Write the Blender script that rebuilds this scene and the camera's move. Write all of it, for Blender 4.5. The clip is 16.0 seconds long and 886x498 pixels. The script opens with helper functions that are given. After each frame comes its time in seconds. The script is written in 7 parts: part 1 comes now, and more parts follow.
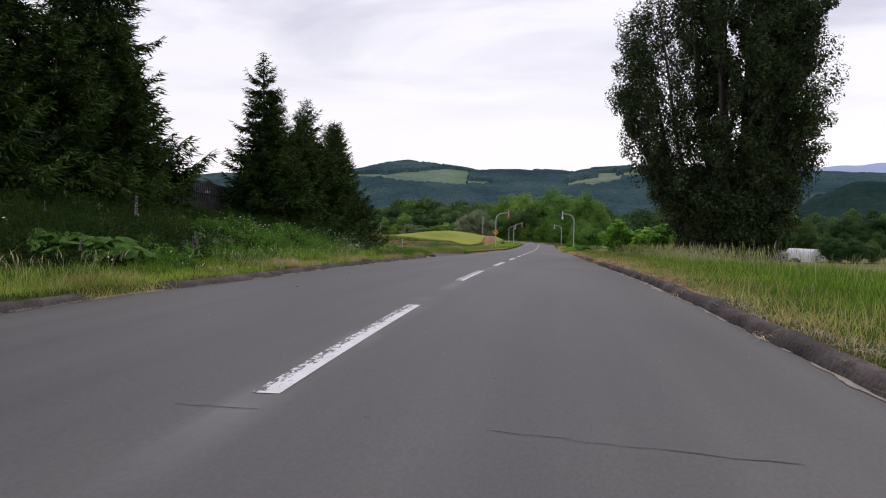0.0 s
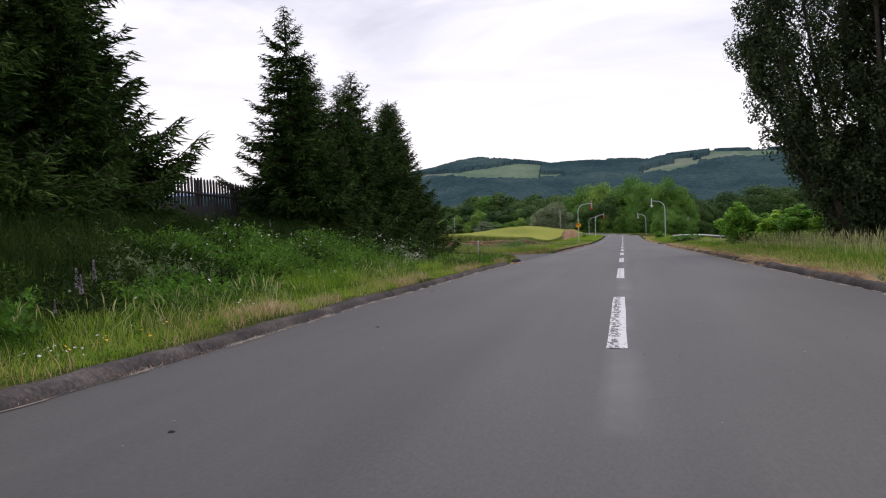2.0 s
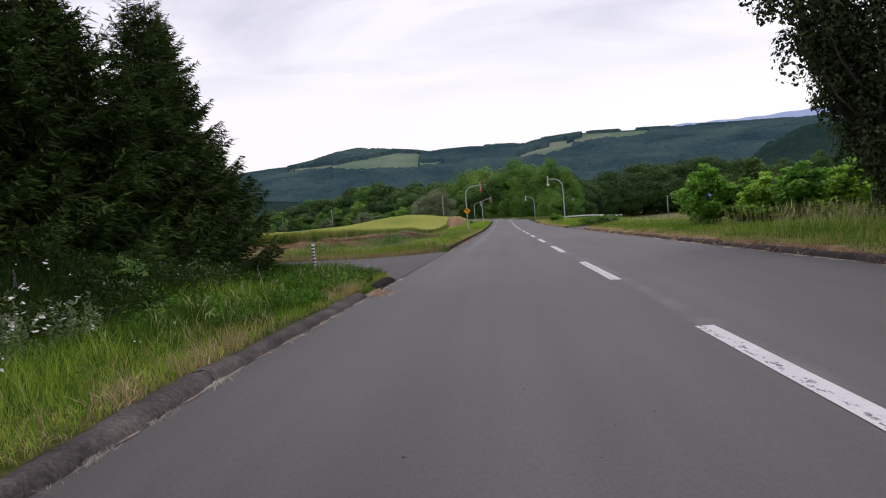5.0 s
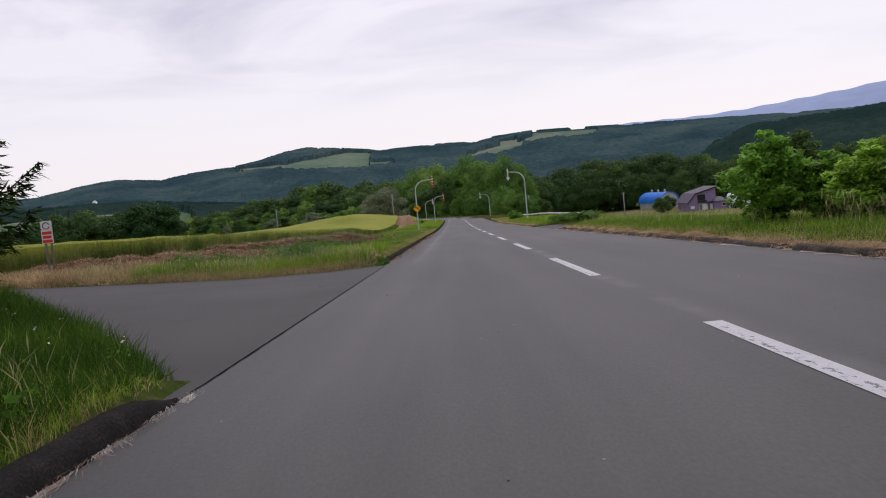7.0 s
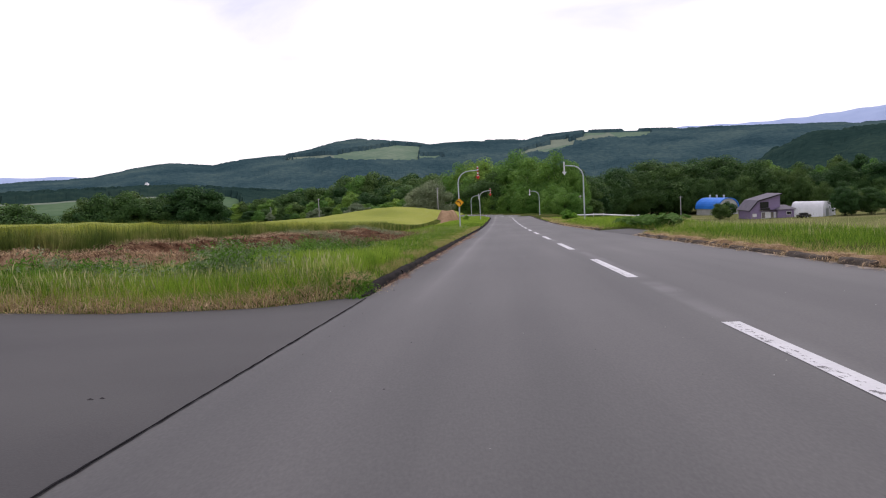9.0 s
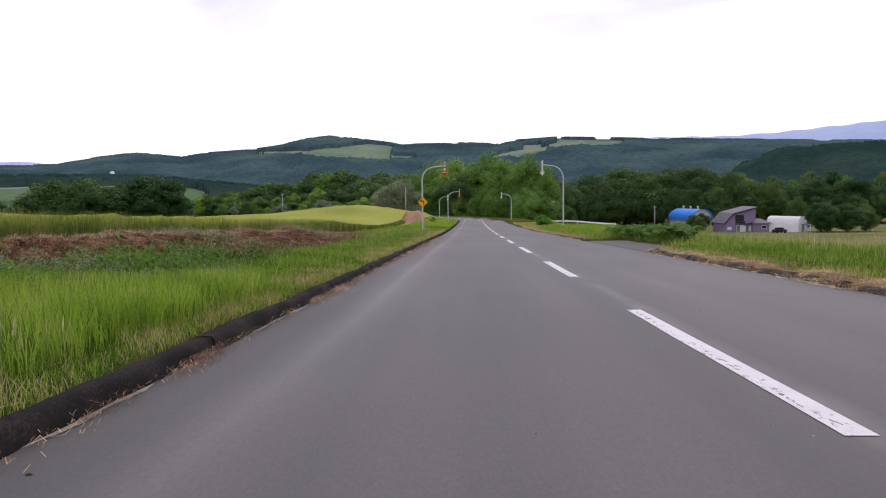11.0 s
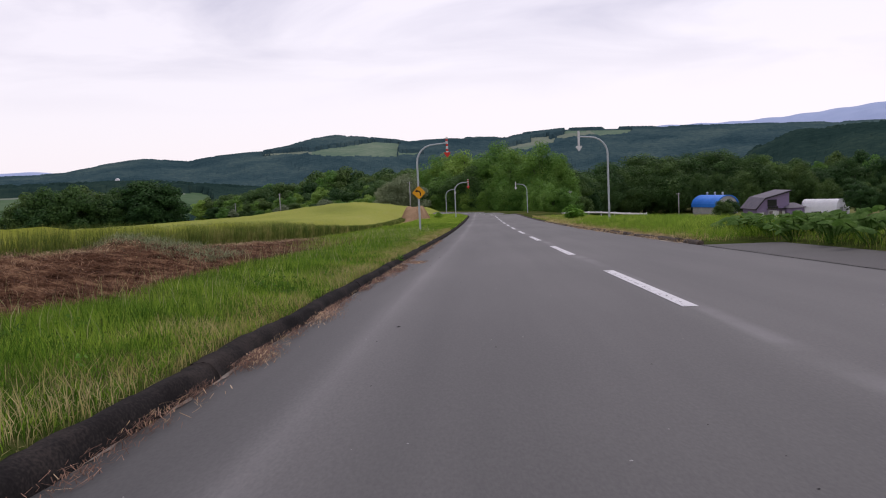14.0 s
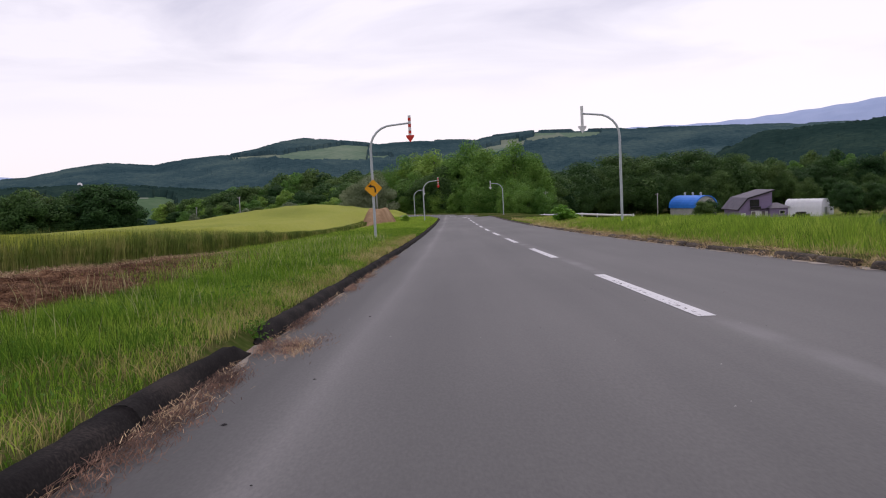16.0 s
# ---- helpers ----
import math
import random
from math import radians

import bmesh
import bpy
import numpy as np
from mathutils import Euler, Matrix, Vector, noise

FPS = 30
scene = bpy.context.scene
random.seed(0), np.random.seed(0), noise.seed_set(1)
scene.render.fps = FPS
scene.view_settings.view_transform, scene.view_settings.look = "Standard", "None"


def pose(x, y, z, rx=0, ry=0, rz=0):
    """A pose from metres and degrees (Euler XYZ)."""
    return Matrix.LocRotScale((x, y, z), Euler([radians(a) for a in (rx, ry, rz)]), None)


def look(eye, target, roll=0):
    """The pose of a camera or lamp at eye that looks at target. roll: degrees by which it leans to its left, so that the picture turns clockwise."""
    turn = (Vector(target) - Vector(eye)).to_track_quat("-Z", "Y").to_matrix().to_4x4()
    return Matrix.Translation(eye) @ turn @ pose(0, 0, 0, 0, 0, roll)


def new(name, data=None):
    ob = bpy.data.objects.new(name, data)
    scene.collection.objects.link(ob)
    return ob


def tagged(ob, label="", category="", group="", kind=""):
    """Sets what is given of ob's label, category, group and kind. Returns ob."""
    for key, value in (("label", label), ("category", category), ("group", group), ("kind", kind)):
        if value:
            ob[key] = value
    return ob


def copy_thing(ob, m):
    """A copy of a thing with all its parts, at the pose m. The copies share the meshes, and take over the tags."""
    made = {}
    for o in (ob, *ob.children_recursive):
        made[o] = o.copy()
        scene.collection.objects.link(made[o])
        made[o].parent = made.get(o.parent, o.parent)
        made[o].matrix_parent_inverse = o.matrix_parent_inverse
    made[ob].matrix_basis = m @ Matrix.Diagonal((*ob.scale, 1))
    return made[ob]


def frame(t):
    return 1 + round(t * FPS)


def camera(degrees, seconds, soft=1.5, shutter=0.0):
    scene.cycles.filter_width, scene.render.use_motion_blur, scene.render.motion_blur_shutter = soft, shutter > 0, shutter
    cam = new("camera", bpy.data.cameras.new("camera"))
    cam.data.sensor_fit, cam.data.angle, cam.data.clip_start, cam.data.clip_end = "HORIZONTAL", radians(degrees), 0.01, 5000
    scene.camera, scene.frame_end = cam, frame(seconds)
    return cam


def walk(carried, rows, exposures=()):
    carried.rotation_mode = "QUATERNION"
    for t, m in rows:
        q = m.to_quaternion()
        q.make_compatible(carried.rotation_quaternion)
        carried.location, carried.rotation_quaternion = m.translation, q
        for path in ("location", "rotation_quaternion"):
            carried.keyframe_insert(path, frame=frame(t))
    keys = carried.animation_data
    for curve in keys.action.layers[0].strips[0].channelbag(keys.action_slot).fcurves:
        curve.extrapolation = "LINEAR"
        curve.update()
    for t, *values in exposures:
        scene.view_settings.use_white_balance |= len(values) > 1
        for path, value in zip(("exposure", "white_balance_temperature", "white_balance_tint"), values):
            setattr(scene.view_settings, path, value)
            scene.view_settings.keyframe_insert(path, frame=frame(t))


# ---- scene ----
# The camera rides down the lane; its rows are given along the sloping road.
SLOPE = 2.9
cam = camera(56.37, 16.0, soft=1.1)
ROWS = [
    (0.0, 1.470, -4.132, 0.605, 7.10, -0.35, -1.14),
    (0.5, 1.189, -2.229, 0.672, 10.30, -0.27, 0.56),
    (1.0, 0.857, -0.283, 0.707, 12.68, -0.11, 0.22),
    (1.5, 0.506, 1.678, 0.772, 12.27, -0.09, 2.05),
    (2.0, 0.072, 3.782, 0.810, 12.29, -0.50, 1.80),
    (2.5, -0.342, 6.051, 0.840, 11.46, -1.09, 3.55),
    (3.0, -0.688, 8.271, 0.874, 9.90, -1.28, 4.89),
    (3.5, -0.985, 10.641, 0.903, 6.68, -1.59, 6.37),
    (4.0, -1.205, 13.190, 0.918, 5.11, -1.55, 5.13),
    (4.2, -1.278, 14.266, 0.919, 4.97, -1.56, 5.22),
    (6.3, -1.772, 25.430, 0.932, 2.82, -1.74, 3.77),
    (6.5, -1.814, 26.540, 0.911, 2.38, -1.93, 4.45),
    (7.0, -1.823, 28.934, 0.919, 0.82, -1.94, 5.22),
    (7.5, -1.738, 31.501, 0.917, -2.18, -1.93, 4.38),
    (8.0, -1.640, 34.102, 0.923, -1.35, -1.87, 0.87),
    (8.5, -1.685, 36.240, 0.928, 2.83, -1.99, 0.67),
    (9.0, -1.812, 38.238, 0.935, 4.05, -2.01, 2.68),
    (9.2, -1.862, 38.971, 0.938, 3.48, -1.94, 4.08),
    (11.3, -1.655, 47.813, 0.934, 1.90, -1.97, 0.28),
    (11.5, -1.665, 48.719, 0.929, 2.26, -1.94, 0.98),
    (12.0, -1.705, 51.407, 0.929, 1.88, -1.81, 2.84),
    (12.5, -1.755, 54.037, 0.936, 0.15, -1.87, 4.92),
    (13.0, -1.774, 56.793, 0.932, -0.08, -1.99, 2.57),
    (13.5, -1.821, 59.553, 0.926, 2.46, -2.08, 1.01),
    (14.0, -1.905, 62.360, 0.927, 2.65, -2.22, 2.45),
    (14.5, -1.979, 65.188, 0.909, 2.82, -2.08, 2.66),
    (15.0, -2.103, 67.705, 0.932, 1.14, -2.10, 3.91),
    (15.5, -2.131, 70.474, 0.946, -0.69, -2.14, 4.62),
    (16.0, -2.065, 73.290, 0.911, 0.60, -2.11, 2.84),
]
# the clip's camera opens and closes its iris on the way
EXPOSURE = [(0.0, -0.06), (0.5, -0.11), (1.0, -0.31), (1.5, 0.05), (2.0, 0.05), (2.5, -0.05), (3.0, 0.32), (3.5, 0.35), (4.0, 0.22),
            (4.2, 0.15), (6.3, -0.18), (7.0, -0.2), (7.5, -0.25), (8.0, -0.17), (8.5, 0.25), (9.2, 0.2), (11.5, 0.25), (12.0, -0.1), (14.0, -0.12), (16.0, -0.08)]
walk(cam, [(t, pose(0, 0, 0, -SLOPE) @ pose(x, y, z, 90 + pitch, roll, yaw)) for t, x, y, z, yaw, pitch, roll in ROWS],
     exposures=[(t, stops, 6500, 15 if t < 5 else 18 if t < 9.3 else 20) for t, stops in EXPOSURE])

# ---- sky and sun ----
SUN_HIGH, SUN_TURN = radians(52), radians(25)
world = bpy.data.worlds.new("sky")
scene.world = world
world.use_nodes = True
wt = world.node_tree
wt.nodes.clear()


def wnode(kind, **sets):
    n = wt.nodes.new(kind)
    for k, val in sets.items():
        n.inputs[k].default_value = val
    return n


wout = wt.nodes.new("ShaderNodeOutputWorld")
wadd = wt.nodes.new("ShaderNodeAddShader")
wclear = wnode("ShaderNodeBackground", Strength=0.02)
wcloud = wnode("ShaderNodeBackground", Strength=0.93)
wsky = wt.nodes.new("ShaderNodeTexSky")
wsky.sky_type, wsky.sun_disc = "NISHITA", False
wsky.sun_elevation, wsky.sun_rotation = SUN_HIGH, SUN_TURN
wco = wt.nodes.new("ShaderNodeTexCoord")
wsep = wt.nodes.new("ShaderNodeSeparateXYZ")
wt.links.new(wco.outputs["Generated"], wsep.inputs[0])
# a flat cloud deck: the direction divided by its height
whigh = wt.nodes.new("ShaderNodeMath")
whigh.operation = "MAXIMUM"
whigh.inputs[1].default_value = 0.0
wt.links.new(wsep.outputs["Z"], whigh.inputs[0])
wlift = wt.nodes.new("ShaderNodeMath")
wlift.inputs[1].default_value = 0.13
wt.links.new(whigh.outputs[0], wlift.inputs[0])
wdiv = wt.nodes.new("ShaderNodeVectorMath")
wdiv.operation = "DIVIDE"
wcomb = wt.nodes.new("ShaderNodeCombineXYZ")
for k in range(3):
    wt.links.new(wlift.outputs[0], wcomb.inputs[k])
wt.links.new(wco.outputs["Generated"], wdiv.inputs[0])
wt.links.new(wcomb.outputs[0], wdiv.inputs[1])
wmap = wt.nodes.new("ShaderNodeMapping")
wmap.inputs["Scale"].default_value = (0.85, 1.05, 0.0)
wmap.inputs["Location"].default_value = (0.3, 0.2, 0.0)
wt.links.new(wdiv.outputs[0], wmap.inputs[0])
wnoise = wnode("ShaderNodeTexNoise", Scale=0.9, Detail=6.0, Roughness=0.52, Distortion=0.5)
wt.links.new(wmap.outputs[0], wnoise.inputs["Vector"])
wramp = wt.nodes.new("ShaderNodeValToRGB")
wramp.color_ramp.elements[0].position, wramp.color_ramp.elements[0].color = 0.38, (0.48, 0.48, 0.60, 1)
wramp.color_ramp.elements[1].position, wramp.color_ramp.elements[1].color = 0.57, (0.97, 0.95, 0.99, 1)
wt.links.new(wnoise.outputs["Fac"], wramp.inputs[0])
# low in the sky the deck thins out to an even white
wlow = wt.nodes.new("ShaderNodeMapRange")
wlow.inputs["From Min"].default_value, wlow.inputs["From Max"].default_value = 0.08, 0.26
wt.links.new(wsep.outputs["Z"], wlow.inputs["Value"])
wmix = wt.nodes.new("ShaderNodeMix")
wmix.data_type = "RGBA"
wmix.inputs["A"].default_value = (0.97, 0.95, 0.98, 1)
wt.links.new(wlow.outputs[0], wmix.inputs["Factor"])
wt.links.new(wramp.outputs[0], wmix.inputs["B"])
wt.links.new(wmix.outputs["Result"], wcloud.inputs["Color"])
wt.links.new(wsky.outputs[0], wclear.inputs["Color"])
wt.links.new(wclear.outputs[0], wadd.inputs[0])
wt.links.new(wcloud.outputs[0], wadd.inputs[1])
wt.links.new(wadd.outputs[0], wout.inputs[0])

sun = new("sun", bpy.data.lights.new("sun", "SUN"))
sun.data.energy, sun.data.angle, sun.data.color = 1.15, radians(20), (1.0, 0.96, 0.9)
sun.matrix_world = look((0, 0, 0), (-math.sin(SUN_TURN) * math.cos(SUN_HIGH), -math.cos(SUN_TURN) * math.cos(SUN_HIGH), -math.sin(SUN_HIGH)))


# ---- materials ----
def material(name, stops, scale=1.0, fine=8.0, rough=0.85, bump=0.2, depth=0.02, island=0.0, leaf=0.0, metal=0.0, stretch=(1, 1, 1), gloss=0.3, each=0.0):
    """stops: two or three colours that a coarse and a fine noise run through. island: how far single pieces differ in value. each: how far whole things differ. leaf: light let through."""
    m = bpy.data.materials.new(name)
    m.use_nodes = True
    nt = m.node_tree
    b = nt.nodes["Principled BSDF"]
    co = nt.nodes.new("ShaderNodeTexCoord")
    mp = nt.nodes.new("ShaderNodeMapping")
    mp.inputs["Scale"].default_value = stretch
    nt.links.new(co.outputs["Object"], mp.inputs[0])
    n1 = nt.nodes.new("ShaderNodeTexNoise")
    n1.inputs["Scale"].default_value, n1.inputs["Detail"].default_value = scale, 4
    n2 = nt.nodes.new("ShaderNodeTexNoise")
    n2.inputs["Scale"].default_value, n2.inputs["Detail"].default_value = scale * fine, 3
    for n in (n1, n2):
        nt.links.new(mp.outputs[0], n.inputs["Vector"])
    mixf = nt.nodes.new("ShaderNodeMix")
    mixf.inputs["Factor"].default_value = 0.4
    nt.links.new(n1.outputs["Fac"], mixf.inputs["A"])
    nt.links.new(n2.outputs["Fac"], mixf.inputs["B"])
    ramp = nt.nodes.new("ShaderNodeValToRGB")
    e = ramp.color_ramp.elements
    e[0].position, e[1].position = 0.36, 0.64
    e[0].color, e[1].color = (*stops[0], 1), (*stops[-1], 1)
    if len(stops) == 3:
        e.new(0.5).color = (*stops[1], 1)
    nt.links.new(mixf.outputs["Result"], ramp.inputs[0])
    colour = ramp.outputs[0]
    if island:
        geo = nt.nodes.new("ShaderNodeNewGeometry")
        mr = nt.nodes.new("ShaderNodeMapRange")
        mr.inputs["To Min"].default_value, mr.inputs["To Max"].default_value = 1 - island, 1 + island
        nt.links.new(geo.outputs["Random Per Island"], mr.inputs["Value"])
        hs = nt.nodes.new("ShaderNodeHueSaturation")
        nt.links.new(mr.outputs[0], hs.inputs["Value"])
        nt.links.new(colour, hs.inputs["Color"])
        colour = hs.outputs[0]
    if each:
        info = nt.nodes.new("ShaderNodeObjectInfo")
        mv, mh = nt.nodes.new("ShaderNodeMapRange"), nt.nodes.new("ShaderNodeMapRange")
        mv.inputs["To Min"].default_value, mv.inputs["To Max"].default_value = 1 - each, 1 + each
        mh.inputs["To Min"].default_value, mh.inputs["To Max"].default_value = 0.5 + 0.08 * each, 0.5 - 0.08 * each
        hs = nt.nodes.new("ShaderNodeHueSaturation")
        nt.links.new(info.outputs["Random"], mv.inputs["Value"])
        nt.links.new(info.outputs["Random"], mh.inputs["Value"])
        nt.links.new(mv.outputs[0], hs.inputs["Value"])
        nt.links.new(mh.outputs[0], hs.inputs["Hue"])
        nt.links.new(colour, hs.inputs["Color"])
        colour = hs.outputs[0]
    nt.links.new(colour, b.inputs["Base Color"])
    b.inputs["Roughness"].default_value, b.inputs["Metallic"].default_value = rough, metal
    b.inputs["Specular IOR Level"].default_value = gloss
    if bump:
        bp = nt.nodes.new("ShaderNodeBump")
        bp.inputs["Strength"].default_value, bp.inputs["Distance"].default_value = bump, depth
        nt.links.new(n2.outputs["Fac"], bp.inputs["Height"])
        nt.links.new(bp.outputs[0], b.inputs["Normal"])
    if leaf:
        tr = nt.nodes.new("ShaderNodeBsdfTranslucent")
        nt.links.new(colour, tr.inputs["Color"])
        mx = nt.nodes.new("ShaderNodeMixShader")
        mx.inputs[0].default_value = leaf
        nt.links.new(b.outputs[0], mx.inputs[1])
        nt.links.new(tr.outputs[0], mx.inputs[2])
        nt.links.new(mx.outputs[0], nt.nodes["Material Output"].inputs["Surface"])
    return m


def worn_paint(name, paint, under, wear, scale=9.0, middle=0.0):
    """Paint worn off in flakes down to what it lies on; wear from 0 to 1; middle: how much faster the middle of a stripe wears."""
    m = material(name, (paint, tuple(c * 0.86 for c in paint)), 3.0, 9.0, 0.7, 0.15, 0.003)
    nt = m.node_tree
    b = nt.nodes["Principled BSDF"]
    had = b.inputs["Base Color"].links[0].from_socket
    co = nt.nodes.new("ShaderNodeTexCoord")
    n = nt.nodes.new("ShaderNodeTexNoise")
    n.inputs["Scale"].default_value, n.inputs["Detail"].default_value, n.inputs["Roughness"].default_value = scale, 8, 0.7
    streaks = nt.nodes.new("ShaderNodeMapping")
    streaks.inputs["Scale"].default_value, streaks.inputs["Rotation"].default_value = (1, 0.36, 1), (0, 0, 0.12)
    nt.links.new(co.outputs["Object"], streaks.inputs[0])
    nt.links.new(streaks.outputs[0], n.inputs["Vector"])
    r = nt.nodes.new("ShaderNodeMapRange")
    r.inputs["From Min"].default_value, r.inputs["From Max"].default_value = 0.28 + 0.25 * wear, 0.34 + 0.25 * wear
    nt.links.new(n.outputs["Fac"], r.inputs["Value"])
    if middle:
        sep, off, band, sub = (nt.nodes.new(k) for k in ("ShaderNodeSeparateXYZ", "ShaderNodeMath", "ShaderNodeMapRange", "ShaderNodeMath"))
        off.operation, sub.operation = "ABSOLUTE", "SUBTRACT"
        band.inputs["From Min"].default_value, band.inputs["From Max"].default_value = 0.07, 0.02
        band.inputs["To Min"].default_value, band.inputs["To Max"].default_value = -0.05, middle
        nt.links.new(co.outputs["Object"], sep.inputs[0])
        aside = nt.nodes.new("ShaderNodeMath")
        aside.inputs[1].default_value = 0.022
        nt.links.new(sep.outputs["X"], aside.inputs[0])
        nt.links.new(aside.outputs[0], off.inputs[0])
        nt.links.new(off.outputs[0], band.inputs["Value"])
        nt.links.new(n.outputs["Fac"], sub.inputs[0])
        nt.links.new(band.outputs[0], sub.inputs[1])
        nt.links.new(sub.outputs[0], r.inputs["Value"])
    mx = nt.nodes.new("ShaderNodeMix")
    mx.data_type = "RGBA"
    mx.inputs["A"].default_value = (*under, 1)
    nt.links.new(r.outputs[0], mx.inputs["Factor"])
    nt.links.new(had, mx.inputs["B"])
    nt.links.new(mx.outputs["Result"], b.inputs["Base Color"])
    return m


ASPHALT = material("asphalt", ((0.058, 0.0565, 0.0565), (0.0745, 0.0725, 0.0715), (0.092, 0.0895, 0.087)), 0.3, 230.0, 0.64, 0.3, 0.003, stretch=(1, 0.35, 1), gloss=0.32)
streak_nt = ASPHALT.node_tree
streak_b = streak_nt.nodes["Principled BSDF"]
streak_had = streak_b.inputs["Base Color"].links[0].from_socket
streak_co = streak_nt.nodes.new("ShaderNodeTexCoord")
streak_mp = streak_nt.nodes.new("ShaderNodeMapping")
streak_mp.inputs["Scale"].default_value = (1.6, 0.045, 1)
streak_n = streak_nt.nodes.new("ShaderNodeTexNoise")
streak_n.inputs["Scale"].default_value, streak_n.inputs["Detail"].default_value = 1.0, 5
streak_r = streak_nt.nodes.new("ShaderNodeValToRGB")
streak_r.color_ramp.elements[0].position, streak_r.color_ramp.elements[0].color = 0.38, (0.94, 0.94, 0.94, 1)
streak_r.color_ramp.elements[1].position, streak_r.color_ramp.elements[1].color = 0.68, (1.2, 1.19, 1.18, 1)
streak_x = streak_nt.nodes.new("ShaderNodeMix")
streak_x.data_type, streak_x.blend_type = "RGBA", "MULTIPLY"
streak_x.inputs["Factor"].default_value = 1.0
streak_nt.links.new(streak_co.outputs["Object"], streak_mp.inputs[0])
streak_nt.links.new(streak_mp.outputs[0], streak_n.inputs["Vector"])
streak_nt.links.new(streak_n.outputs["Fac"], streak_r.inputs[0])
streak_nt.links.new(streak_had, streak_x.inputs["A"])
streak_nt.links.new(streak_r.outputs[0], streak_x.inputs["B"])
# dark clean strip beside the kerb and a pale dusty streak next to it, in the lower part of the road; a faint pale trail along the centre line
stain_sep = streak_nt.nodes.new("ShaderNodeSeparateXYZ")
streak_nt.links.new(streak_co.outputs["Object"], stain_sep.inputs[0])
stain_wob = streak_nt.nodes.new("ShaderNodeMath")
stain_wob.operation = "MULTIPLY_ADD"
stain_wob.inputs[1].default_value = 0.35
streak_nt.links.new(streak_n.outputs["Fac"], stain_wob.inputs[0])
streak_nt.links.new(stain_sep.outputs["X"], stain_wob.inputs[2])
stain_pos = streak_nt.nodes.new("ShaderNodeMapRange")
stain_pos.inputs["From Min"].default_value, stain_pos.inputs["From Max"].default_value = -3.6, 0.6
streak_nt.links.new(stain_wob.outputs[0], stain_pos.inputs["Value"])
stain_r = streak_nt.nodes.new("ShaderNodeValToRGB")
stain_e = stain_r.color_ramp.elements
stain_e[0].position, stain_e[0].color = 0.0, (0.28, 0.28, 0.28, 1)
stain_e[1].position, stain_e[1].color = 1.0, (0.5, 0.5, 0.5, 1)
for place, level in ((0.14, 0.36), (0.19, 0.58), (0.225, 0.84), (0.27, 0.60), (0.34, 0.5), (0.85, 0.5), (0.895, 0.58), (0.95, 0.5)):
    stain_e.new(place).color = (level, level, level, 1)
streak_nt.links.new(stain_pos.outputs[0], stain_r.inputs[0])
stain_y = streak_nt.nodes.new("ShaderNodeMapRange")
stain_y.inputs["From Min"].default_value, stain_y.inputs["From Max"].default_value = 46.0, 54.0
streak_nt.links.new(stain_sep.outputs["Y"], stain_y.inputs["Value"])
stain_two = streak_nt.nodes.new("ShaderNodeVectorMath")
stain_two.operation = "SCALE"
stain_two.inputs["Scale"].default_value = 2.0
streak_nt.links.new(stain_r.outputs[0], stain_two.inputs[0])
stain_x = streak_nt.nodes.new("ShaderNodeMix")
stain_x.data_type, stain_x.blend_type = "RGBA", "MULTIPLY"
streak_nt.links.new(stain_y.outputs[0], stain_x.inputs["Factor"])
streak_nt.links.new(streak_x.outputs["Result"], stain_x.inputs["A"])
streak_nt.links.new(stain_two.outputs[0], stain_x.inputs["B"])
trail_wob = streak_nt.nodes.new("ShaderNodeMath")
trail_wob.operation = "MULTIPLY_ADD"
trail_wob.inputs[1].default_value = 0.5
streak_nt.links.new(streak_n.outputs["Fac"], trail_wob.inputs[0])
streak_nt.links.new(stain_sep.outputs["X"], trail_wob.inputs[2])
trail_r = streak_nt.nodes.new("ShaderNodeValToRGB")
trail_e = trail_r.color_ramp.elements
trail_e[0].position, trail_e[0].color = 0.0, (0, 0, 0, 1)
trail_e[1].position, trail_e[1].color = 1.0, (0, 0, 0, 1)
for place, level in ((0.42, 0.0), (0.48, 1.0), (0.54, 0.9), (0.62, 0.0)):
    trail_e.new(place).color = (level, level, level, 1)
trail_pos = streak_nt.nodes.new("ShaderNodeMapRange")
trail_pos.inputs["From Min"].default_value, trail_pos.inputs["From Max"].default_value = -0.5, 1.1
streak_nt.links.new(trail_wob.outputs[0], trail_pos.inputs["Value"])
streak_nt.links.new(trail_pos.outputs[0], trail_r.inputs[0])
trail_n = streak_nt.nodes.new("ShaderNodeTexNoise")
trail_n.inputs["Scale"].default_value, trail_n.inputs["Detail"].default_value = 0.8, 8
streak_nt.links.new(streak_co.outputs["Object"], trail_n.inputs["Vector"])
trail_m = streak_nt.nodes.new("ShaderNodeMapRange")
trail_m.inputs["From Min"].default_value, trail_m.inputs["From Max"].default_value, trail_m.inputs["To Max"].default_value = 0.36, 0.66, 0.50
streak_nt.links.new(trail_n.outputs["Fac"], trail_m.inputs["Value"])
trail_f = streak_nt.nodes.new("ShaderNodeMath")
trail_f.operation = "MULTIPLY"
streak_nt.links.new(trail_r.outputs[0], trail_f.inputs[0])
streak_nt.links.new(trail_m.outputs[0], trail_f.inputs[1])
trail_x = streak_nt.nodes.new("ShaderNodeMix")
trail_x.data_type = "RGBA"
trail_x.inputs["B"].default_value = (0.20, 0.196, 0.196, 1)
streak_nt.links.new(trail_f.outputs[0], trail_x.inputs["Factor"])
streak_nt.links.new(stain_x.outputs["Result"], trail_x.inputs["A"])
streak_nt.links.new(trail_x.outputs["Result"], streak_b.inputs["Base Color"])
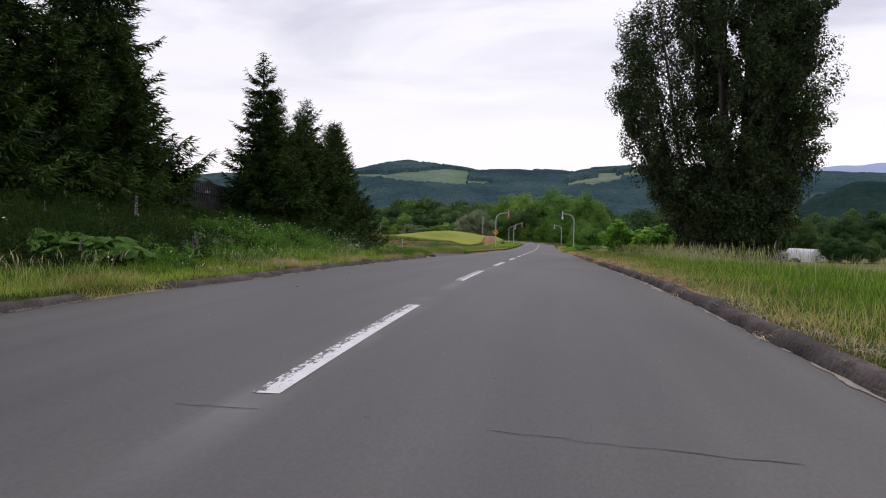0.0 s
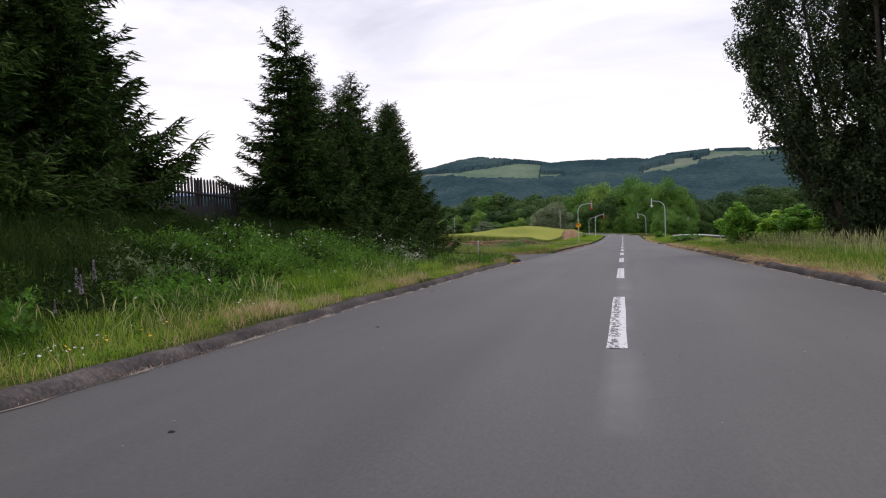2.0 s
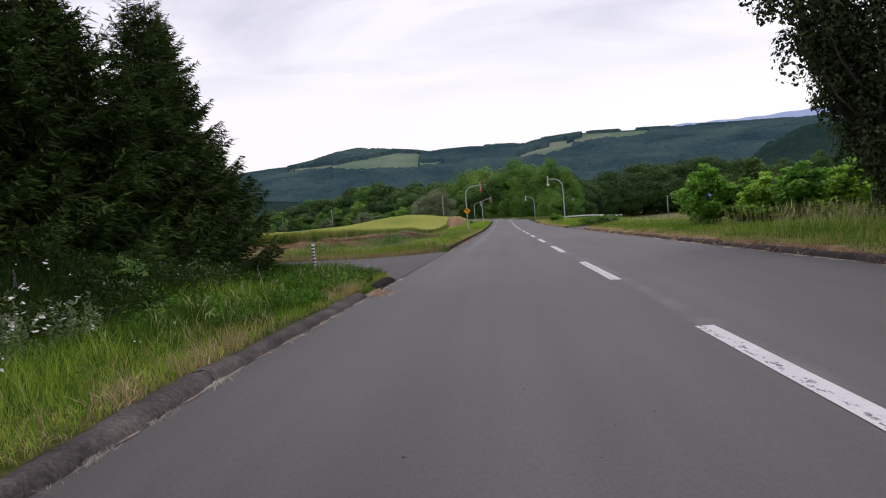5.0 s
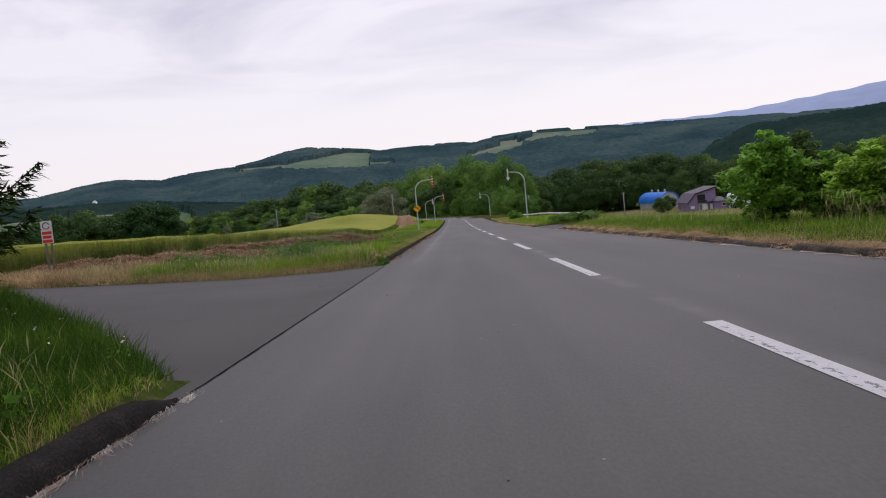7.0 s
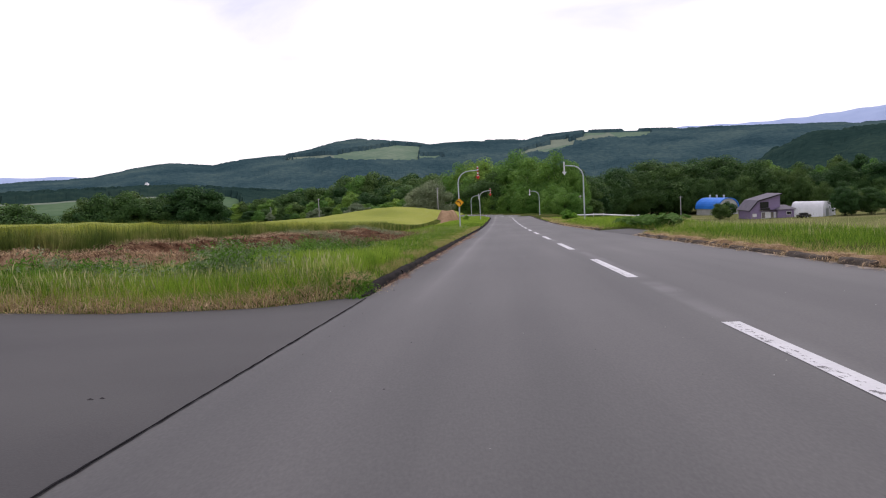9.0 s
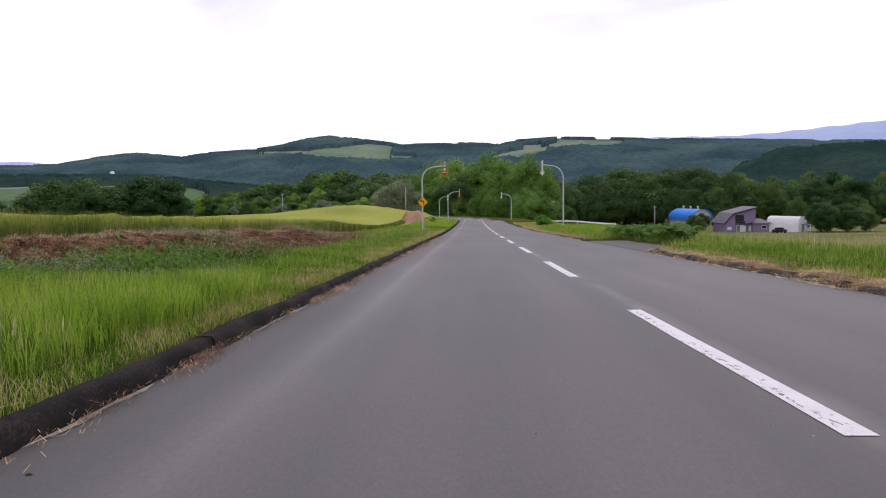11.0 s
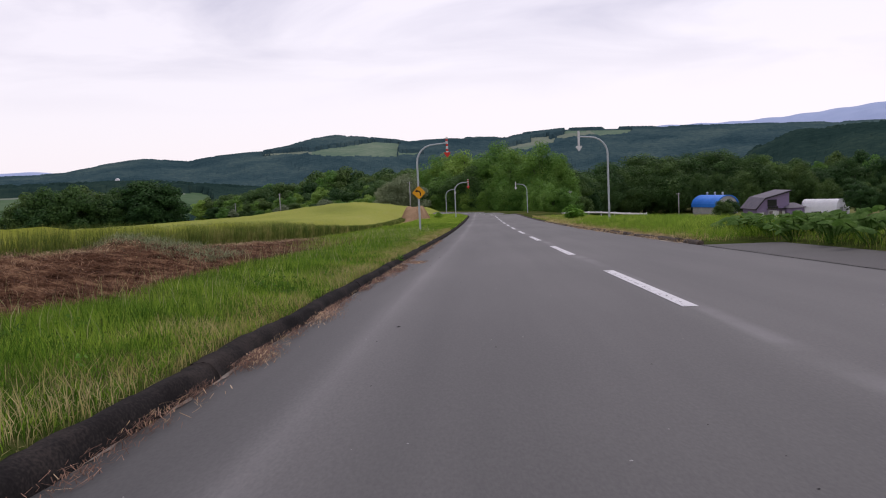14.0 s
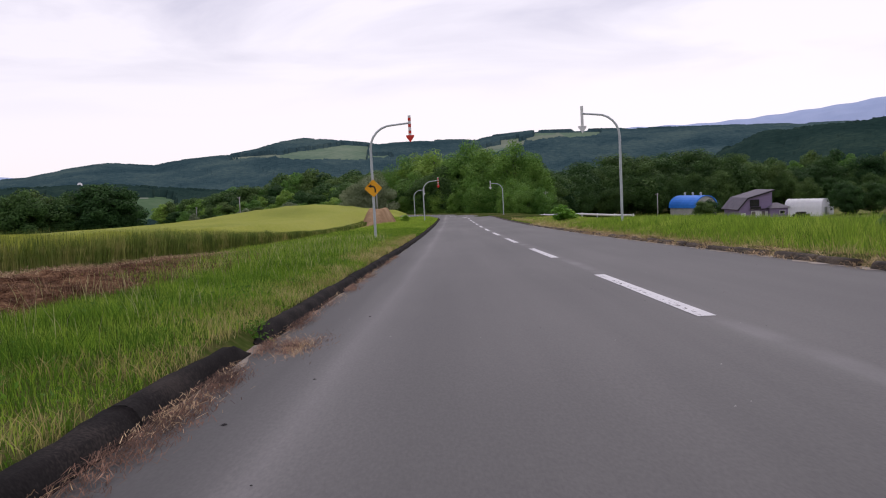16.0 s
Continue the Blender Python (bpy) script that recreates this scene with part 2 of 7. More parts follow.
APRON = material("apron_asphalt", ((0.050, 0.0475, 0.0475), (0.061, 0.0585, 0.0575), (0.073, 0.070, 0.068)), 0.5, 160.0, 0.75, 0.4, 0.003)
SEAM = material("tar_seam", ((0.012, 0.012, 0.013), (0.024, 0.023, 0.025)), 4.0, rough=1.0, gloss=0.0)
CRACK = material("road_crack", ((0.03, 0.029, 0.03), (0.06, 0.058, 0.058)), 6.0, rough=1.0, gloss=0.0)
KERB_L = material("kerb_asphalt", ((0.013, 0.012, 0.012), (0.022, 0.020, 0.0195), (0.046, 0.039, 0.035)), 2.0, 30.0, 0.95, 0.25, 0.006, gloss=0.04)
GUTTER = material("gutter_soil", ((0.17, 0.145, 0.12), (0.26, 0.23, 0.20), (0.36, 0.32, 0.27)), 1.4, 14.0, 1.0, 0.6, 0.02, gloss=0.0)
KERB_OLD = material("weathered_kerb_asphalt", ((0.045, 0.040, 0.039), (0.082, 0.073, 0.070), (0.15, 0.130, 0.118)), 1.6, 22.0, 0.95, 0.7, 0.012, gloss=0.05)
KERB_R = material("kerb_stone", ((0.030, 0.025, 0.021), (0.060, 0.047, 0.037), (0.12, 0.095, 0.072)), 2.2, 12.0, 0.95, 0.8, 0.03)
PAINT_OLD = worn_paint("worn_white_paint", (0.72, 0.72, 0.73), (0.13, 0.125, 0.13), 0.44, 30.0, 0.10)
PAINT_NEW = worn_paint("white_paint", (0.66, 0.66, 0.67), (0.13, 0.125, 0.13), 0.30, 26.0, 0.05)
SOIL = material("verge_soil", ((0.028, 0.046, 0.010), (0.052, 0.072, 0.018), (0.12, 0.105, 0.045)), 0.35, 30.0, 1.0, 0.8, 0.05, gloss=0.0)
GRASS = material("grass_blade", ((0.15, 0.275, 0.022), (0.25, 0.39, 0.036), (0.41, 0.51, 0.088)), 0.5, 5.0, 0.7, 0, island=0.3, leaf=0.44)
STRAW = material("dry_grass_blade", ((0.26, 0.245, 0.070), (0.42, 0.36, 0.130), (0.58, 0.48, 0.24)), 0.9, 5.0, 0.8, 0, island=0.35, leaf=0.38)
# This herb colour is near black to carry the conifers' shade on the bank.
HERB_DIM = material("shade_dimmed_herb_leaf", ((0.013, 0.027, 0.006), (0.024, 0.050, 0.009), (0.050, 0.090, 0.018)), 0.6, 6.0, 0.7, 0, island=0.5, leaf=0.3, gloss=0.1)
MATTED = material("matted_straw", ((0.312, 0.215, 0.117), (0.52, 0.377, 0.221), (0.702, 0.546, 0.351)), 1.1, 6.0, 0.9, 0, island=0.45, leaf=0.15, gloss=0.1)
HERB_MID = material("weed_leaf", ((0.048, 0.125, 0.012), (0.090, 0.205, 0.020), (0.165, 0.31, 0.046)), 0.7, 6.0, 0.7, 0, island=0.45, leaf=0.38)
SEED = material("grass_seed_head", ((0.26, 0.29, 0.11), (0.42, 0.43, 0.19), (0.58, 0.53, 0.28)), 1.0, 6.0, 0.8, 0, island=0.35, leaf=0.35, gloss=0.1)
GRASS_DARK = material("dark_green_grass_blade", ((0.026, 0.066, 0.008), (0.048, 0.110, 0.012), (0.088, 0.165, 0.022)), 0.8, 5.0, 0.75, 0, island=0.4, leaf=0.35, gloss=0.1)
PALESTRAW = material("bleached_straw", ((0.24, 0.21, 0.17), (0.36, 0.325, 0.27), (0.50, 0.46, 0.39)), 1.2, 8.0, 0.9, 0, island=0.4)
GUTTER_R = material("pale_gutter_grit", ((0.20, 0.175, 0.15), (0.34, 0.30, 0.26), (0.46, 0.42, 0.37)), 1.4, 14.0, 1.0, 0.6, 0.02, gloss=0.0)
GRASS_DEEP = material("deep_green_grass_blade", ((0.062, 0.145, 0.013), (0.100, 0.205, 0.020), (0.175, 0.29, 0.040)), 0.8, 5.0, 0.75, 0, island=0.35, leaf=0.38, gloss=0.15)
TANHAY = material("tan_earth_and_hay", ((0.145, 0.0892, 0.051), (0.272, 0.183, 0.106), (0.374, 0.272, 0.17)), 1.3, 12.0, 1.0, 0.9, 0.06, gloss=0.0)
BIGLEAF = material("butterbur_leaf", ((0.054, 0.130, 0.022), (0.098, 0.200, 0.040), (0.17, 0.285, 0.08)), 3.0, 6.0, 0.8, 0.3, 0.01, island=0.35, leaf=0.4, gloss=0.08)
MUGWORT = material("grey_green_weed_leaf", ((0.12, 0.175, 0.075), (0.19, 0.255, 0.120), (0.30, 0.36, 0.20)), 0.8, 6.0, 0.8, 0, island=0.35, leaf=0.35, gloss=0.1)
YELLOWPETAL = material("yellow_petal", ((0.75, 0.42, 0.02), (0.85, 0.55, 0.04)), 8.0, 4.0, 0.8, 0)
LUPIN = material("lupin_spike", ((0.15, 0.12, 0.14), (0.44, 0.40, 0.45)), 8.0, 6.0, 0.8, 0, island=0.4)
DAISY = material("white_petal", ((0.6, 0.6, 0.55), (0.75, 0.75, 0.7)), 8.0, 4.0, 0.8, 0)
NEEDLE = material("conifer_needle", ((0.0173, 0.0375, 0.00864), (0.0345, 0.0662, 0.0144), (0.0749, 0.122, 0.0288)), 0.9, 6.0, 0.8, 0, island=0.55, leaf=0.12, gloss=0.06)
BARK = material("bark", ((0.045, 0.035, 0.028), (0.10, 0.085, 0.07)), 3.0, 8.0, 0.95, 0.8, 0.03, stretch=(1, 1, 0.25))
POPLAR = material("poplar_leaf", ((0.024, 0.040, 0.015), (0.045, 0.070, 0.026), (0.095, 0.130, 0.055)), 0.9, 8.0, 0.7, 0, island=0.6, leaf=0.28, gloss=0.2)
BUSHLEAF = material("bush_leaf", ((0.155, 0.32, 0.034), (0.25, 0.47, 0.055), (0.38, 0.60, 0.11)), 0.9, 6.0, 0.6, 0, island=0.45, leaf=0.4, each=0.2)
WOOD_A = material("wood_leaf_mid", ((0.090, 0.205, 0.028), (0.142, 0.280, 0.042), (0.210, 0.360, 0.072)), 0.18, 10.0, 0.7, 0, island=0.25, leaf=0.3, each=0.28)
WOOD_B = material("wood_leaf_dark", ((0.036, 0.088, 0.020), (0.056, 0.124, 0.028), (0.092, 0.178, 0.045)), 0.18, 10.0, 0.75, 0, island=0.25, leaf=0.3, each=0.36)
WOOD_C = material("wood_leaf_pale", ((0.156, 0.215, 0.104), (0.221, 0.273, 0.143), (0.286, 0.338, 0.195)), 0.18, 10.0, 0.7, 0, island=0.25, leaf=0.25, each=0.15)
CROP = material("barley", ((0.165, 0.195, 0.018), (0.222, 0.252, 0.028), (0.275, 0.29, 0.046)), 0.12, 60.0, 0.85, 0.8, 0.1, stretch=(1, 0.4, 1), gloss=0.1)
CROPBLADE = material("barley_stalk", ((0.078, 0.125, 0.024), (0.140, 0.195, 0.038), (0.32, 0.32, 0.10)), 0.6, 8.0, 0.8, 0, island=0.4, leaf=0.3)
HAY = material("cut_hay", ((0.026, 0.013, 0.008), (0.115, 0.060, 0.036), (0.30, 0.18, 0.105)), 2.6, 7.0, 1.0, 1.0, 0.15, gloss=0.0)
HAYBLADE = material("hay_stalk", ((0.060, 0.031, 0.020), (0.18, 0.098, 0.060), (0.42, 0.27, 0.165)), 1.2, 8.0, 0.9, 0, island=0.6)
LITTER = material("gutter_litter", ((0.060, 0.032, 0.022), (0.165, 0.092, 0.062), (0.36, 0.23, 0.155)), 1.2, 8.0, 0.9, 0, island=0.6)
HAYGREEN = material("grey_green_hay", ((0.17, 0.21, 0.10), (0.30, 0.33, 0.18)), 2.0, 8.0, 0.9, 0, island=0.4)
EARTH = material("bare_earth", ((0.20, 0.13, 0.075), (0.30, 0.20, 0.12), (0.38, 0.27, 0.17)), 0.6, 12.0, 1.0, 0.7, 0.08, gloss=0.0)
MEADOW = material("mown_meadow", ((0.090, 0.115, 0.036), (0.145, 0.155, 0.060), (0.21, 0.19, 0.095)), 0.06, 40.0, 1.0, 0.4, 0.04, gloss=0.0)
GALV = material("galvanised_steel", ((0.40, 0.44, 0.46), (0.50, 0.54, 0.56)), 2.0, 12.0, 0.5, 0.05, 0.002)
WHITE = material("white_enamel", ((0.62, 0.62, 0.62), (0.72, 0.72, 0.72)), 3.0, 8.0, 0.45, 0)
RED = material("red_enamel", ((0.55, 0.03, 0.02), (0.65, 0.05, 0.03)), 3.0, 8.0, 0.4, 0)
YELLOW = material("yellow_sign_face", ((0.80, 0.36, 0.01), (0.85, 0.42, 0.02)), 3.0, 8.0, 0.4, 0)
BLACK = material("black_enamel", ((0.012, 0.012, 0.012), (0.02, 0.02, 0.02)), 3.0, 8.0, 0.5, 0)
DARKWOOD = material("tarred_wood", ((0.018, 0.016, 0.018), (0.04, 0.036, 0.038)), 2.0, 10.0, 0.85, 0.4, 0.01, stretch=(1, 1, 0.2))
GREYWOOD = material("weathered_wood", ((0.13, 0.115, 0.10), (0.22, 0.20, 0.18)), 2.0, 10.0, 0.9, 0.4, 0.01, stretch=(1, 1, 0.2))
CONCRETE = material("concrete", ((0.30, 0.30, 0.29), (0.40, 0.39, 0.38)), 1.0, 12.0, 0.9, 0.3, 0.01)
PURPLE = material("lilac_siding", ((0.204, 0.156, 0.264), (0.252, 0.198, 0.318)), 0.8, 14.0, 0.8, 0.2, 0.01, stretch=(1, 1, 6))
SLATE = material("grey_purple_roofing", ((0.0938, 0.085, 0.106), (0.138, 0.125, 0.156)), 0.8, 10.0, 0.7, 0.3, 0.02)
BLUE = material("blue_sheet_roof", ((0.02, 0.17, 0.62), (0.03, 0.22, 0.74)), 0.5, 10.0, 0.5, 0.1, 0.01)
BARNWALL = material("grey_barn_wall", ((0.33, 0.345, 0.33), (0.48, 0.48, 0.45)), 0.7, 10.0, 0.9, 0.3, 0.02)
SHEET = material("white_greenhouse_film", ((0.862, 0.875, 0.912), (0.986, 0.998, 1.02)), 0.5, 6.0, 0.5, 0.2, 0.03, leaf=0.45)
DARKGLASS = material("dark_window_glass", ((0.012, 0.014, 0.02), (0.02, 0.022, 0.03)), 1.0, 6.0, 0.1, 0, gloss=0.6)
# Haze is mixed into the hill colours: woods and green fields lean blue-grey.
HAZE_WOOD = material("hazy_hill_forest", ((0.024, 0.052, 0.062), (0.041, 0.076, 0.083), (0.072, 0.112, 0.106)), 0.006, 14.0, 1.0, 0, gloss=0.0)
HAZE_NEARWOOD = material("hazy_near_forest", ((0.0135, 0.031, 0.028), (0.021, 0.043, 0.037), (0.034, 0.060, 0.046)), 0.008, 14.0, 1.0, 0, gloss=0.0)
HAZE_FIELD = material("hazy_hill_field", ((0.086, 0.143, 0.108), (0.122, 0.180, 0.124), (0.170, 0.220, 0.156)), 0.008, 9.0, 1.0, 0, gloss=0.0)
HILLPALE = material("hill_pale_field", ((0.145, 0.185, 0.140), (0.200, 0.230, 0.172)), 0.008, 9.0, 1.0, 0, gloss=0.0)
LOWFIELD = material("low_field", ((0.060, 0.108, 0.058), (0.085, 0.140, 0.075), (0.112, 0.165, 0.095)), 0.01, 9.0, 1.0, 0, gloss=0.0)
# The mountains' blue is the haze of distance, painted as their colour.
HAZEBLUE = material("hazy_far_mountain", ((0.33, 0.41, 0.60), (0.38, 0.46, 0.65)), 0.002, 8.0, 1.0, 0, gloss=0.0)


# ---- helpers for things ----
def mesh_np(name, verts, faces, mat_list, mat_index=None, smooth=False):
    """A mesh from arrays; faces: an (n, 3) or (n, 4) array."""
    me = bpy.data.meshes.new(name)
    verts, faces = np.asarray(verts, np.float32), np.asarray(faces, np.int32)
    n, k = faces.shape
    me.vertices.add(len(verts))
    me.vertices.foreach_set("co", verts.ravel())
    me.loops.add(n * k)
    me.loops.foreach_set("vertex_index", faces.ravel())
    me.polygons.add(n)
    me.polygons.foreach_set("loop_start", np.arange(0, n * k, k, dtype=np.int32))
    for m in mat_list:
        me.materials.append(m)
    if mat_index is not None:
        me.polygons.foreach_set("material_index", np.asarray(mat_index, np.int32))
    me.polygons.foreach_set("use_smooth", np.full(n, smooth))
    me.update(calc_edges=True)
    me.validate()
    return me


def part(name, bm, mat, parent=None, label="", smooth=False):
    """Links a bmesh (or a ready mesh) as one mesh object, under its thing where one is given."""
    if isinstance(bm, bpy.types.Mesh):
        me = bm
    else:
        me = bpy.data.meshes.new(name)
        bm.normal_update()
        bm.to_mesh(me)
        bm.free()
        me.materials.append(mat)
        if smooth:
            me.polygons.foreach_set("use_smooth", np.full(len(me.polygons), True))
    ob = new(name, me)
    if parent is not None:
        ob.parent = parent
    return tagged(ob, label)


def empty(name, m, label, category, group="", kind=""):
    ob = new(name)
    ob.matrix_basis = m
    return tagged(ob, label, category, group, kind)


def box(bm, size, centre=(0, 0, 0), turn=(0, 0, 0), bevel=0.0):
    made = bmesh.ops.create_cube(bm, size=1.0)["verts"]
    bmesh.ops.scale(bm, vec=size, verts=made)
    if bevel:
        edges = list({e for v in made for e in v.link_edges})
        made = list({v for f in bmesh.ops.bevel(bm, geom=edges, offset=bevel, segments=2, affect="EDGES")["faces"] for v in f.verts} | {v for v in made if v.is_valid})
    bmesh.ops.transform(bm, matrix=pose(*centre, *turn), verts=[v for v in made if v.is_valid])
    return bm


def tube(bm, points, radius, sides=10, taper=1.0):
    """A round bar along points; taper: the end's radius as a share of the start's."""
    pts = [Vector(p) for p in points]
    rings = []
    for i, p in enumerate(pts):
        way = (pts[min(i + 1, len(pts) - 1)] - pts[max(i - 1, 0)]).normalized()
        side = way.cross(Vector((0.31, 0.87, 0.38))).normalized()
        up = way.cross(side)
        r = radius * (1 + (taper - 1) * i / max(1, len(pts) - 1))
        rings.append([bm.verts.new(p + side * (r * math.cos(a)) + up * (r * math.sin(a))) for a in (2 * math.pi * k / sides for k in range(sides))])
    for a, b in zip(rings, rings[1:]):
        for k in range(sides):
            bm.faces.new((a[k], a[(k + 1) % sides], b[(k + 1) % sides], b[k]))
    bm.faces.new(rings[0][::-1])
    bm.faces.new(rings[-1])
    return bm


def smooth_step(a):
    a = np.clip(a, 0.0, 1.0)
    return a * a * (3 - 2 * a)


def wave(x, y, size, seed=0.0):
    """A cheap rolling unevenness about zero, for arrays."""
    return (np.sin(x / size + 1.3 * seed) * np.cos(y / size * 1.17 + seed) + 0.5 * np.sin(x / size * 2.3 + y / size * 1.9 + seed * 2.1)
            + 0.25 * np.cos(x / size * 4.7 - y / size * 5.3 + seed)) / 1.75


# ---- the lie of the land ----
GRADE = math.tan(radians(SLOPE))
KERB_XL, KERB_XR = -3.54, 3.23


def kerb_left(y):
    """The kerb below the bank swings a little into the carriageway."""
    return np.interp(y, [5, 8, 10, 12, 14, 17, 20, 24, 28], [-3.54, -3.27, -3.22, -3.26, -3.33, -3.36, -3.42, -3.55, -3.54])


def road_z(y):
    """Height of the carriageway: a crest at the start, an even fall, then a flatter run-out."""
    y = np.asarray(y, float)
    a = np.clip(15 - y, 0, 25)
    b = np.clip(y - 90, 0, 110)
    far = np.clip(y - 200, 0, None)
    return -GRADE * y - 0.000845 * a * a - 0.042 * np.clip(-10 - y, 0, None) + 1.06e-4 * b * b + 0.0233 * far


def road_x(y):
    """The centre line: straight, then a bend to the left."""
    y = np.asarray(y, float)
    a = np.clip(15 - y, 0, 25)
    b = np.clip(y - 175, 0, 45)
    c = np.clip(y - 220, 0, None)
    return 0.000175 * a * a - b * b / 170 - c * 0.53


def track_edges(left):
    """The near and the far side of the field track, by the way from the kerb."""
    a = np.clip(left, 0, 30)
    return 33.9 + 1.72 * a ** 0.95, 48.5 - 0.95 * smooth_step(a / 1.3) + 0.055 * np.clip(a - 2.4, 0, None) ** 1.6


def ground_z(x, y):
    """Height of the land for arrays of places."""
    x, y = np.asarray(x, float), np.asarray(y, float)
    u = x - road_x(y)
    z = road_z(np.minimum(y, 330)) - 0.012 * np.clip(y - 330, 0, 900)
    rough = 0.04 * wave(x, y, 0.7) + 0.05 * wave(x, y, 2.3, 1)
    left, right = kerb_left(y) - u, u - KERB_XR
    beside = np.where((left > 0) | (right > 0), smooth_step(np.maximum(left, right) / 0.25), 0)
    z = z - 0.06 + beside * (0.16 + rough)
    # the bank with the conifers
    bank = smooth_step((left - 1.2) / 6.0) * (1 - smooth_step((y - 24) / 9))
    z = z + bank * (1.15 + 0.12 * wave(x, y, 3.1, 2)) + 0.25 * smooth_step((left - 1.0) / 4) * smooth_step((y - 22) / 6) * (1 - smooth_step((y - 31) / 3))
    # the field track beside the bank
    near, far = track_edges(left)
    track = smooth_step((y - near + 0.5) / 0.5) * (1 - smooth_step((y - far) / 0.5)) * smooth_step(left / 0.2) * (1 - smooth_step((left - 17) / 3))
    z = z + 0.035 * np.clip(left - 3.0, 0, 12) * smooth_step((y - 30) / 6) * (1 - smooth_step((y - 56) / 32)) - 0.018 * np.clip(left - 4.0, 0, 10) * smooth_step((y - 62) / 24) * (1 - smooth_step((y - 105) / 30))
    z = np.where(track > 0, z * (1 - track) + (road_z(y) + 0.035 * np.clip(left - 3.0, 0, 12) - 0.05) * track, z)
    entry = smooth_step((y - 69.6) / 0.8) * (1 - smooth_step((y - 82.0) / 0.8)) * smooth_step(right / 0.2) * (1 - smooth_step((right - 1.3) / 0.5))
    z = np.where(entry > 0, z * (1 - entry) + (road_z(y) - 0.05) * entry, z)
    # the barley field swells towards the bend and falls away to the side
    z = z + 1.7 * np.exp(-((x + 21) / np.where(x > -21, 8, 11)) ** 2 - ((y - 182) / np.where(y < 182, 24, 40)) ** 2) * smooth_step((left - 3.8) / 2.4)
    z = z - 14 * smooth_step((-x - 30) / 240) - 5 * smooth_step((y - 215) / 120) * smooth_step((left - 25) / 60)
    # the meadow beside the farm lies lower
    z = z - 1.3 * smooth_step((right - 4) / 9) - 4.6 * smooth_step((right - 12) / 50)
    return z


# ---- ground, road, kerbs ----
def spread(start, step, grow, end):
    out, d = [start], step
    while out[-1] < end:
        out.append(out[-1] + d)
        d *= grow
    return out


def grid_mesh(name, xs, ys, height, mats, pick):
    gx, gy = np.meshgrid(np.array(xs), np.array(ys))
    verts = np.stack([gx.ravel(), gy.ravel(), height(gx, gy).ravel()], 1)
    nx, ny = len(xs), len(ys)
    i = (np.arange(ny - 1)[:, None] * nx + np.arange(nx - 1)[None, :]).ravel()
    faces = np.stack([i, i + 1, i + nx + 1, i + nx], 1)
    mid = verts[faces].mean(1)
    return mesh_np(name, verts, faces, mats, pick(mid[:, 0], mid[:, 1]), True)


def ground_kind(x, y):
    u = x - road_x(y)
    k = np.zeros(len(x), int)
    k[(u > 10.2) & (y < 420)] = 1
    k[(u < -9.5) & (y > 52.6) & (y < 330)] = 2
    k[(y > 330) & (x < 0)] = 3
    k[(y > 420)] = 3
    k[(u < -7.2) & (u > -10.6) & (y > 150 + 2 * wave(x, y, 2)) & (y < 172)] = 4
    return k


half = spread(3.3, 0.16, 1.10, 4600)
xs = sorted([-v for v in half] + [-3.0, 0.0, 3.0] + half)
ys = sorted([-v for v in spread(84, 6, 1.15, 4600)] + [-80 + k * 4 for k in range(18)] + [-8 + k * 0.5 for k in range(260)] + [122 + k * 2.0 for k in range(60)] + spread(242, 3, 1.09, 4700))
ground = new("ground", grid_mesh("ground", xs, ys, ground_z, [SOIL, MEADOW, CROP, HAZE_FIELD, EARTH], ground_kind))
tagged(ground, "grassy verges, meadow and fields falling into a valley", "ground", kind="structure")

ry = [-160 + k * 1.0 for k in range(460)]
ru = [-3.6, -2.7, -1.75, -0.9, 0.0, 0.9, 1.75, 2.6, 3.4]
gu, gy = np.meshgrid(np.array(ru), np.array(ry))
slope = -(road_x(gy + 0.5) - road_x(gy - 0.5))
rv = np.stack([(road_x(gy) + gu).ravel(), (gy + gu * slope).ravel(), (road_z(gy) + 0.0).ravel()], 1)
i = (np.arange(len(ry) - 1)[:, None] * len(ru) + np.arange(len(ru) - 1)[None, :]).ravel()
road = new("road", mesh_np("road", rv, np.stack([i, i + 1, i + len(ru) + 1, i + len(ru)], 1), [ASPHALT], None, True))
tagged(road, "grey two-lane asphalt road with dashed white centre line", "road", kind="structure")


def ribbon(u0, u1, y0, y1, lift, step=0.5, ragged=0.0, seed=0):
    """A strip that lies on the carriageway, from one side offset to the other."""
    rng = random.Random(seed)
    n = max(2, int((y1 - y0) / step) + 1)
    bm = bmesh.new()
    rows = []
    for k in range(n):
        y = y0 + (y1 - y0) * k / (n - 1)
        a, b = (u0(y), u1(y)) if callable(u0) else (u0, u1)
        a, b = a + rng.uniform(-ragged, ragged), b + rng.uniform(-ragged, ragged)
        z = float(road_z(y)) + lift
        dx = float(road_x(y))
        sl = -float(road_x(y + 0.5) - road_x(y - 0.5))
        rows.append((bm.verts.new((dx + a, y + a * sl, z)), bm.verts.new((dx + b, y + b * sl, z))))
    for p, q in zip(rows, rows[1:]):
        bm.faces.new((p[0], p[1], q[1], q[0]))
    return bm


# the dashes of the centre line, five metres long and five apart
for k in range(-2, 27):
    old = k < 2
    part("lane_dash", ribbon(-0.075, 0.075, 10 * k, 10 * k + 5, 0.004, 1.0, 0.004, k), PAINT_OLD if old else PAINT_NEW, road, "worn flaking white paint" if old else "")


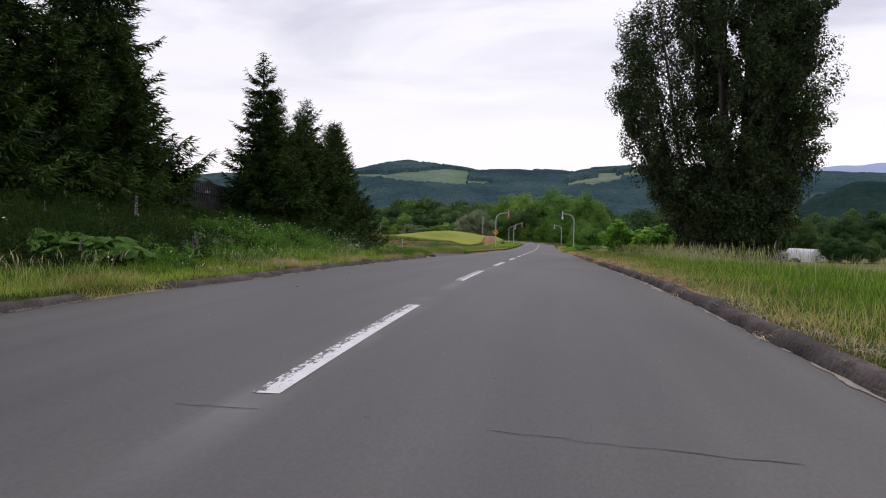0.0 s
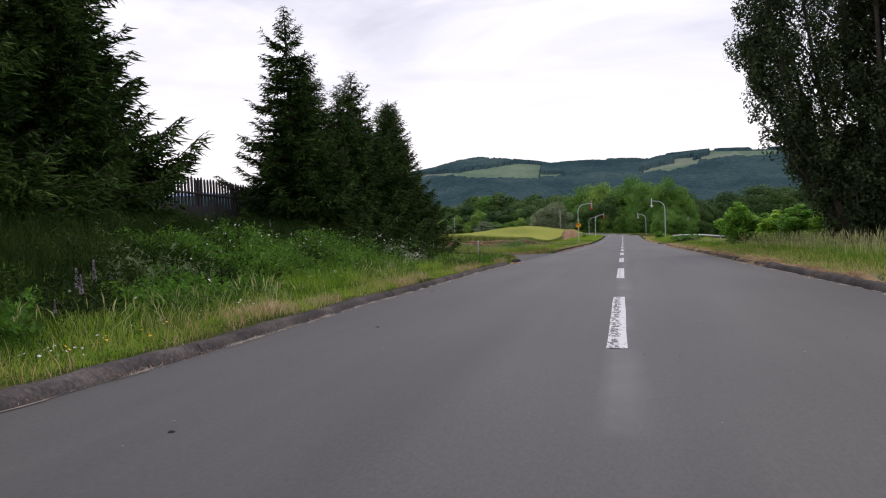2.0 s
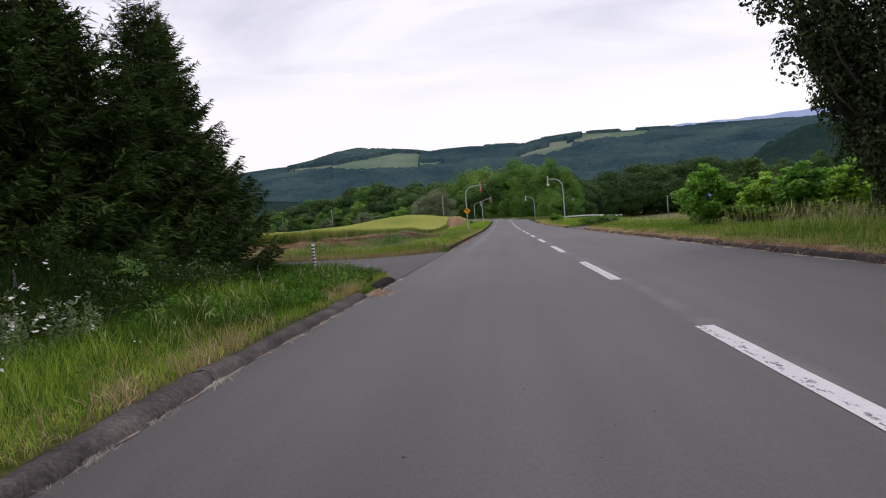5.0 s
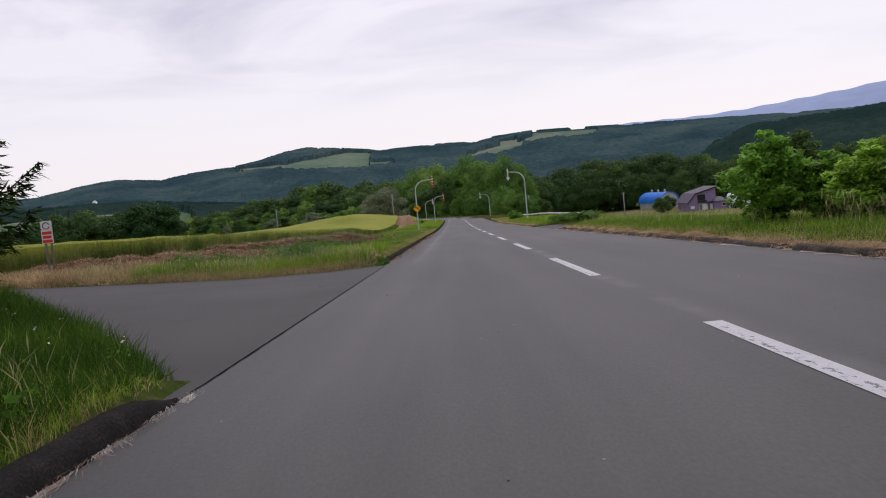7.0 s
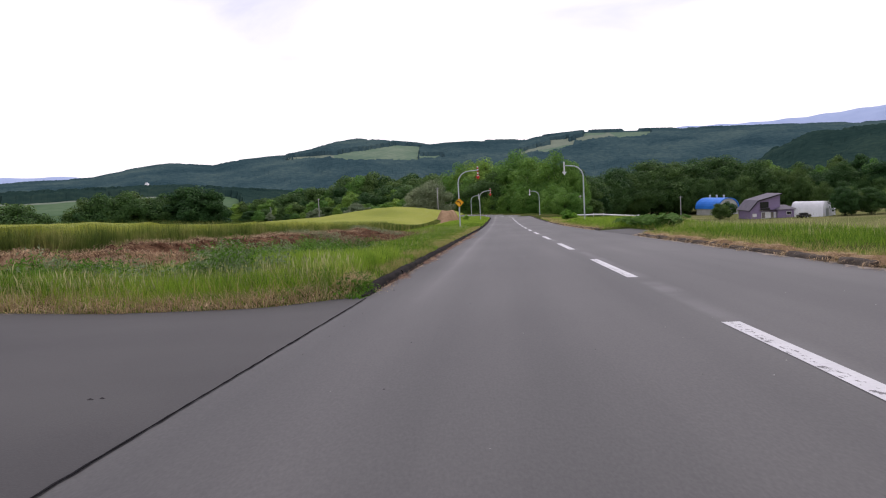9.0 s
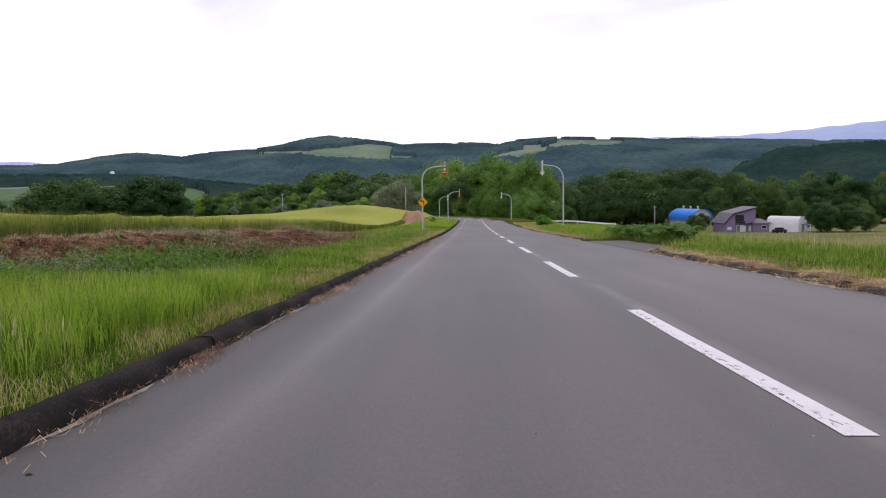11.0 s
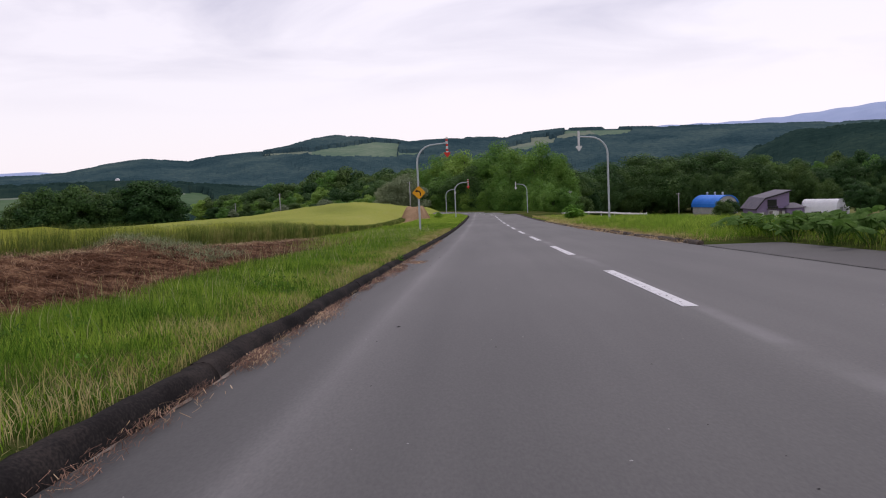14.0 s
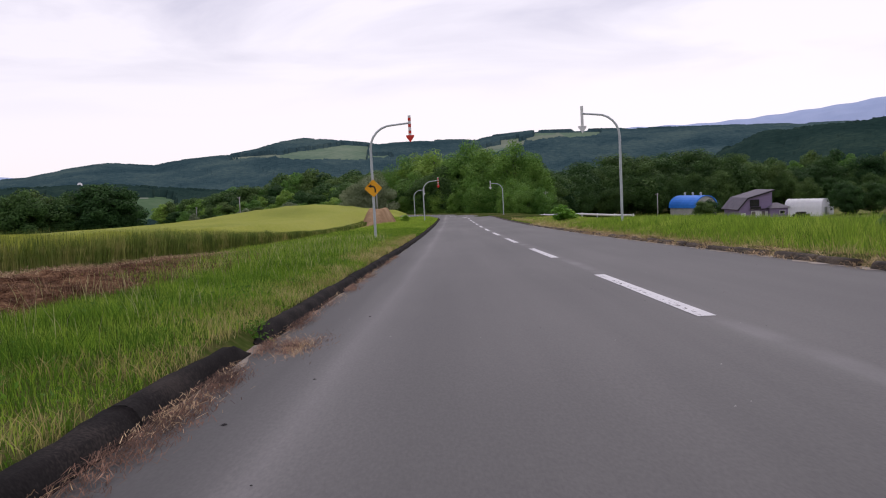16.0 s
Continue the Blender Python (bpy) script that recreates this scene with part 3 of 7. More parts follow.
def crack(points, width, seed):
    rng = random.Random(seed)
    bm = bmesh.new()
    rows = []
    for (xa, ya), (xb, yb) in zip(points, points[1:]):
        n = max(2, int(math.hypot(xb - xa, yb - ya) / 0.06))
        for k in range(n):
            f = k / n
            x, y = xa + (xb - xa) * f + rng.uniform(-0.008, 0.008), ya + (yb - ya) * f + rng.uniform(-0.015, 0.015)
            w = width * rng.uniform(0.2, 1.0)
            z = float(road_z(y)) + 0.003
            rows.append((bm.verts.new((x, y - w, z)), bm.verts.new((x, y + w, z))))
    for p, q in zip(rows, rows[1:]):
        bm.faces.new((p[0], q[0], q[1], p[1]))
    return bm


for k, pts in enumerate([[(-0.31, -0.32), (0.0, -0.36), (0.19, -0.37)], [(0.66, -0.42), (0.72, -0.43)], [(1.22, -0.56), (1.5, -0.61), (1.67, -0.68), (1.91, -0.72), (2.21, -0.81), (2.53, -0.85)],
                         [(-1.9, 30.38), (-1.58, 30.35), (-1.33, 30.28), (-1.1, 30.28)], [(-3.2, 30.4), (-2.9, 30.33)], [(-0.57, 30.37), (-0.3, 30.37), (0.1, 30.45)], [(1.5, 57.2), (1.9, 56.6), (2.3, 56.0)]]):
    part("crack", crack(pts, 0.0045, k), CRACK, road, "thin dark crack")

# the field track on the left and the entry on the right, each parted from the road by a tar seam
bm = bmesh.new()
rows = []
for k in range(33):
    f = k / 32
    u = KERB_XL - 0.012 - 17.0 * f ** 1.3
    near, far = (float(v) for v in track_edges(KERB_XL - u))
    near, far = near - 0.35, far + 0.12
    row = []
    for j in range(9):
        y = near + (far - near) * j / 8
        row.append(bm.verts.new((u, y, float(road_z(y)) + 0.003 + 0.035 * min(12, max(0, KERB_XL - u - 3.0)))))
    rows.append(row)
for a, b in zip(rows, rows[1:]):
    for j in range(8):
        bm.faces.new((a[j], a[j + 1], b[j + 1], b[j]))
track = part("field_track", bm, APRON, None, smooth=True)
tagged(track, "dark asphalt mouth of a field track", "track", kind="structure")
part("tar_seam", ribbon(-3.551, -3.533, 33.6, 48.4, 0.006, 0.12, 0.005, 3), SEAM, track, "black tar joint")
bm = bmesh.new()
rows = []
for k in range(7):
    u = 3.3 + 1.35 * k / 6
    rows.append([bm.verts.new((u, y, float(road_z(y)) + 0.002 + 0.01 * k)) for y in [69.8 + 0.25 * k + (12.4 - 0.5 * k) * j / 12 for j in range(13)]])
for a, b in zip(rows, rows[1:]):
    for j in range(12):
        bm.faces.new((a[j], a[j + 1], b[j + 1], b[j]))
entry = part("field_entry", bm, APRON, None, smooth=True)
tagged(entry, "narrow asphalt apron of a field entry beside the road", "track", kind="structure")
part("tar_seam", ribbon(3.23, 3.26, 69.6, 82.4, 0.004, 0.3, 0.008, 4), SEAM, entry, "black tar joint")


def kerb_run(y0, y1, side, rng, low=0.0, wide=0.15, high=0.10, taper0=0.0, taper1=0.0):
    """One length of a rounded kerb, uneven and worn; taper0 and taper1: over how many metres its ends run out into the road."""
    bm = bmesh.new()
    n = max(3, int((y1 - y0) / 0.14))
    rings = []
    outline = [(0.0, -0.1), (0.0, 0.10), (0.10, 0.50), (0.20, 0.80), (0.34, 0.96), (0.55, 1.0), (0.85, 0.98), (1.0, 0.85), (1.0, -0.1)]
    shift = rng.uniform(-0.006, 0.006)
    for k in range(n + 1):
        y = y0 + (y1 - y0) * k / n
        end = 1.0 if 0 < k < n else 0.97
        if taper0:
            end *= 0.15 + 0.85 * float(smooth_step((y - y0) / taper0))
        if taper1:
            end *= 0.15 + 0.85 * float(smooth_step((y1 - y) / taper1))
        edge = float(kerb_left(y)) if side < 0 else KERB_XR
        base = float(road_z(y))
        ring = []
        for a, b in outline:
            u = edge + side * (a * wide * (0.7 + 0.3 * end) + shift + 0.010 * math.sin(y * 1.3 + a * 2) + 0.006 * math.sin(y * 7.1 + a * 9)) + rng.uniform(-0.004, 0.004)
            h = b * (high - low) * (end if b > 0 else 1) + (0.008 * math.sin(y * 2.1 + a * 3) + 0.004 * math.sin(y * 9.3 + a * 11) + rng.uniform(-0.004, 0.004) if b > 0.2 else 0)
            ring.append(bm.verts.new((float(road_x(y)) + u, y, base + h)))
        rings.append(ring)
    for a, b in zip(rings, rings[1:]):
        for j in range(len(outline) - 1):
            bm.faces.new((a[j], a[j + 1], b[j + 1], b[j]) if side < 0 else (a[j + 1], a[j], b[j], b[j + 1]))
    bm.faces.new(rings[0])
    bm.faces.new(rings[-1][::-1])
    return bm


rng = random.Random(4)
kerb_left_thing = tagged(new("kerb"), "rounded asphalt kerb along the grass verge, weathered and sagging", "kerb", kind="structure")
for a, b in ((-14, 4.6), (6.1, 30.4), (31.2, 33.75), (48.7, 79.1), (79.55, 190)):
    y = a
    while y < b - 0.5:
        step = rng.choice((3.7, 4.4, 5.2, 6.1)) if y < 110 else 9.0
        e = b if b - y - step < 1.0 else y + step
        old = y < 31
        part("kerb_length", kerb_run(y, e - (0.0 if e == b else rng.choice((0.003, 0.005, 0.008))), -1, rng, 0, 0.15 if y > 40 else 0.17, 0.085 if old else 0.118 if y > 40 else 0.105, 1.2 if y == 48.7 else 0.3 if y in (6.1, 31.2, 79.55) else 0, 0.55 if e == 33.75 else 0.3 if e in (4.6, 30.4, 79.1) else 0),
             KERB_OLD if old else KERB_L, kerb_left_thing, "pale weathered asphalt" if old else "dark asphalt", True)
        y = e
kerb_gaps = []
kerb_right = tagged(new("kerb"), "crumbling stone kerb, half buried under straw and soil", "kerb", kind="structure")
for a, b in ((-14, 69.7), (82.3, 185)):
    y = a
    while y < b - 0.5:
        step = rng.choice((4.4, 5.3, 6.2)) if y < 23 else rng.choice((1.6, 2.2, 2.9)) if y < 56 else rng.choice((0.5, 0.8, 1.2, 1.9)) if y < 110 else 8.0
        e = min(b, y + step)
        gap = rng.choice((0.005, 0.01, 0.02)) if y < 23 else rng.choice((0.06, 0.12, 0.25, 0.45))
        kerb_gaps.append((e - gap / 2, gap))
        part("kerb_block", kerb_run(y, e - gap, 1, rng, rng.uniform(0.0, 0.01 if y < 23 else 0.04), 0.19 if y < 23 else 0.15, 0.11 if y < 23 else 0.105), KERB_OLD if y < 23 else KERB_R, kerb_right, smooth=True)
        y = e

for a, b in ((-14, 69.0), (83, 130)):
    part("gutter_soil", ribbon(lambda y: KERB_XR - (0.012 + 0.02 * math.sin(y * 0.9) * math.sin(y * 2.3) + 0.012 * math.sin(y * 9.1)) * (1.4 if y < 8 else 3 if y < 23 else 4.5), lambda y: KERB_XR + 0.10, a, b, 0.005, 0.08, 0.009, 5), GUTTER_R, kerb_right, "pale soil washed against the kerb")
for a, b in ((-14, 33.3), (49.5, 100)):
    part("gutter_soil", ribbon(lambda y: float(kerb_left(y)) - 0.12, lambda y: float(kerb_left(y)) + 0.012 + 0.03 * math.sin(y * 1.1) * math.sin(y * 2.7) + 0.016 * math.sin(y * 7.3), a, b, 0.005, 0.07, 0.010, 6), GUTTER, kerb_left_thing, "pale soil washed against the kerb")


# a strip of bare tan soil between the kerb and the verge
sy, sx = np.meshgrid(np.arange(6, 69, 0.12), np.linspace(0, 1, 6), indexing="ij")
wide = 0.17 + 0.10 * wave(sy, sy, 0.7, 2) + 0.05 * wave(sy, sy, 0.21, 5)
sz = np.where(sx < 0.1, road_z(sy) + 0.05, ground_z(KERB_XR + 0.12 + wide * sx, sy) + 0.035 - 0.07 * (sx > 0.9))
sx = KERB_XR + 0.10 + wide * sx
i = (np.arange(sy.shape[0] - 1)[:, None] * 6 + np.arange(5)[None, :]).ravel()
tagged(new("soil_strip", mesh_np("soil_strip", np.stack([(road_x(sy) + sx).ravel(), sy.ravel(), sz.ravel()], 1), np.stack([i, i + 1, i + 7, i + 6], 1), [TANHAY], None, True)), "strip of bare tan soil and straw behind the kerb", "soil", kind="stuff")


# ---- hills and far mountains ----
def ridge(name, label, az0, az1, near, far, foot, crest, mats, pick, tree, step, seed, depth=26):
    """A long hill: crest(az) is how high it stands over the eye, in degrees, at its far side."""
    az = np.arange(az0, az1, step)
    f = np.linspace(0, 1, depth) ** 0.8
    ga, gf = np.meshgrid(az, f)
    r = near + (far - near) * gf
    top = np.tan(np.radians(crest(ga))) * far - 3
    z = foot + (top - foot) * (0.30 * gf + 0.70 * smooth_step(gf)) + (top - foot) * 0.05 * wave(ga, gf * 6, 1.7, seed) * (1 - gf) * gf * 4
    x, y = r * np.sin(np.radians(ga)), 60 + r * np.cos(np.radians(ga))
    idx = pick(ga, gf, np.degrees(np.arctan2(z + 1.5, r)))
    crowns = np.random.RandomState(seed).rand(*ga.shape)
    rim = smooth_step((gf - 0.86) / 0.1)
    stands = 1 - (0.18 + 0.45 * rim) * (1 - smooth_step((wave(ga, gf * 9, 0.55, seed) + 0.25) / 0.2))
    z = z + np.where(idx == 0, tree * (0.90 - 0.08 * rim + (0.10 + 0.10 * rim) * crowns) * stands, 0)
    # behind the crest the land falls again
    n = len(az)
    verts = np.stack([x.ravel(), y.ravel(), z.ravel()], 1)
    back = verts[-n:].copy()
    back[:, :2] *= 1.06
    back[:, 2] = foot
    verts = np.concatenate([verts, back])
    i = (np.arange(depth)[:, None] * n + np.arange(n - 1)[None, :]).ravel()
    faces = np.stack([i, i + 1, i + n + 1, i + n], 1)
    kinds = np.concatenate([idx, idx[-1:]]).ravel()[faces].max(1) * (np.concatenate([idx, idx[-1:]]).ravel()[faces].min(1) > 0)
    ob = new(name, mesh_np(name, verts, faces, mats, kinds, False))
    return tagged(ob, label, "hill", kind="structure")


def main_crest(az):
    knots = np.array([-40, -27, -24.7, -22.3, -19.5, -18.4, -15, -12.9, -11.7, -9.8, -7.5, -5.6, -4.8, -0.5, 1.8, 3.3, 6, 12.7, 17, 24, 40])
    highs = np.array([0.9, 1.2, 1.65, 1.95, 1.66, 1.9, 2.15, 2.45, 2.85, 3.06, 2.83, 2.57, 2.42, 2.53, 2.42, 2.68, 2.82, 2.6, 2.45, 2.2, 1.8])
    return np.interp(az, knots, highs)


def inside(az, el, corners):
    """Which directions lie within a polygon of (azimuth, height) corners."""
    hit = np.zeros(az.shape, bool)
    for (xa, ya), (xb, yb) in zip(corners, corners[1:] + corners[:1]):
        if ya != yb:
            hit ^= ((el > ya) != (el > yb)) & (az < xa + (xb - xa) * (el - ya) / (yb - ya))
    return hit


def hill_fields(az, f, el):
    """Where the long hill carries fields instead of woods: 1 green, 2 pale."""
    k = np.zeros(az.shape, int)
    az = az + 0.12 * wave(az * 2.0, f * 9, 0.5, 1)
    el = el + 0.03 * wave(az, f * 4, 0.4, 2)

    def seen(corners):
        # the woods in front hide the lower rim, so the land reaches further down
        return inside(az, el, corners) | inside(az, el + 0.12, corners) | inside(az, el + 0.24, corners)

    k[seen([(-11.8, 1.95), (-9.6, 2.2), (-7.3, 2.42), (-5.45, 2.28), (-5.7, 1.42), (-9.5, 1.56), (-11.6, 1.76)])] = 1
    k[seen([(-14.9, 1.90), (-11.6, 2.04), (-11.4, 1.90), (-14.6, 1.80)])] = 2
    k[seen([(-5.6, 1.62), (-3.9, 1.6), (-3.9, 1.5), (-5.6, 1.45)])] = 1
    k[seen([(5.9, 2.62), (10.3, 2.55), (10.0, 2.22), (7.9, 2.23), (5.7, 2.42)])] = 1
    k[seen([(1.1, 1.50), (3.2, 1.92), (5.2, 2.14), (5.1, 1.96), (3.4, 1.70), (1.7, 1.42)])] = 2
    k[seen([(2.6, 1.62), (5.1, 1.90), (5.1, 1.80), (3.4, 1.54), (2.7, 1.50)])] = 1
    k[seen([(3.5, 2.22), (4.8, 2.30), (4.8, 2.15), (3.5, 2.04)])] = 2
    k[seen([(5.0, 2.22), (5.8, 2.38), (7.6, 2.42), (7.4, 2.23), (5.6, 2.16)])] = 2
    k[seen([(7.2, 2.62), (7.35, 2.62), (7.95, 2.27), (7.75, 2.25)])] = 2
    k[f > 0.965] = 0
    return k


def valley_fields(az, f, el):
    """The floor of the valley: one long green field under a pale strip, woods behind."""
    a = az + 0.5 * wave(az, f * 5, 0.8, 1)
    k = ((a < -18.3) & (f > 0.18) & (f < 0.75 + 0.02 * np.sin(az * 0.9))).astype(int)
    k[(az < -20) & (f >= 0.72) & (f < 0.75)] = 2
    return k


def no_fields(az, f, el):
    return np.zeros(az.shape, int)


# the hills carry their haze as a tint in the base colour
ridge("hill", "long wooded hill with pale fields below its crest", -46, 46, 1300, 2600, -45, lambda a: main_crest(a) - 0.22, [HAZE_WOOD, HAZE_FIELD, HILLPALE], hill_fields, 11, 0.06, 3, 72)
ridge("hill", "dark wooded slope behind the farm", 15.5, 60, 700, 1250, -40, lambda a: np.interp(a, [15.5, 18, 20.3, 25, 32, 60], [-1.4, 0.6, 1.5, 1.75, 2.2, 3.0]), [HAZE_NEARWOOD], no_fields, 9, 0.12, 4)
ridge("hill", "low dark wooded rise in the valley", -60, -12, 620, 1050, -34, lambda a: np.interp(a, [-60, -30, -22, -12], [0.15, 0.25, 0.2, -0.9]), [HAZE_NEARWOOD, LOWFIELD, HILLPALE], valley_fields, 8, 0.12, 5)
ridge("mountain", "far mountain tinted blue by painted haze, under the clouds", 6, 75, 3700, 4300, -60, lambda a: np.interp(a, [6, 12, 17, 20, 25.6, 31, 45, 75], [1.5, 2.62, 2.6, 2.75, 3.25, 3.9, 5.0, 5.5]) + 0.03 * np.sin(a * 3.1), [HAZEBLUE], no_fields, 0, 0.25, 6, 10)
ridge("mountain", "horizon mountains tinted pale blue by painted haze", -75, -20, 3700, 4300, -60, lambda a: 1.15 + 0.2 * np.sin(a * 0.35) + 0.05 * np.sin(a * 1.7), [HAZEBLUE], no_fields, 0, 0.25, 7, 10)


# ---- plants ----
def blades(xy, base, height, lean, width, mats, seed, name):
    """Many grass blades, each a bent strip of two faces: places, ground heights and lengths as arrays."""
    r = np.random.RandomState(seed)
    n = len(xy)
    a = r.rand(n) * 2 * np.pi
    side = np.stack([np.cos(a), np.sin(a), np.zeros(n)], 1) * width[:, None]
    b = r.rand(n) * 2 * np.pi
    tilt = lean * (0.3 + r.rand(n))
    off = np.stack([np.cos(b), np.sin(b), np.zeros(n)], 1) * (height * tilt)[:, None]
    root = np.column_stack([xy, base - 0.02])
    mid = root + off * 0.3 + np.array([0, 0, 1]) * (height * 0.6)[:, None]
    tip = root + off + np.array([0, 0, 1]) * (height * (1 - 0.3 * tilt))[:, None]
    mid = root + (mid - root) * 0.75
    verts = np.stack([root, mid + side, tip, mid - side], 1).reshape(-1, 3)
    k = np.arange(n) * 4
    return mesh_np(name, verts, np.stack([k, k + 1, k + 2, k + 3], 1), mats)


def verge(name, label, u0, u1, y0, y1, count, hi, mats, seed, lean=0.38, width=0.0032, keep=None, power=1.0, near=None, perch=0.0):
    """A strip of grass between two side offsets of the road; on the kerb's side it follows the kerb."""
    r = np.random.RandomState(seed)
    f = r.rand(count) ** power
    y = y0 + (y1 - y0) * r.rand(count)
    u = u0 + (u1 - u0) * f
    if u0 < 0:
        u = u + (kerb_left(y) - KERB_XL) * np.clip(1 - (-3.6 - u) / 3, 0, 1)
    x = road_x(y) + u
    clump = 0.5 + 0.3 * wave(x, y, 0.55, seed) + 0.3 * wave(x, y, 0.17, seed + 2)
    ok = r.rand(count) < 0.30 + 0.70 * clump
    if keep is not None:
        ok &= keep(x, y, u)
    x, y, clump = x[ok], y[ok], clump[ok]
    h = hi * (0.40 + 0.50 * r.rand(len(x)) + 0.40 * clump)
    if near is not None:
        h = h * near(x - road_x(y), y)
    me = blades(np.stack([x, y], 1), ground_z(x, y) + perch * h, h * (1 - perch), lean, width * (0.6 + 0.8 * r.rand(len(x))) * (1 + np.clip(y - 85, 0, 200) / 18), mats, seed, name)
    return tagged(new(name, me), label, "grass", kind="stuff")


def off_track(x, y, u):
    near, far = track_edges(KERB_XL - u)
    return ~((y > near + 0.12) & (y < far + 0.05) & (u < 0) & (u > -20)) & ~((y > 69.6) & (y < 82.6) & (u > 0) & (u < 4.8))


def rise(u, y):
    return 0.5 + 0.5 * smooth_step((np.abs(u) - 3.7) / 1.4)


def tufts(size, seed, least):
    """Keeps grass in patches only."""
    return lambda x, y, u: off_track(x, y, u) & (wave(x * 0.6, y, size, seed) + 0.5 * wave(x, y, size * 0.27, seed + 1) > least)


def above_bank(x, y, u):
    return off_track(x, y, u) & ((u > -5.1 - 0.3 * wave(y, y, 1.1)) | (y > 17))


verge("grass", "lush green verge grass behind the kerb", -3.74, -6.4, -8, 34, 92000, 0.24, [GRASS], 11, keep=above_bank, near=rise)
verge("grass", "deep-toned lush green verge grass behind the kerb", -3.74, -6.4, -8, 34, 56000, 0.25, [GRASS_DEEP], 111, keep=above_bank, near=rise)
verge("grass", "dark verge grass between kerb and bank", -4.1, -6.6, -8, 34, 36000, 0.28, [GRASS_DARK], 311, keep=above_bank, near=rise)
verge("grass", "dark lush grass before the mouth of the track", -3.8, -6.4, 25, 34, 20000, 0.28, [GRASS_DARK], 217, 0.5, keep=off_track, near=rise)
verge("grass", "green grass spreading round the mouth of the track", -3.85, -10, 28, 46, 30000, 0.34, [GRASS_DEEP], 16, 0.45, keep=off_track, near=rise)
verge("grass", "deep-toned green grass spreading round the mouth of the track", -3.85, -10, 26, 46, 95000, 0.36, [GRASS_DARK], 116, 0.5, keep=off_track, near=rise)
verge("grass", "dark grass leaning over the end of the kerb", -3.78, -5.2, 31.5, 37.5, 9000, 0.22, [GRASS_DARK], 216, 0.7, keep=lambda x, y, u: y < track_edges(KERB_XL - u)[0] + 0.1)
verge("grass", "lush green verge grass beside the barley", -3.74, -6.35, 48, 90, 92000, 0.20, [GRASS], 12, 0.32, keep=off_track, near=rise)
verge("grass", "deep-toned lush green verge grass beside the barley", -3.74, -6.4, 48, 90, 104000, 0.21, [GRASS_DEEP], 112, 0.35, keep=off_track, near=rise)
verge("grass", "dark green grass in patches beside the barley", -3.9, -6.4, 49, 92, 16000, 0.23, [GRASS_DARK], 312, 0.35, keep=tufts(0.9, 3, -0.1), near=rise)
verge("grass", "lush green verge grass further down the road", -3.74, -9.6, 86, 128, 40000, 0.26, [GRASS], 17, keep=off_track, near=rise)
verge("grass", "deep-toned lush green verge grass further down the road", -3.74, -9.6, 86, 128, 40000, 0.26, [GRASS_DEEP], 117, keep=off_track, near=rise)
verge("grass", "tall verge grass sloping to the meadow", 3.55, 8.5, -2, 70, 76000, 0.22, [GRASS], 13, keep=off_track, near=rise)
verge("grass", "deep-toned tall verge grass sloping to the meadow", 3.55, 8.5, -2, 70, 112000, 0.24, [GRASS_DEEP], 113, keep=off_track, near=rise)
verge("grass", "tall verge grass above the meadow", 3.45, 10.5, 68, 150, 80000, 0.25, [GRASS], 14, keep=off_track, near=rise)
verge("grass", "deep-toned tall verge grass above the meadow", 3.45, 10.5, 68, 120, 34000, 0.27, [GRASS_DEEP], 114, keep=off_track, near=rise)
verge("grass", "verge grass towards the bend", -3.8, -9, 126, 190, 40000, 0.32, [GRASS], 15, near=rise)
verge("grass", "rough grass between the meadow and the verge", 8, 22, 0, 120, 46000, 0.34, [GRASS], 18, width=0.009)
verge("thatch", "short matted grass behind the kerb", -3.72, -4.7, -8, 34, 40000, 0.10, [GRASS], 411, 0.9, 0.003, keep=off_track)
verge("thatch", "short yellowed grass behind the kerb", -3.72, -4.3, -8, 34, 16000, 0.09, [STRAW], 412, 1.1, 0.0024, keep=off_track)
verge("thatch", "short matted grass behind the dark kerb", -3.72, -4.7, 48.5, 92, 40000, 0.085, [GRASS_DEEP], 413, 1.0, 0.003, keep=off_track)
verge("thatch", "short yellowed grass behind the dark kerb", -3.72, -4.2, 48.5, 92, 14000, 0.09, [STRAW], 414, 1.1, 0.0024, keep=off_track)
verge("grass", "tall rank grass beside the field entry", 3.55, 8.5, 82.5, 114, 44000, 0.52, [GRASS], 415, 0.35, 0.0042, keep=off_track, near=rise)
verge("grass", "dark rank grass beside the field entry", 3.55, 8.5, 82.5, 114, 26000, 0.50, [GRASS_DEEP], 416, 0.35, 0.0042, keep=off_track, near=rise)
verge("dry_grass", "straw tuft hanging over the broken kerb", -3.4, -4.1, 4.3, 6.3, 1300, 0.24, [STRAW], 29, 0.9, 0.0025)
verge("dry_grass", "straw-coloured grass along the kerb", -3.70, -4.5, -9, 34, 16000, 0.22, [STRAW], 21, 0.6, 0.0022, keep=tufts(1.3, 3, 0.12), power=1.5)
verge("dry_grass", "bleached straw patches standing at the kerb", -3.70, -4.0, 10.5, 31, 8000, 0.20, [MATTED], 129, 0.7, 0.0022, keep=tufts(1.1, 12, 0.12), power=1.5)
verge("dry_grass", "straw-coloured grass along the dark kerb", -3.72, -4.6, 48.5, 110, 30000, 0.19, [STRAW], 121, 0.5, 0.0022, keep=tufts(1.6, 8, -0.25), power=1.7)
verge("dry_grass", "seed heads nodding over the kerb", -3.9, -4.8, -4, 34, 900, 0.46, [SEED], 222, 0.5, 0.006, keep=tufts(1.3, 5, 0.05), perch=0.65)
verge("dry_grass", "pale seed stalks standing over the kerb", -3.9, -4.8, -4, 34, 2600, 0.46, [SEED], 221, 0.55, 0.0022, keep=tufts(1.3, 5, 0.05))
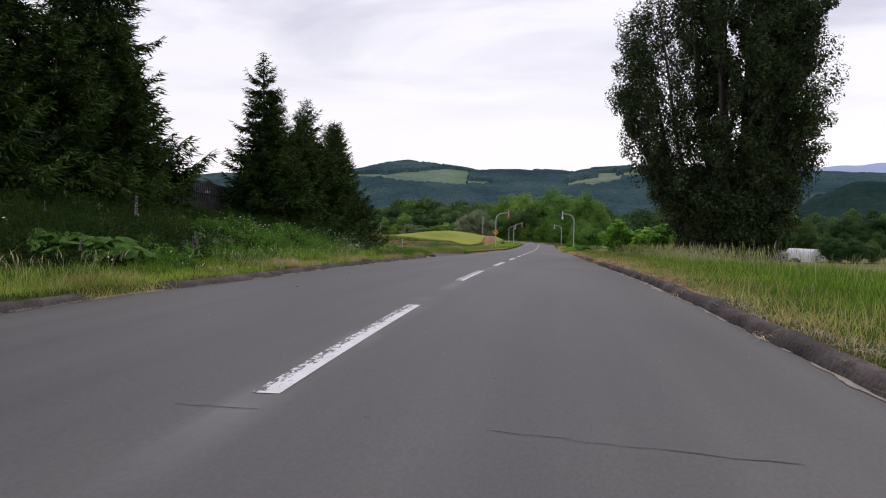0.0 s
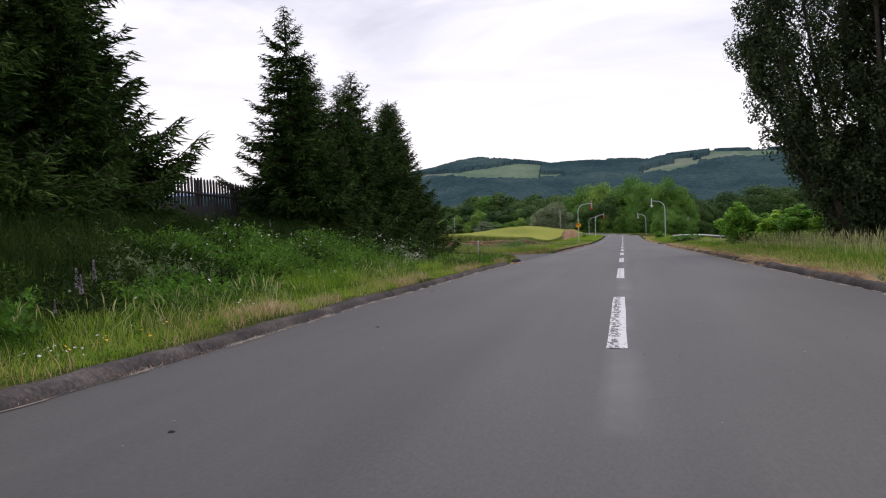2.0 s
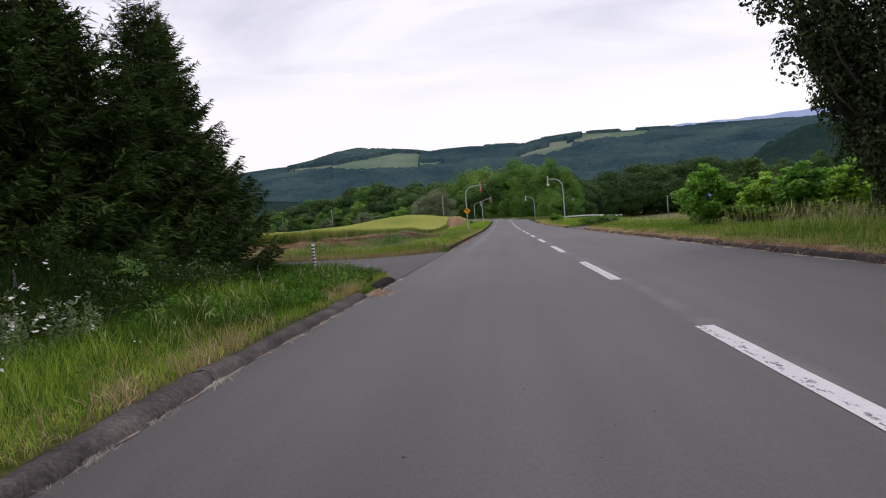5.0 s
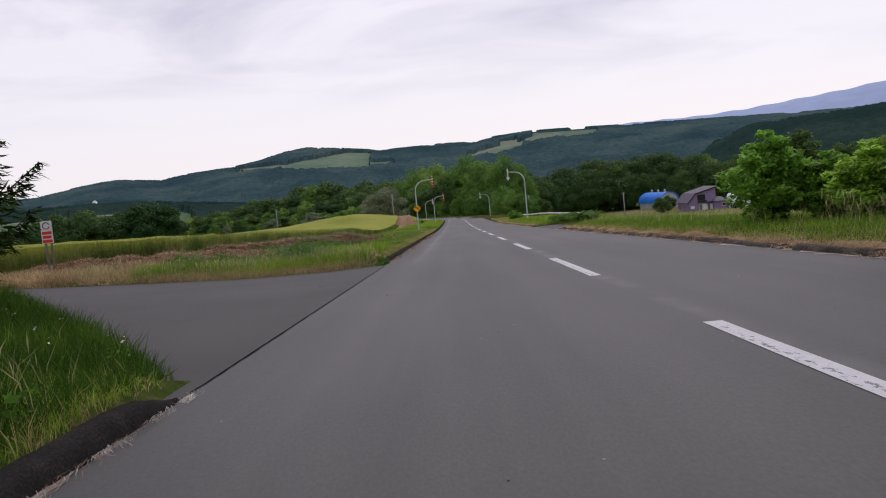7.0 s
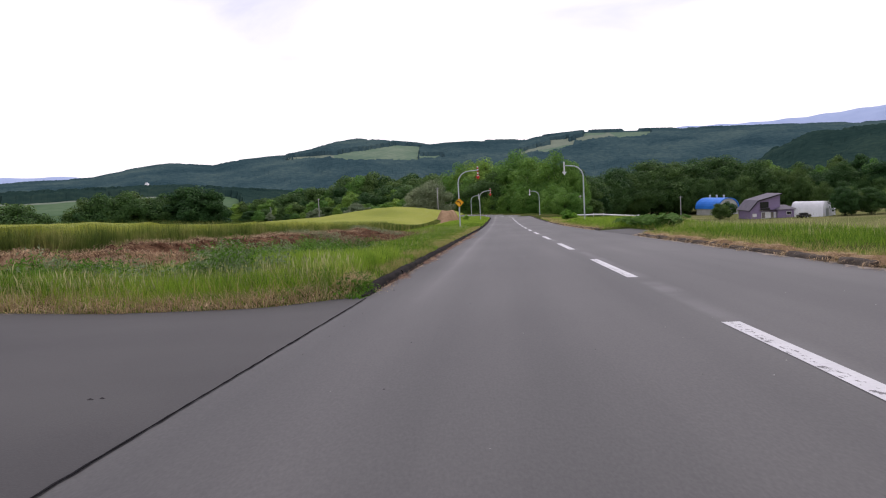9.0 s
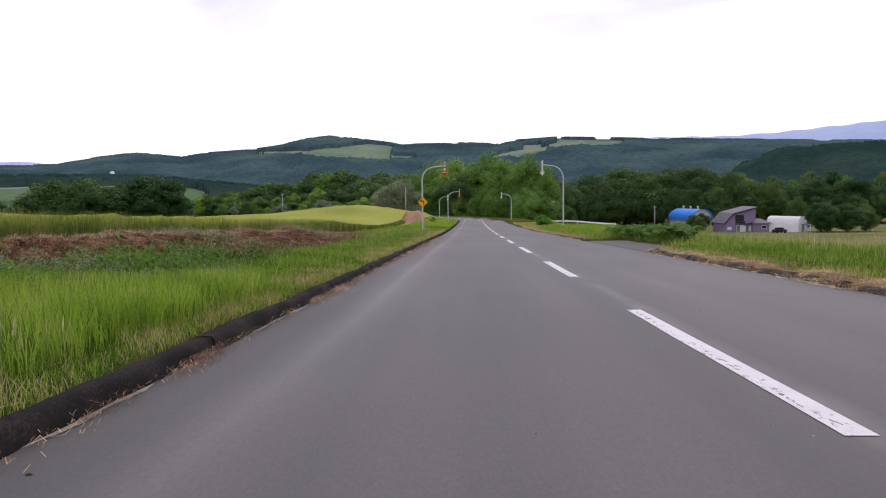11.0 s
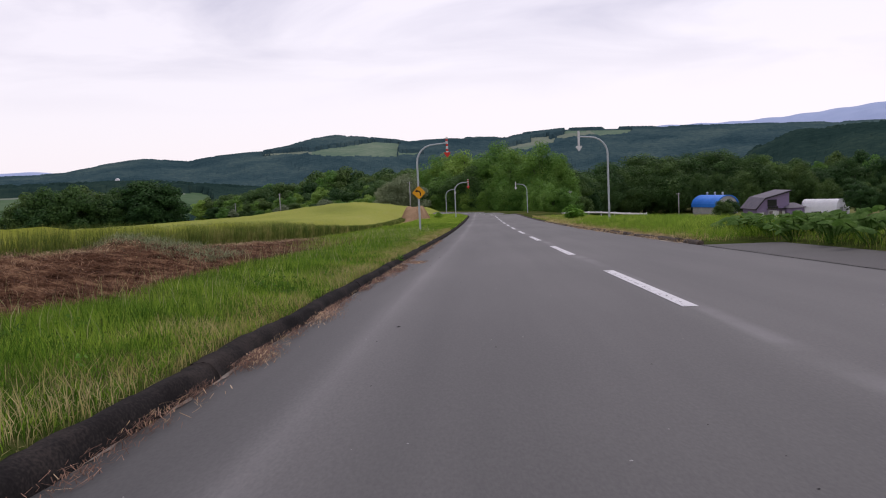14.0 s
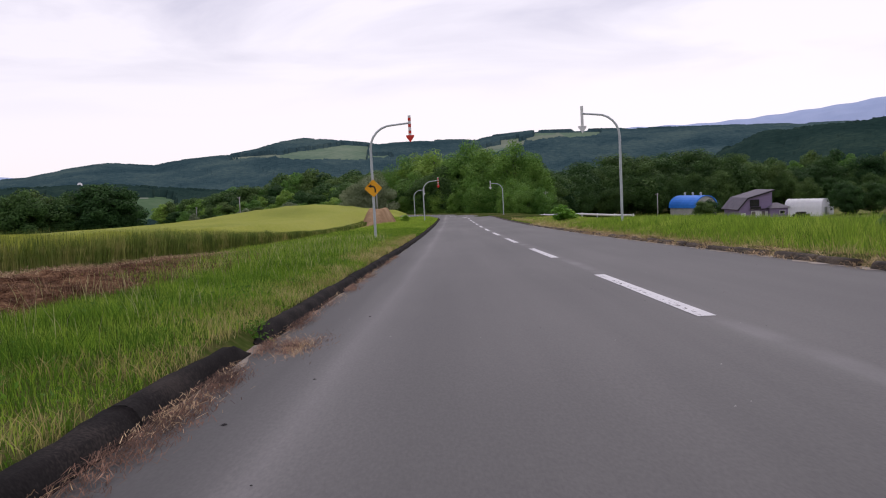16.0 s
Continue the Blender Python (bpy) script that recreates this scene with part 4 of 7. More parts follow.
verge("dry_grass", "yellowing grass mixed into the verge", 3.5, 4.6, -4, 69, 6000, 0.22, [STRAW], 28, 0.6, 0.003, keep=tufts(2.3, 4, -0.3), power=1.5)
verge("dry_grass", "bleached straw lying on the bare strip behind the kerb", 3.40, 3.72, -6, 46, 16000, 0.07, [PALESTRAW], 122, 1.8, 0.003)
verge("dry_grass", "golden matted straw fringing the kerb", 3.36, 3.85, 1, 50, 8000, 0.10, [MATTED], 131, 1.4, 0.003, keep=tufts(1.2, 9, -0.25), power=1.4)
verge("dry_grass", "golden straw tufts standing behind the kerb", 3.6, 4.7, -2, 45, 4200, 0.38, [STRAW], 123, 0.45, 0.0026, keep=tufts(0.8, 6, 0.3))
verge("dry_grass", "tall pale seeding grass below the poplar", 5.4, 9.5, 20, 46, 2600, 0.75, [SEED], 125, 0.3, 0.0075, keep=tufts(1.4, 5, -0.1), perch=0.6)
verge("dry_grass", "tall stalks of seeding grass below the poplar", 5.4, 9.5, 20, 46, 4200, 0.72, [SEED], 130, 0.3, 0.0026, keep=tufts(1.4, 5, -0.1))
verge("dry_grass", "straw-coloured grass along the crumbling kerb", 3.3, 3.95, -6, 130, 34000, 0.17, [STRAW], 22, 0.9, 0.003, keep=off_track, power=1.6)
verge("dry_grass", "matted tan straw along the far edge of the field track", -3.75, -18, 46.9, 49.9, 110000, 0.20, [MATTED], 23, 1.1, 0.004, keep=lambda x, y, u: off_track(x, y, u) & (y < track_edges(KERB_XL - u)[1] + 0.8 + 0.6 * smooth_step((u + 8) / 1.5) + 0.35 * wave(x, y, 0.5, 2)))
verge("dry_grass", "dry yellow grass at the edge of the field track", -3.8, -18, 47.4, 50.2, 9000, 0.42, [STRAW], 19, 0.5, 0.003, keep=off_track)
verge("dry_grass", "tall dead straw at the corner of the barley field", -9.3, -14.5, 48.6, 50.9, 9000, 0.38, [MATTED], 132, 0.45, 0.004, keep=tufts(0.9, 3, -0.3))
verge("dry_grass", "thin seed stalks standing in the wild grass", -4.0, -11, 47.9, 52, 8000, 0.38, [SEED], 20, 0.22, 0.0022, keep=tufts(0.7, 2, -0.2))
verge("dry_grass", "ripe pale seed heads above the wild grass", -4.0, -11, 48.0, 51.5, 4200, 0.42, [SEED], 220, 0.25, 0.0075, keep=tufts(0.7, 2, -0.2), perch=0.62)
verge("matted_straw", "matted straw along the broken kerb stones", 3.22, 3.55, 50, 69, 20000, 0.12, [MATTED], 35, 2.0, 0.0045, keep=lambda x, y, u: wave(x, y, 0.7, 6) > -0.2)
rs = np.random.RandomState(37)
gap_y = np.concatenate([y + rs.normal(size=int(300 * (g + 0.12))) * (0.12 + 0.5 * g) for y, g in kerb_gaps if y < 112])
gap_x = road_x(gap_y) + 3.06 + 0.56 * rs.rand(len(gap_y)) ** 0.8
me = blades(np.stack([gap_x, gap_y], 1), road_z(gap_y) + 0.01 + 0.22 * np.clip(gap_x - road_x(gap_y) - 3.1, 0, 0.4), 0.06 + 0.07 * rs.rand(len(gap_y)), 2.4, np.full(len(gap_y), 0.005), [MATTED], 38, "straw_spill")
tagged(new("straw_spill", me), "pale straw spilling through gaps of the kerb", "litter", kind="stuff")
verge("matted_straw", "matted straw spilling over the kerb below the poplar", 3.14, 3.62, 23.8, 28.4, 5200, 0.13, [MATTED], 40, 1.8, 0.004, keep=lambda x, y, u: wave(x, y, 0.6, 3) > -0.3)
verge("matted_straw", "matted straw against the kerb further down", 3.19, 3.5, 83, 130, 9000, 0.11, [MATTED], 36, 2.2, 0.006)
verge("dry_grass", "seeding pale grass among the verge", -4.4, -8, 49, 110, 6000, 0.42, [SEED], 24, 0.35, 0.0024, keep=tufts(1.5, 7, -0.1))
verge("dry_grass", "yellowing grass in the verge further down", 3.5, 8.0, 69, 150, 9000, 0.28, [STRAW], 39, 0.6, 0.005, keep=off_track, power=1.5)
verge("dry_grass", "seeding pale grass above the meadow", 5.0, 9.5, 5, 75, 4000, 0.6, [SEED], 25, 0.35, 0.0032, keep=off_track)
verge("grass", "wild grass between the track and the windrow", -4.0, -9.7, 47.6, 60.0, 125000, 0.38, [GRASS], 26, 0.26, 0.0034, keep=lambda x, y, u: off_track(x, y, u) & (y < 51.0 + 0.3 * wave(x, y, 0.6, 3) + 5 * smooth_step((u + 7.8) / 1.2)), near=lambda u, y: smooth_step((y - track_edges(KERB_XL - u)[1]) / 0.9) * 0.75 + 0.25)
verge("grass", "leafy wild grass between the track and the windrow", -4.0, -9.7, 48.2, 58, 60000, 0.36, [GRASS_DEEP], 126, 0.24, 0.0034, keep=lambda x, y, u: tufts(1.1, 4, -0.3)(x, y, u) & (y < 51.0 + 5 * smooth_step((u + 7.8) / 1.2)))


def herbs(name, label, count, place, hi, size, mats, seed, slim=0.34, k=14, wide=0.2, patch=None):
    """Leafy weeds: stalks set with small narrow leaves, in uneven clumps, as one thicket."""
    r = np.random.RandomState(seed)
    x, y = place(r, count)
    if patch is not None:
        ok = patch(x, y)
        x, y = x[ok], y[ok]
        count = len(x)
    top = hi * (0.45 + 0.55 * r.rand(count)) * (0.8 + 0.45 * wave(x, y, 0.9, seed) + 0.3 * wave(x, y, 0.31, seed + 1))
    g = ground_z(x, y)
    f = r.rand(count, k) ** 0.75
    cx = x[:, None] + (r.rand(count, k) - 0.5) * wide * (1.25 - 0.6 * f)
    cy = y[:, None] + (r.rand(count, k) - 0.5) * wide * (1.25 - 0.6 * f)
    cz = g[:, None] + top[:, None] * f
    return tagged(new(name, leaves(np.stack([cx.ravel(), cy.ravel(), cz.ravel()], 1), size, r, mats, name, 0.1, slim)), label, "weeds", kind="stuff")


def leaves(c, size, r, mats, name, flat=0.0, slim=0.55, smooth_out=None):
    """Small pointed leaves at the places c, each one folded quad; flat: how far they lie level."""
    n = len(c)
    nrm = r.normal(size=(n, 3))
    nrm[:, 2] = np.abs(nrm[:, 2]) + flat * 2
    if smooth_out is not None:
        nrm = nrm * 0.55 + smooth_out * 1.5
    nrm /= np.linalg.norm(nrm, axis=1)[:, None]
    a = np.cross(nrm, r.normal(size=(n, 3)))
    a /= np.linalg.norm(a, axis=1)[:, None] + 1e-9
    b = np.cross(nrm, a)
    s = (size * (0.6 + 0.8 * r.rand(n)))[:, None]
    a, b = a * s, b * s * slim
    verts = np.stack([c - a, c + b, c + a * 1.1 - nrm * s * 0.25, c - b], 1).reshape(-1, 3)
    k = np.arange(n) * 4
    return mesh_np(name, verts, np.stack([k, k + 1, k + 2, k + 3], 1), mats)


def bank_place(r, n):
    y = -6 + 38 * r.rand(n)
    u = -5.4 - 6.0 * r.rand(n) ** 1.1 - 0.4 * wave(y, y, 2.0)
    return road_x(y) + u, y


def brow(r, n):
    y = 15 + 9.5 * r.rand(n) ** 1.3
    return -5.2 - 2.4 * r.rand(n) ** 0.8, y


# tree shade on the bank is painted through the dark weed colour
herbs("bank_weeds", "leafy weeds covering the roadside bank, coloured dark for tree shade", 9800, bank_place, 0.60, 0.036, [HERB_DIM], 31)
herbs("bank_weeds", "green leafy weeds scattered over the dark bank", 1500, bank_place, 0.5, 0.030, [HERB_MID], 331, patch=lambda x, y: wave(x, y, 1.3, 4) > 0.25)
herbs("bank_weeds", "fresh green leafy weeds on the brow of the bank", 6500, brow, 0.66, 0.034, [HERB_MID], 32)
herbs("bank_weeds", "leafy green weeds standing in clumps above the verge", 1900, lambda r, n: (-4.5 - 1.3 * r.rand(n), 8.5 + 13.5 * r.rand(n)), 0.46, 0.036, [HERB_MID], 341, 0.4, 16, 0.2, patch=lambda x, y: wave(x, y, 0.8, 6) > 0.0)
herbs("mugwort", "tall grey-green mugwort shoots above the verge", 46, lambda r, n: (-5.5 - 0.7 * r.rand(n), 12.4 + 2.2 * r.rand(n)), 0.75, 0.045, [MUGWORT], 342, 0.22, 18, 0.16)
herbs("bank_weeds", "dark nettles standing on the brow of the bank", 1800, brow, 0.72, 0.034, [HERB_DIM], 332, patch=lambda x, y: wave(x, y, 0.9, 7) > 0.0)
herbs("mugwort", "pale grey-green mugwort in loose clumps on the bank", 1500, lambda r, n: (-5.1 - 3.0 * r.rand(n), 11 + 20 * r.rand(n)), 0.62, 0.030, [MUGWORT], 333, 0.26, 16, 0.16, patch=lambda x, y: wave(x, y, 0.75, 3) > 0.34)
herbs("mugwort", "white-flowering leafy weeds at the foot of the conifers", 120, lambda r, n: (-5.1 - 0.7 * r.rand(n), 23.3 + 2.4 * r.rand(n)), 0.75, 0.026, [MUGWORT], 334, 0.4, 18, 0.14)
herbs("bank_weeds", "low weeds under the conifers, branch shade put into their colour", 3600, lambda r, n: (-5.5 - 3.0 * r.rand(n), 22 + 9 * r.rand(n)), 0.5, 0.036, [HERB_DIM], 343)
verge("bank_grass", "fresh tall grass on the brow of the bank", -5.0, -8.0, 16, 23, 11000, 0.5, [GRASS_DEEP], 34, 0.4, 0.0036, keep=off_track)
verge("bank_grass", "bright grass in patches below the brow of the bank", -4.4, -5.8, 15, 32, 16000, 0.36, [GRASS], 134, 0.4, 0.0034, keep=tufts(1.2, 6, 0.2))
verge("bank_grass", "long grass growing through the bank weeds, colour darkened for tree shade", -6.2, -11, -6, 34, 60000, 0.66, [HERB_DIM], 27, 0.4, 0.0042, keep=off_track)
herbs("windrow_weeds", "leafy green weeds beside the windrow", 1300, lambda r, n: (-5.7 - 1.7 * r.rand(n), 52 + 13 * r.rand(n)), 0.40, 0.028, [HERB_MID], 33, patch=lambda x, y: wave(x, y, 1.2, 2) > -0.35)
herbs("windrow_weeds", "dark green dock and nettles beside the windrow", 300, lambda r, n: (-5.6 - 2.0 * r.rand(n), 52 + 12 * r.rand(n)), 0.42, 0.032, [GRASS_DARK], 335)
herbs("windrow_weeds", "grey-green weeds climbing the face of the hay heap", 1500, lambda r, n: (-6.6 - 1.9 * r.rand(n), 51.5 + 12 * r.rand(n)), 0.56, 0.030, [MUGWORT], 344, 0.34, 14, 0.18, patch=lambda x, y: wave(x, y, 0.9, 4) > -0.1)
herbs("windrow_weeds", "pale mugwort and thistles standing in the wild grass", 520, lambda r, n: (-4.8 - 2.2 * r.rand(n), 50.5 + 8 * r.rand(n)), 0.42, 0.032, [MUGWORT], 349, 0.32, 13, 0.17, patch=lambda x, y: wave(x, y, 0.7, 3) > -0.1)
herbs("windrow_weeds", "green weeds climbing the face of the hay heap", 1700, lambda r, n: (-6.4 - 2.0 * r.rand(n), 51.0 + 12 * r.rand(n)), 0.54, 0.030, [HERB_MID], 345, 0.36, 14, 0.18, patch=lambda x, y: wave(x, y, 0.7, 9) > -0.2)
herbs("bank_weeds", "mixed green weeds in front of the earth bank", 1500, lambda r, n: (-5.6 - 3.6 * r.rand(n), 49.6 + 1.3 * r.rand(n)), 0.62, 0.032, [HERB_MID], 346, 0.34, 13, 0.18, patch=lambda x, y: off_track(x, y, x - road_x(y)) & (wave(x, y, 0.8, 2) > -0.8))
herbs("mugwort", "pale grey-green weeds in front of the earth bank", 700, lambda r, n: (-5.0 - 4.4 * r.rand(n), 49.0 + 1.8 * r.rand(n)), 0.60, 0.034, [MUGWORT], 347, 0.32, 13, 0.18, patch=lambda x, y: off_track(x, y, x - road_x(y)) & (wave(x, y, 0.6, 5) > -0.1))
herbs("windrow_weeds", "dusty grey-green mugwort beside the windrow", 420, lambda r, n: (-5.9 - 1.4 * r.rand(n), 54 + 13 * r.rand(n)), 0.45, 0.026, [MUGWORT], 340, 0.28, 14, 0.16, patch=lambda x, y: wave(x, y, 0.8, 5) > 0.1)
herbs("verge_weeds", "small broad-leaved weeds dotted through the verge", 1500, lambda r, n: (-4.0 - 1.6 * r.rand(n), -2 + 92 * r.rand(n)), 0.20, 0.018, [HERB_MID], 336, 0.6, 10, 0.2, patch=lambda x, y: off_track(x, y, x - road_x(y)) & (wave(x, y, 0.8, 9) > 0.0))
herbs("verge_weeds", "broad-leaved weeds thick in the grass before the track", 1000, lambda r, n: (-3.85 - 1.9 * r.rand(n), 26 + 7.5 * r.rand(n)), 0.30, 0.030, [HERB_MID], 348, 0.5, 12, 0.2, patch=lambda x, y: off_track(x, y, x - road_x(y)) & (wave(x, y, 0.6, 4) > -0.2))
herbs("verge_weeds", "weeds growing over the broken start of the kerb", 60, lambda r, n: (-3.55 - 0.45 * r.rand(n), 48.3 + 1.5 * r.rand(n)), 0.22, 0.022, [HERB_MID], 337, 0.5, 14, 0.2)
herbs("verge_weeds", "weeds growing through the gap of the kerb", 26, lambda r, n: (-3.56 - 0.2 * r.rand(n), 30.9 + 0.5 * r.rand(n)), 0.16, 0.018, [HERB_MID], 339, 0.4, 14, 0.16)
herbs("verge_weeds", "weeds growing over the dark kerb", 16, lambda r, n: (-3.58 - 0.17 * r.rand(n), 79.6 + 0.7 * r.rand(n)), 0.15, 0.018, [HERB_MID], 338, 0.5, 14, 0.16)


def scatter_things(kind, rows):
    for k, (x, y, s, turn) in enumerate(rows):
        ob = copy_thing(kind, Matrix.Translation((x, y, float(ground_z(x, y)) - 0.03)) @ pose(0, 0, 0, 0, 0, turn) @ Matrix.Diagonal((s, s, s, 1)))
        ob.scale = (s, s, s)


def lupin():
    th = empty("lupin", pose(-6.4, 11, 0), "faded pale lupin spike standing among weeds", "flower", "lupins on the bank")
    th.location.z = float(ground_z(-6.4, 11))
    bm = tube(bmesh.new(), [(0, 0, 0), (0.01, 0.005, 0.5), (0.02, 0.01, 1.05)], 0.008, 5, 0.5)
    part("stem", bm, HERB_DIM, th)
    r = np.random.RandomState(5)
    f = r.rand(150)
    a = r.rand(150) * 6.3
    w = 0.035 * (1.1 - f)
    part("flower_spike", leaves(np.stack([0.02 + w * np.cos(a), 0.01 + w * np.sin(a), 0.68 + 0.38 * f], 1), 0.018, r, [LUPIN], "flower_spike"), None, th)
    part("foliage", leaves(np.stack([r.normal(size=60) * 0.1, r.normal(size=60) * 0.1, 0.2 + 0.35 * r.rand(60)], 1), 0.06, r, [HERB_DIM], "foliage", 0.5, 0.3), None, th)
    return th


rl = random.Random(8)
first = lupin()
scatter_things(first, [(-4.9 - 4.2 * rl.random(), -1 + 33 * rl.random(), rl.uniform(0.28, 0.5), rl.uniform(0, 360)) for _ in range(44)] + [(-5.3, 11.1, 0.55, 20), (-5.12, 10.95, 0.52, 140), (-5.5, 11.7, 0.56, 250)])


def butterbur(x, y, seed, tall=0.7):
    """A clump of very large round leaves on thick stalks."""
    rr = random.Random(seed)
    th = empty("butterbur", pose(x, y, float(ground_z(x, y))), "clump of butterbur with very large round leaves", "plant", "butterbur clumps")
    for _ in range(rr.randint(14, 18)):
        a, d = rr.uniform(0, 6.3), rr.uniform(0.1, 0.72)
        h = tall * rr.uniform(0.5, 1.1)
        tip = Vector((d * math.cos(a), d * math.sin(a), h))
        part("stalk", tube(bmesh.new(), [(0.2 * tip.x, 0.2 * tip.y, -0.05), (0.6 * tip.x, 0.6 * tip.y, 0.6 * h), tuple(tip)], 0.016, 5, 0.7), BIGLEAF, th)
        bm = bmesh.new()
        s = rr.uniform(0.10, 0.23)
        hub = bm.verts.new((0, 0, -0.06 * s))
        ring1, ring2 = [], []
        for k in range(14):
            b = 2 * math.pi * k / 14
            notch = 0.45 if k == 0 else 1.0
            ring1.append(bm.verts.new((0.55 * s * math.cos(b) * notch, 0.55 * s * math.sin(b), 0.05 * s + rr.uniform(-0.02, 0.02) * s)))
            w = rr.uniform(0.9, 1.08)
            ring2.append(bm.verts.new((s * math.cos(b) * notch * w, s * math.sin(b) * w, -0.12 * s + rr.uniform(-0.1, 0.1) * s)))
        for k in range(14):
            j = (k + 1) % 14
            bm.faces.new((hub, ring1[k], ring1[j]))
            bm.faces.new((ring1[k], ring2[k], ring2[j], ring1[j]))
        leaf = part("leaf", bm, BIGLEAF, th, smooth=True)
        leaf.matrix_basis = pose(tip.x, tip.y, tip.z, rr.uniform(-28, 38), rr.uniform(-30, 30), rr.uniform(0, 360))
    return th


for k, (x, y) in enumerate([(-5.9, 7.8), (-5.6, 8.3), (-6.2, 8.3), (-5.95, 8.9), (5.1, 75.4), (5.3, 76.5), (5.2, 77.6), (5.0, 78.9), (5.3, 79.9), (5.1, 81.2), (5.2, 82.6), (5.0, 84), (5.3, 85.4), (6.2, 77.2), (6.0, 78.4), (6.1, 80.6), (6.0, 82.2), (6.2, 84.4), (5.9, 75.8), (-6.6, 28.5), (-6.9, 29.6), (6.6, 89)]):
    butterbur(x, y, k, 0.36 if x < 0 else 0.54 if y < 80.5 else 0.46)


# small white flowers
def daisies(name, label, place, n, seed, size=0.016, lift=1.0, petal=None):
    r = np.random.RandomState(seed)
    x, y = place(r, n)
    ok = off_track(x, y, x - road_x(y))
    x, y = x[ok], y[ok]
    n = len(x)
    z = ground_z(x, y) + (0.25 + 0.3 * r.rand(n)) * lift * np.where((x < -5.6) & (y < 28), 1.35, 0.8)
    c = np.stack([x, y, z], 1)
    c = np.repeat(c, 3, 0) + r.normal(size=(3 * n, 3)) * 0.012
    return tagged(new(name, leaves(c, size, r, [petal or DAISY], name, 1.0, 0.9)), label, "flowers", kind="stuff")


daisies("daisies", "small white daisies below the conifers", lambda r, n: (-5.6 - 1.6 * r.rand(n), 15 + 17 * r.rand(n)), 80, 41, 0.013)
daisies("daisies", "white umbels at the foot of the conifers", lambda r, n: (-6.2 - 1.6 * r.rand(n), 18 + 8 * r.rand(n)), 46, 44, 0.016)
daisies("daisies", "white flowering umbels beside the conifers", lambda r, n: (-5.1 - 0.7 * r.rand(n), 23.3 + 2.4 * r.rand(n)), 70, 45, 0.022)
daisies("daisies", "white daisies dotted along the kerb", lambda r, n: (-3.6 - 0.5 * r.rand(n), 7.8 + 4.5 * r.rand(n)), 26, 46, 0.011, 0.4)
daisies("hawkweed", "small yellow hawkweed flowers behind the kerb", lambda r, n: (-3.55 - 0.35 * r.rand(n), 8.6 + 4.4 * r.rand(n)), 12, 47, 0.011, 0.32, YELLOWPETAL)
daisies("daisies", "sparse white clover in the verge", lambda r, n: (-4.0 - 2.2 * r.rand(n), -4 + 37 * r.rand(n)), 60, 42)
daisies("daisies", "white daisies in the grass by the track", lambda r, n: (-4.0 - 3.0 * r.rand(n), 29 + 9 * r.rand(n)), 26, 43, 0.011, 0.7)


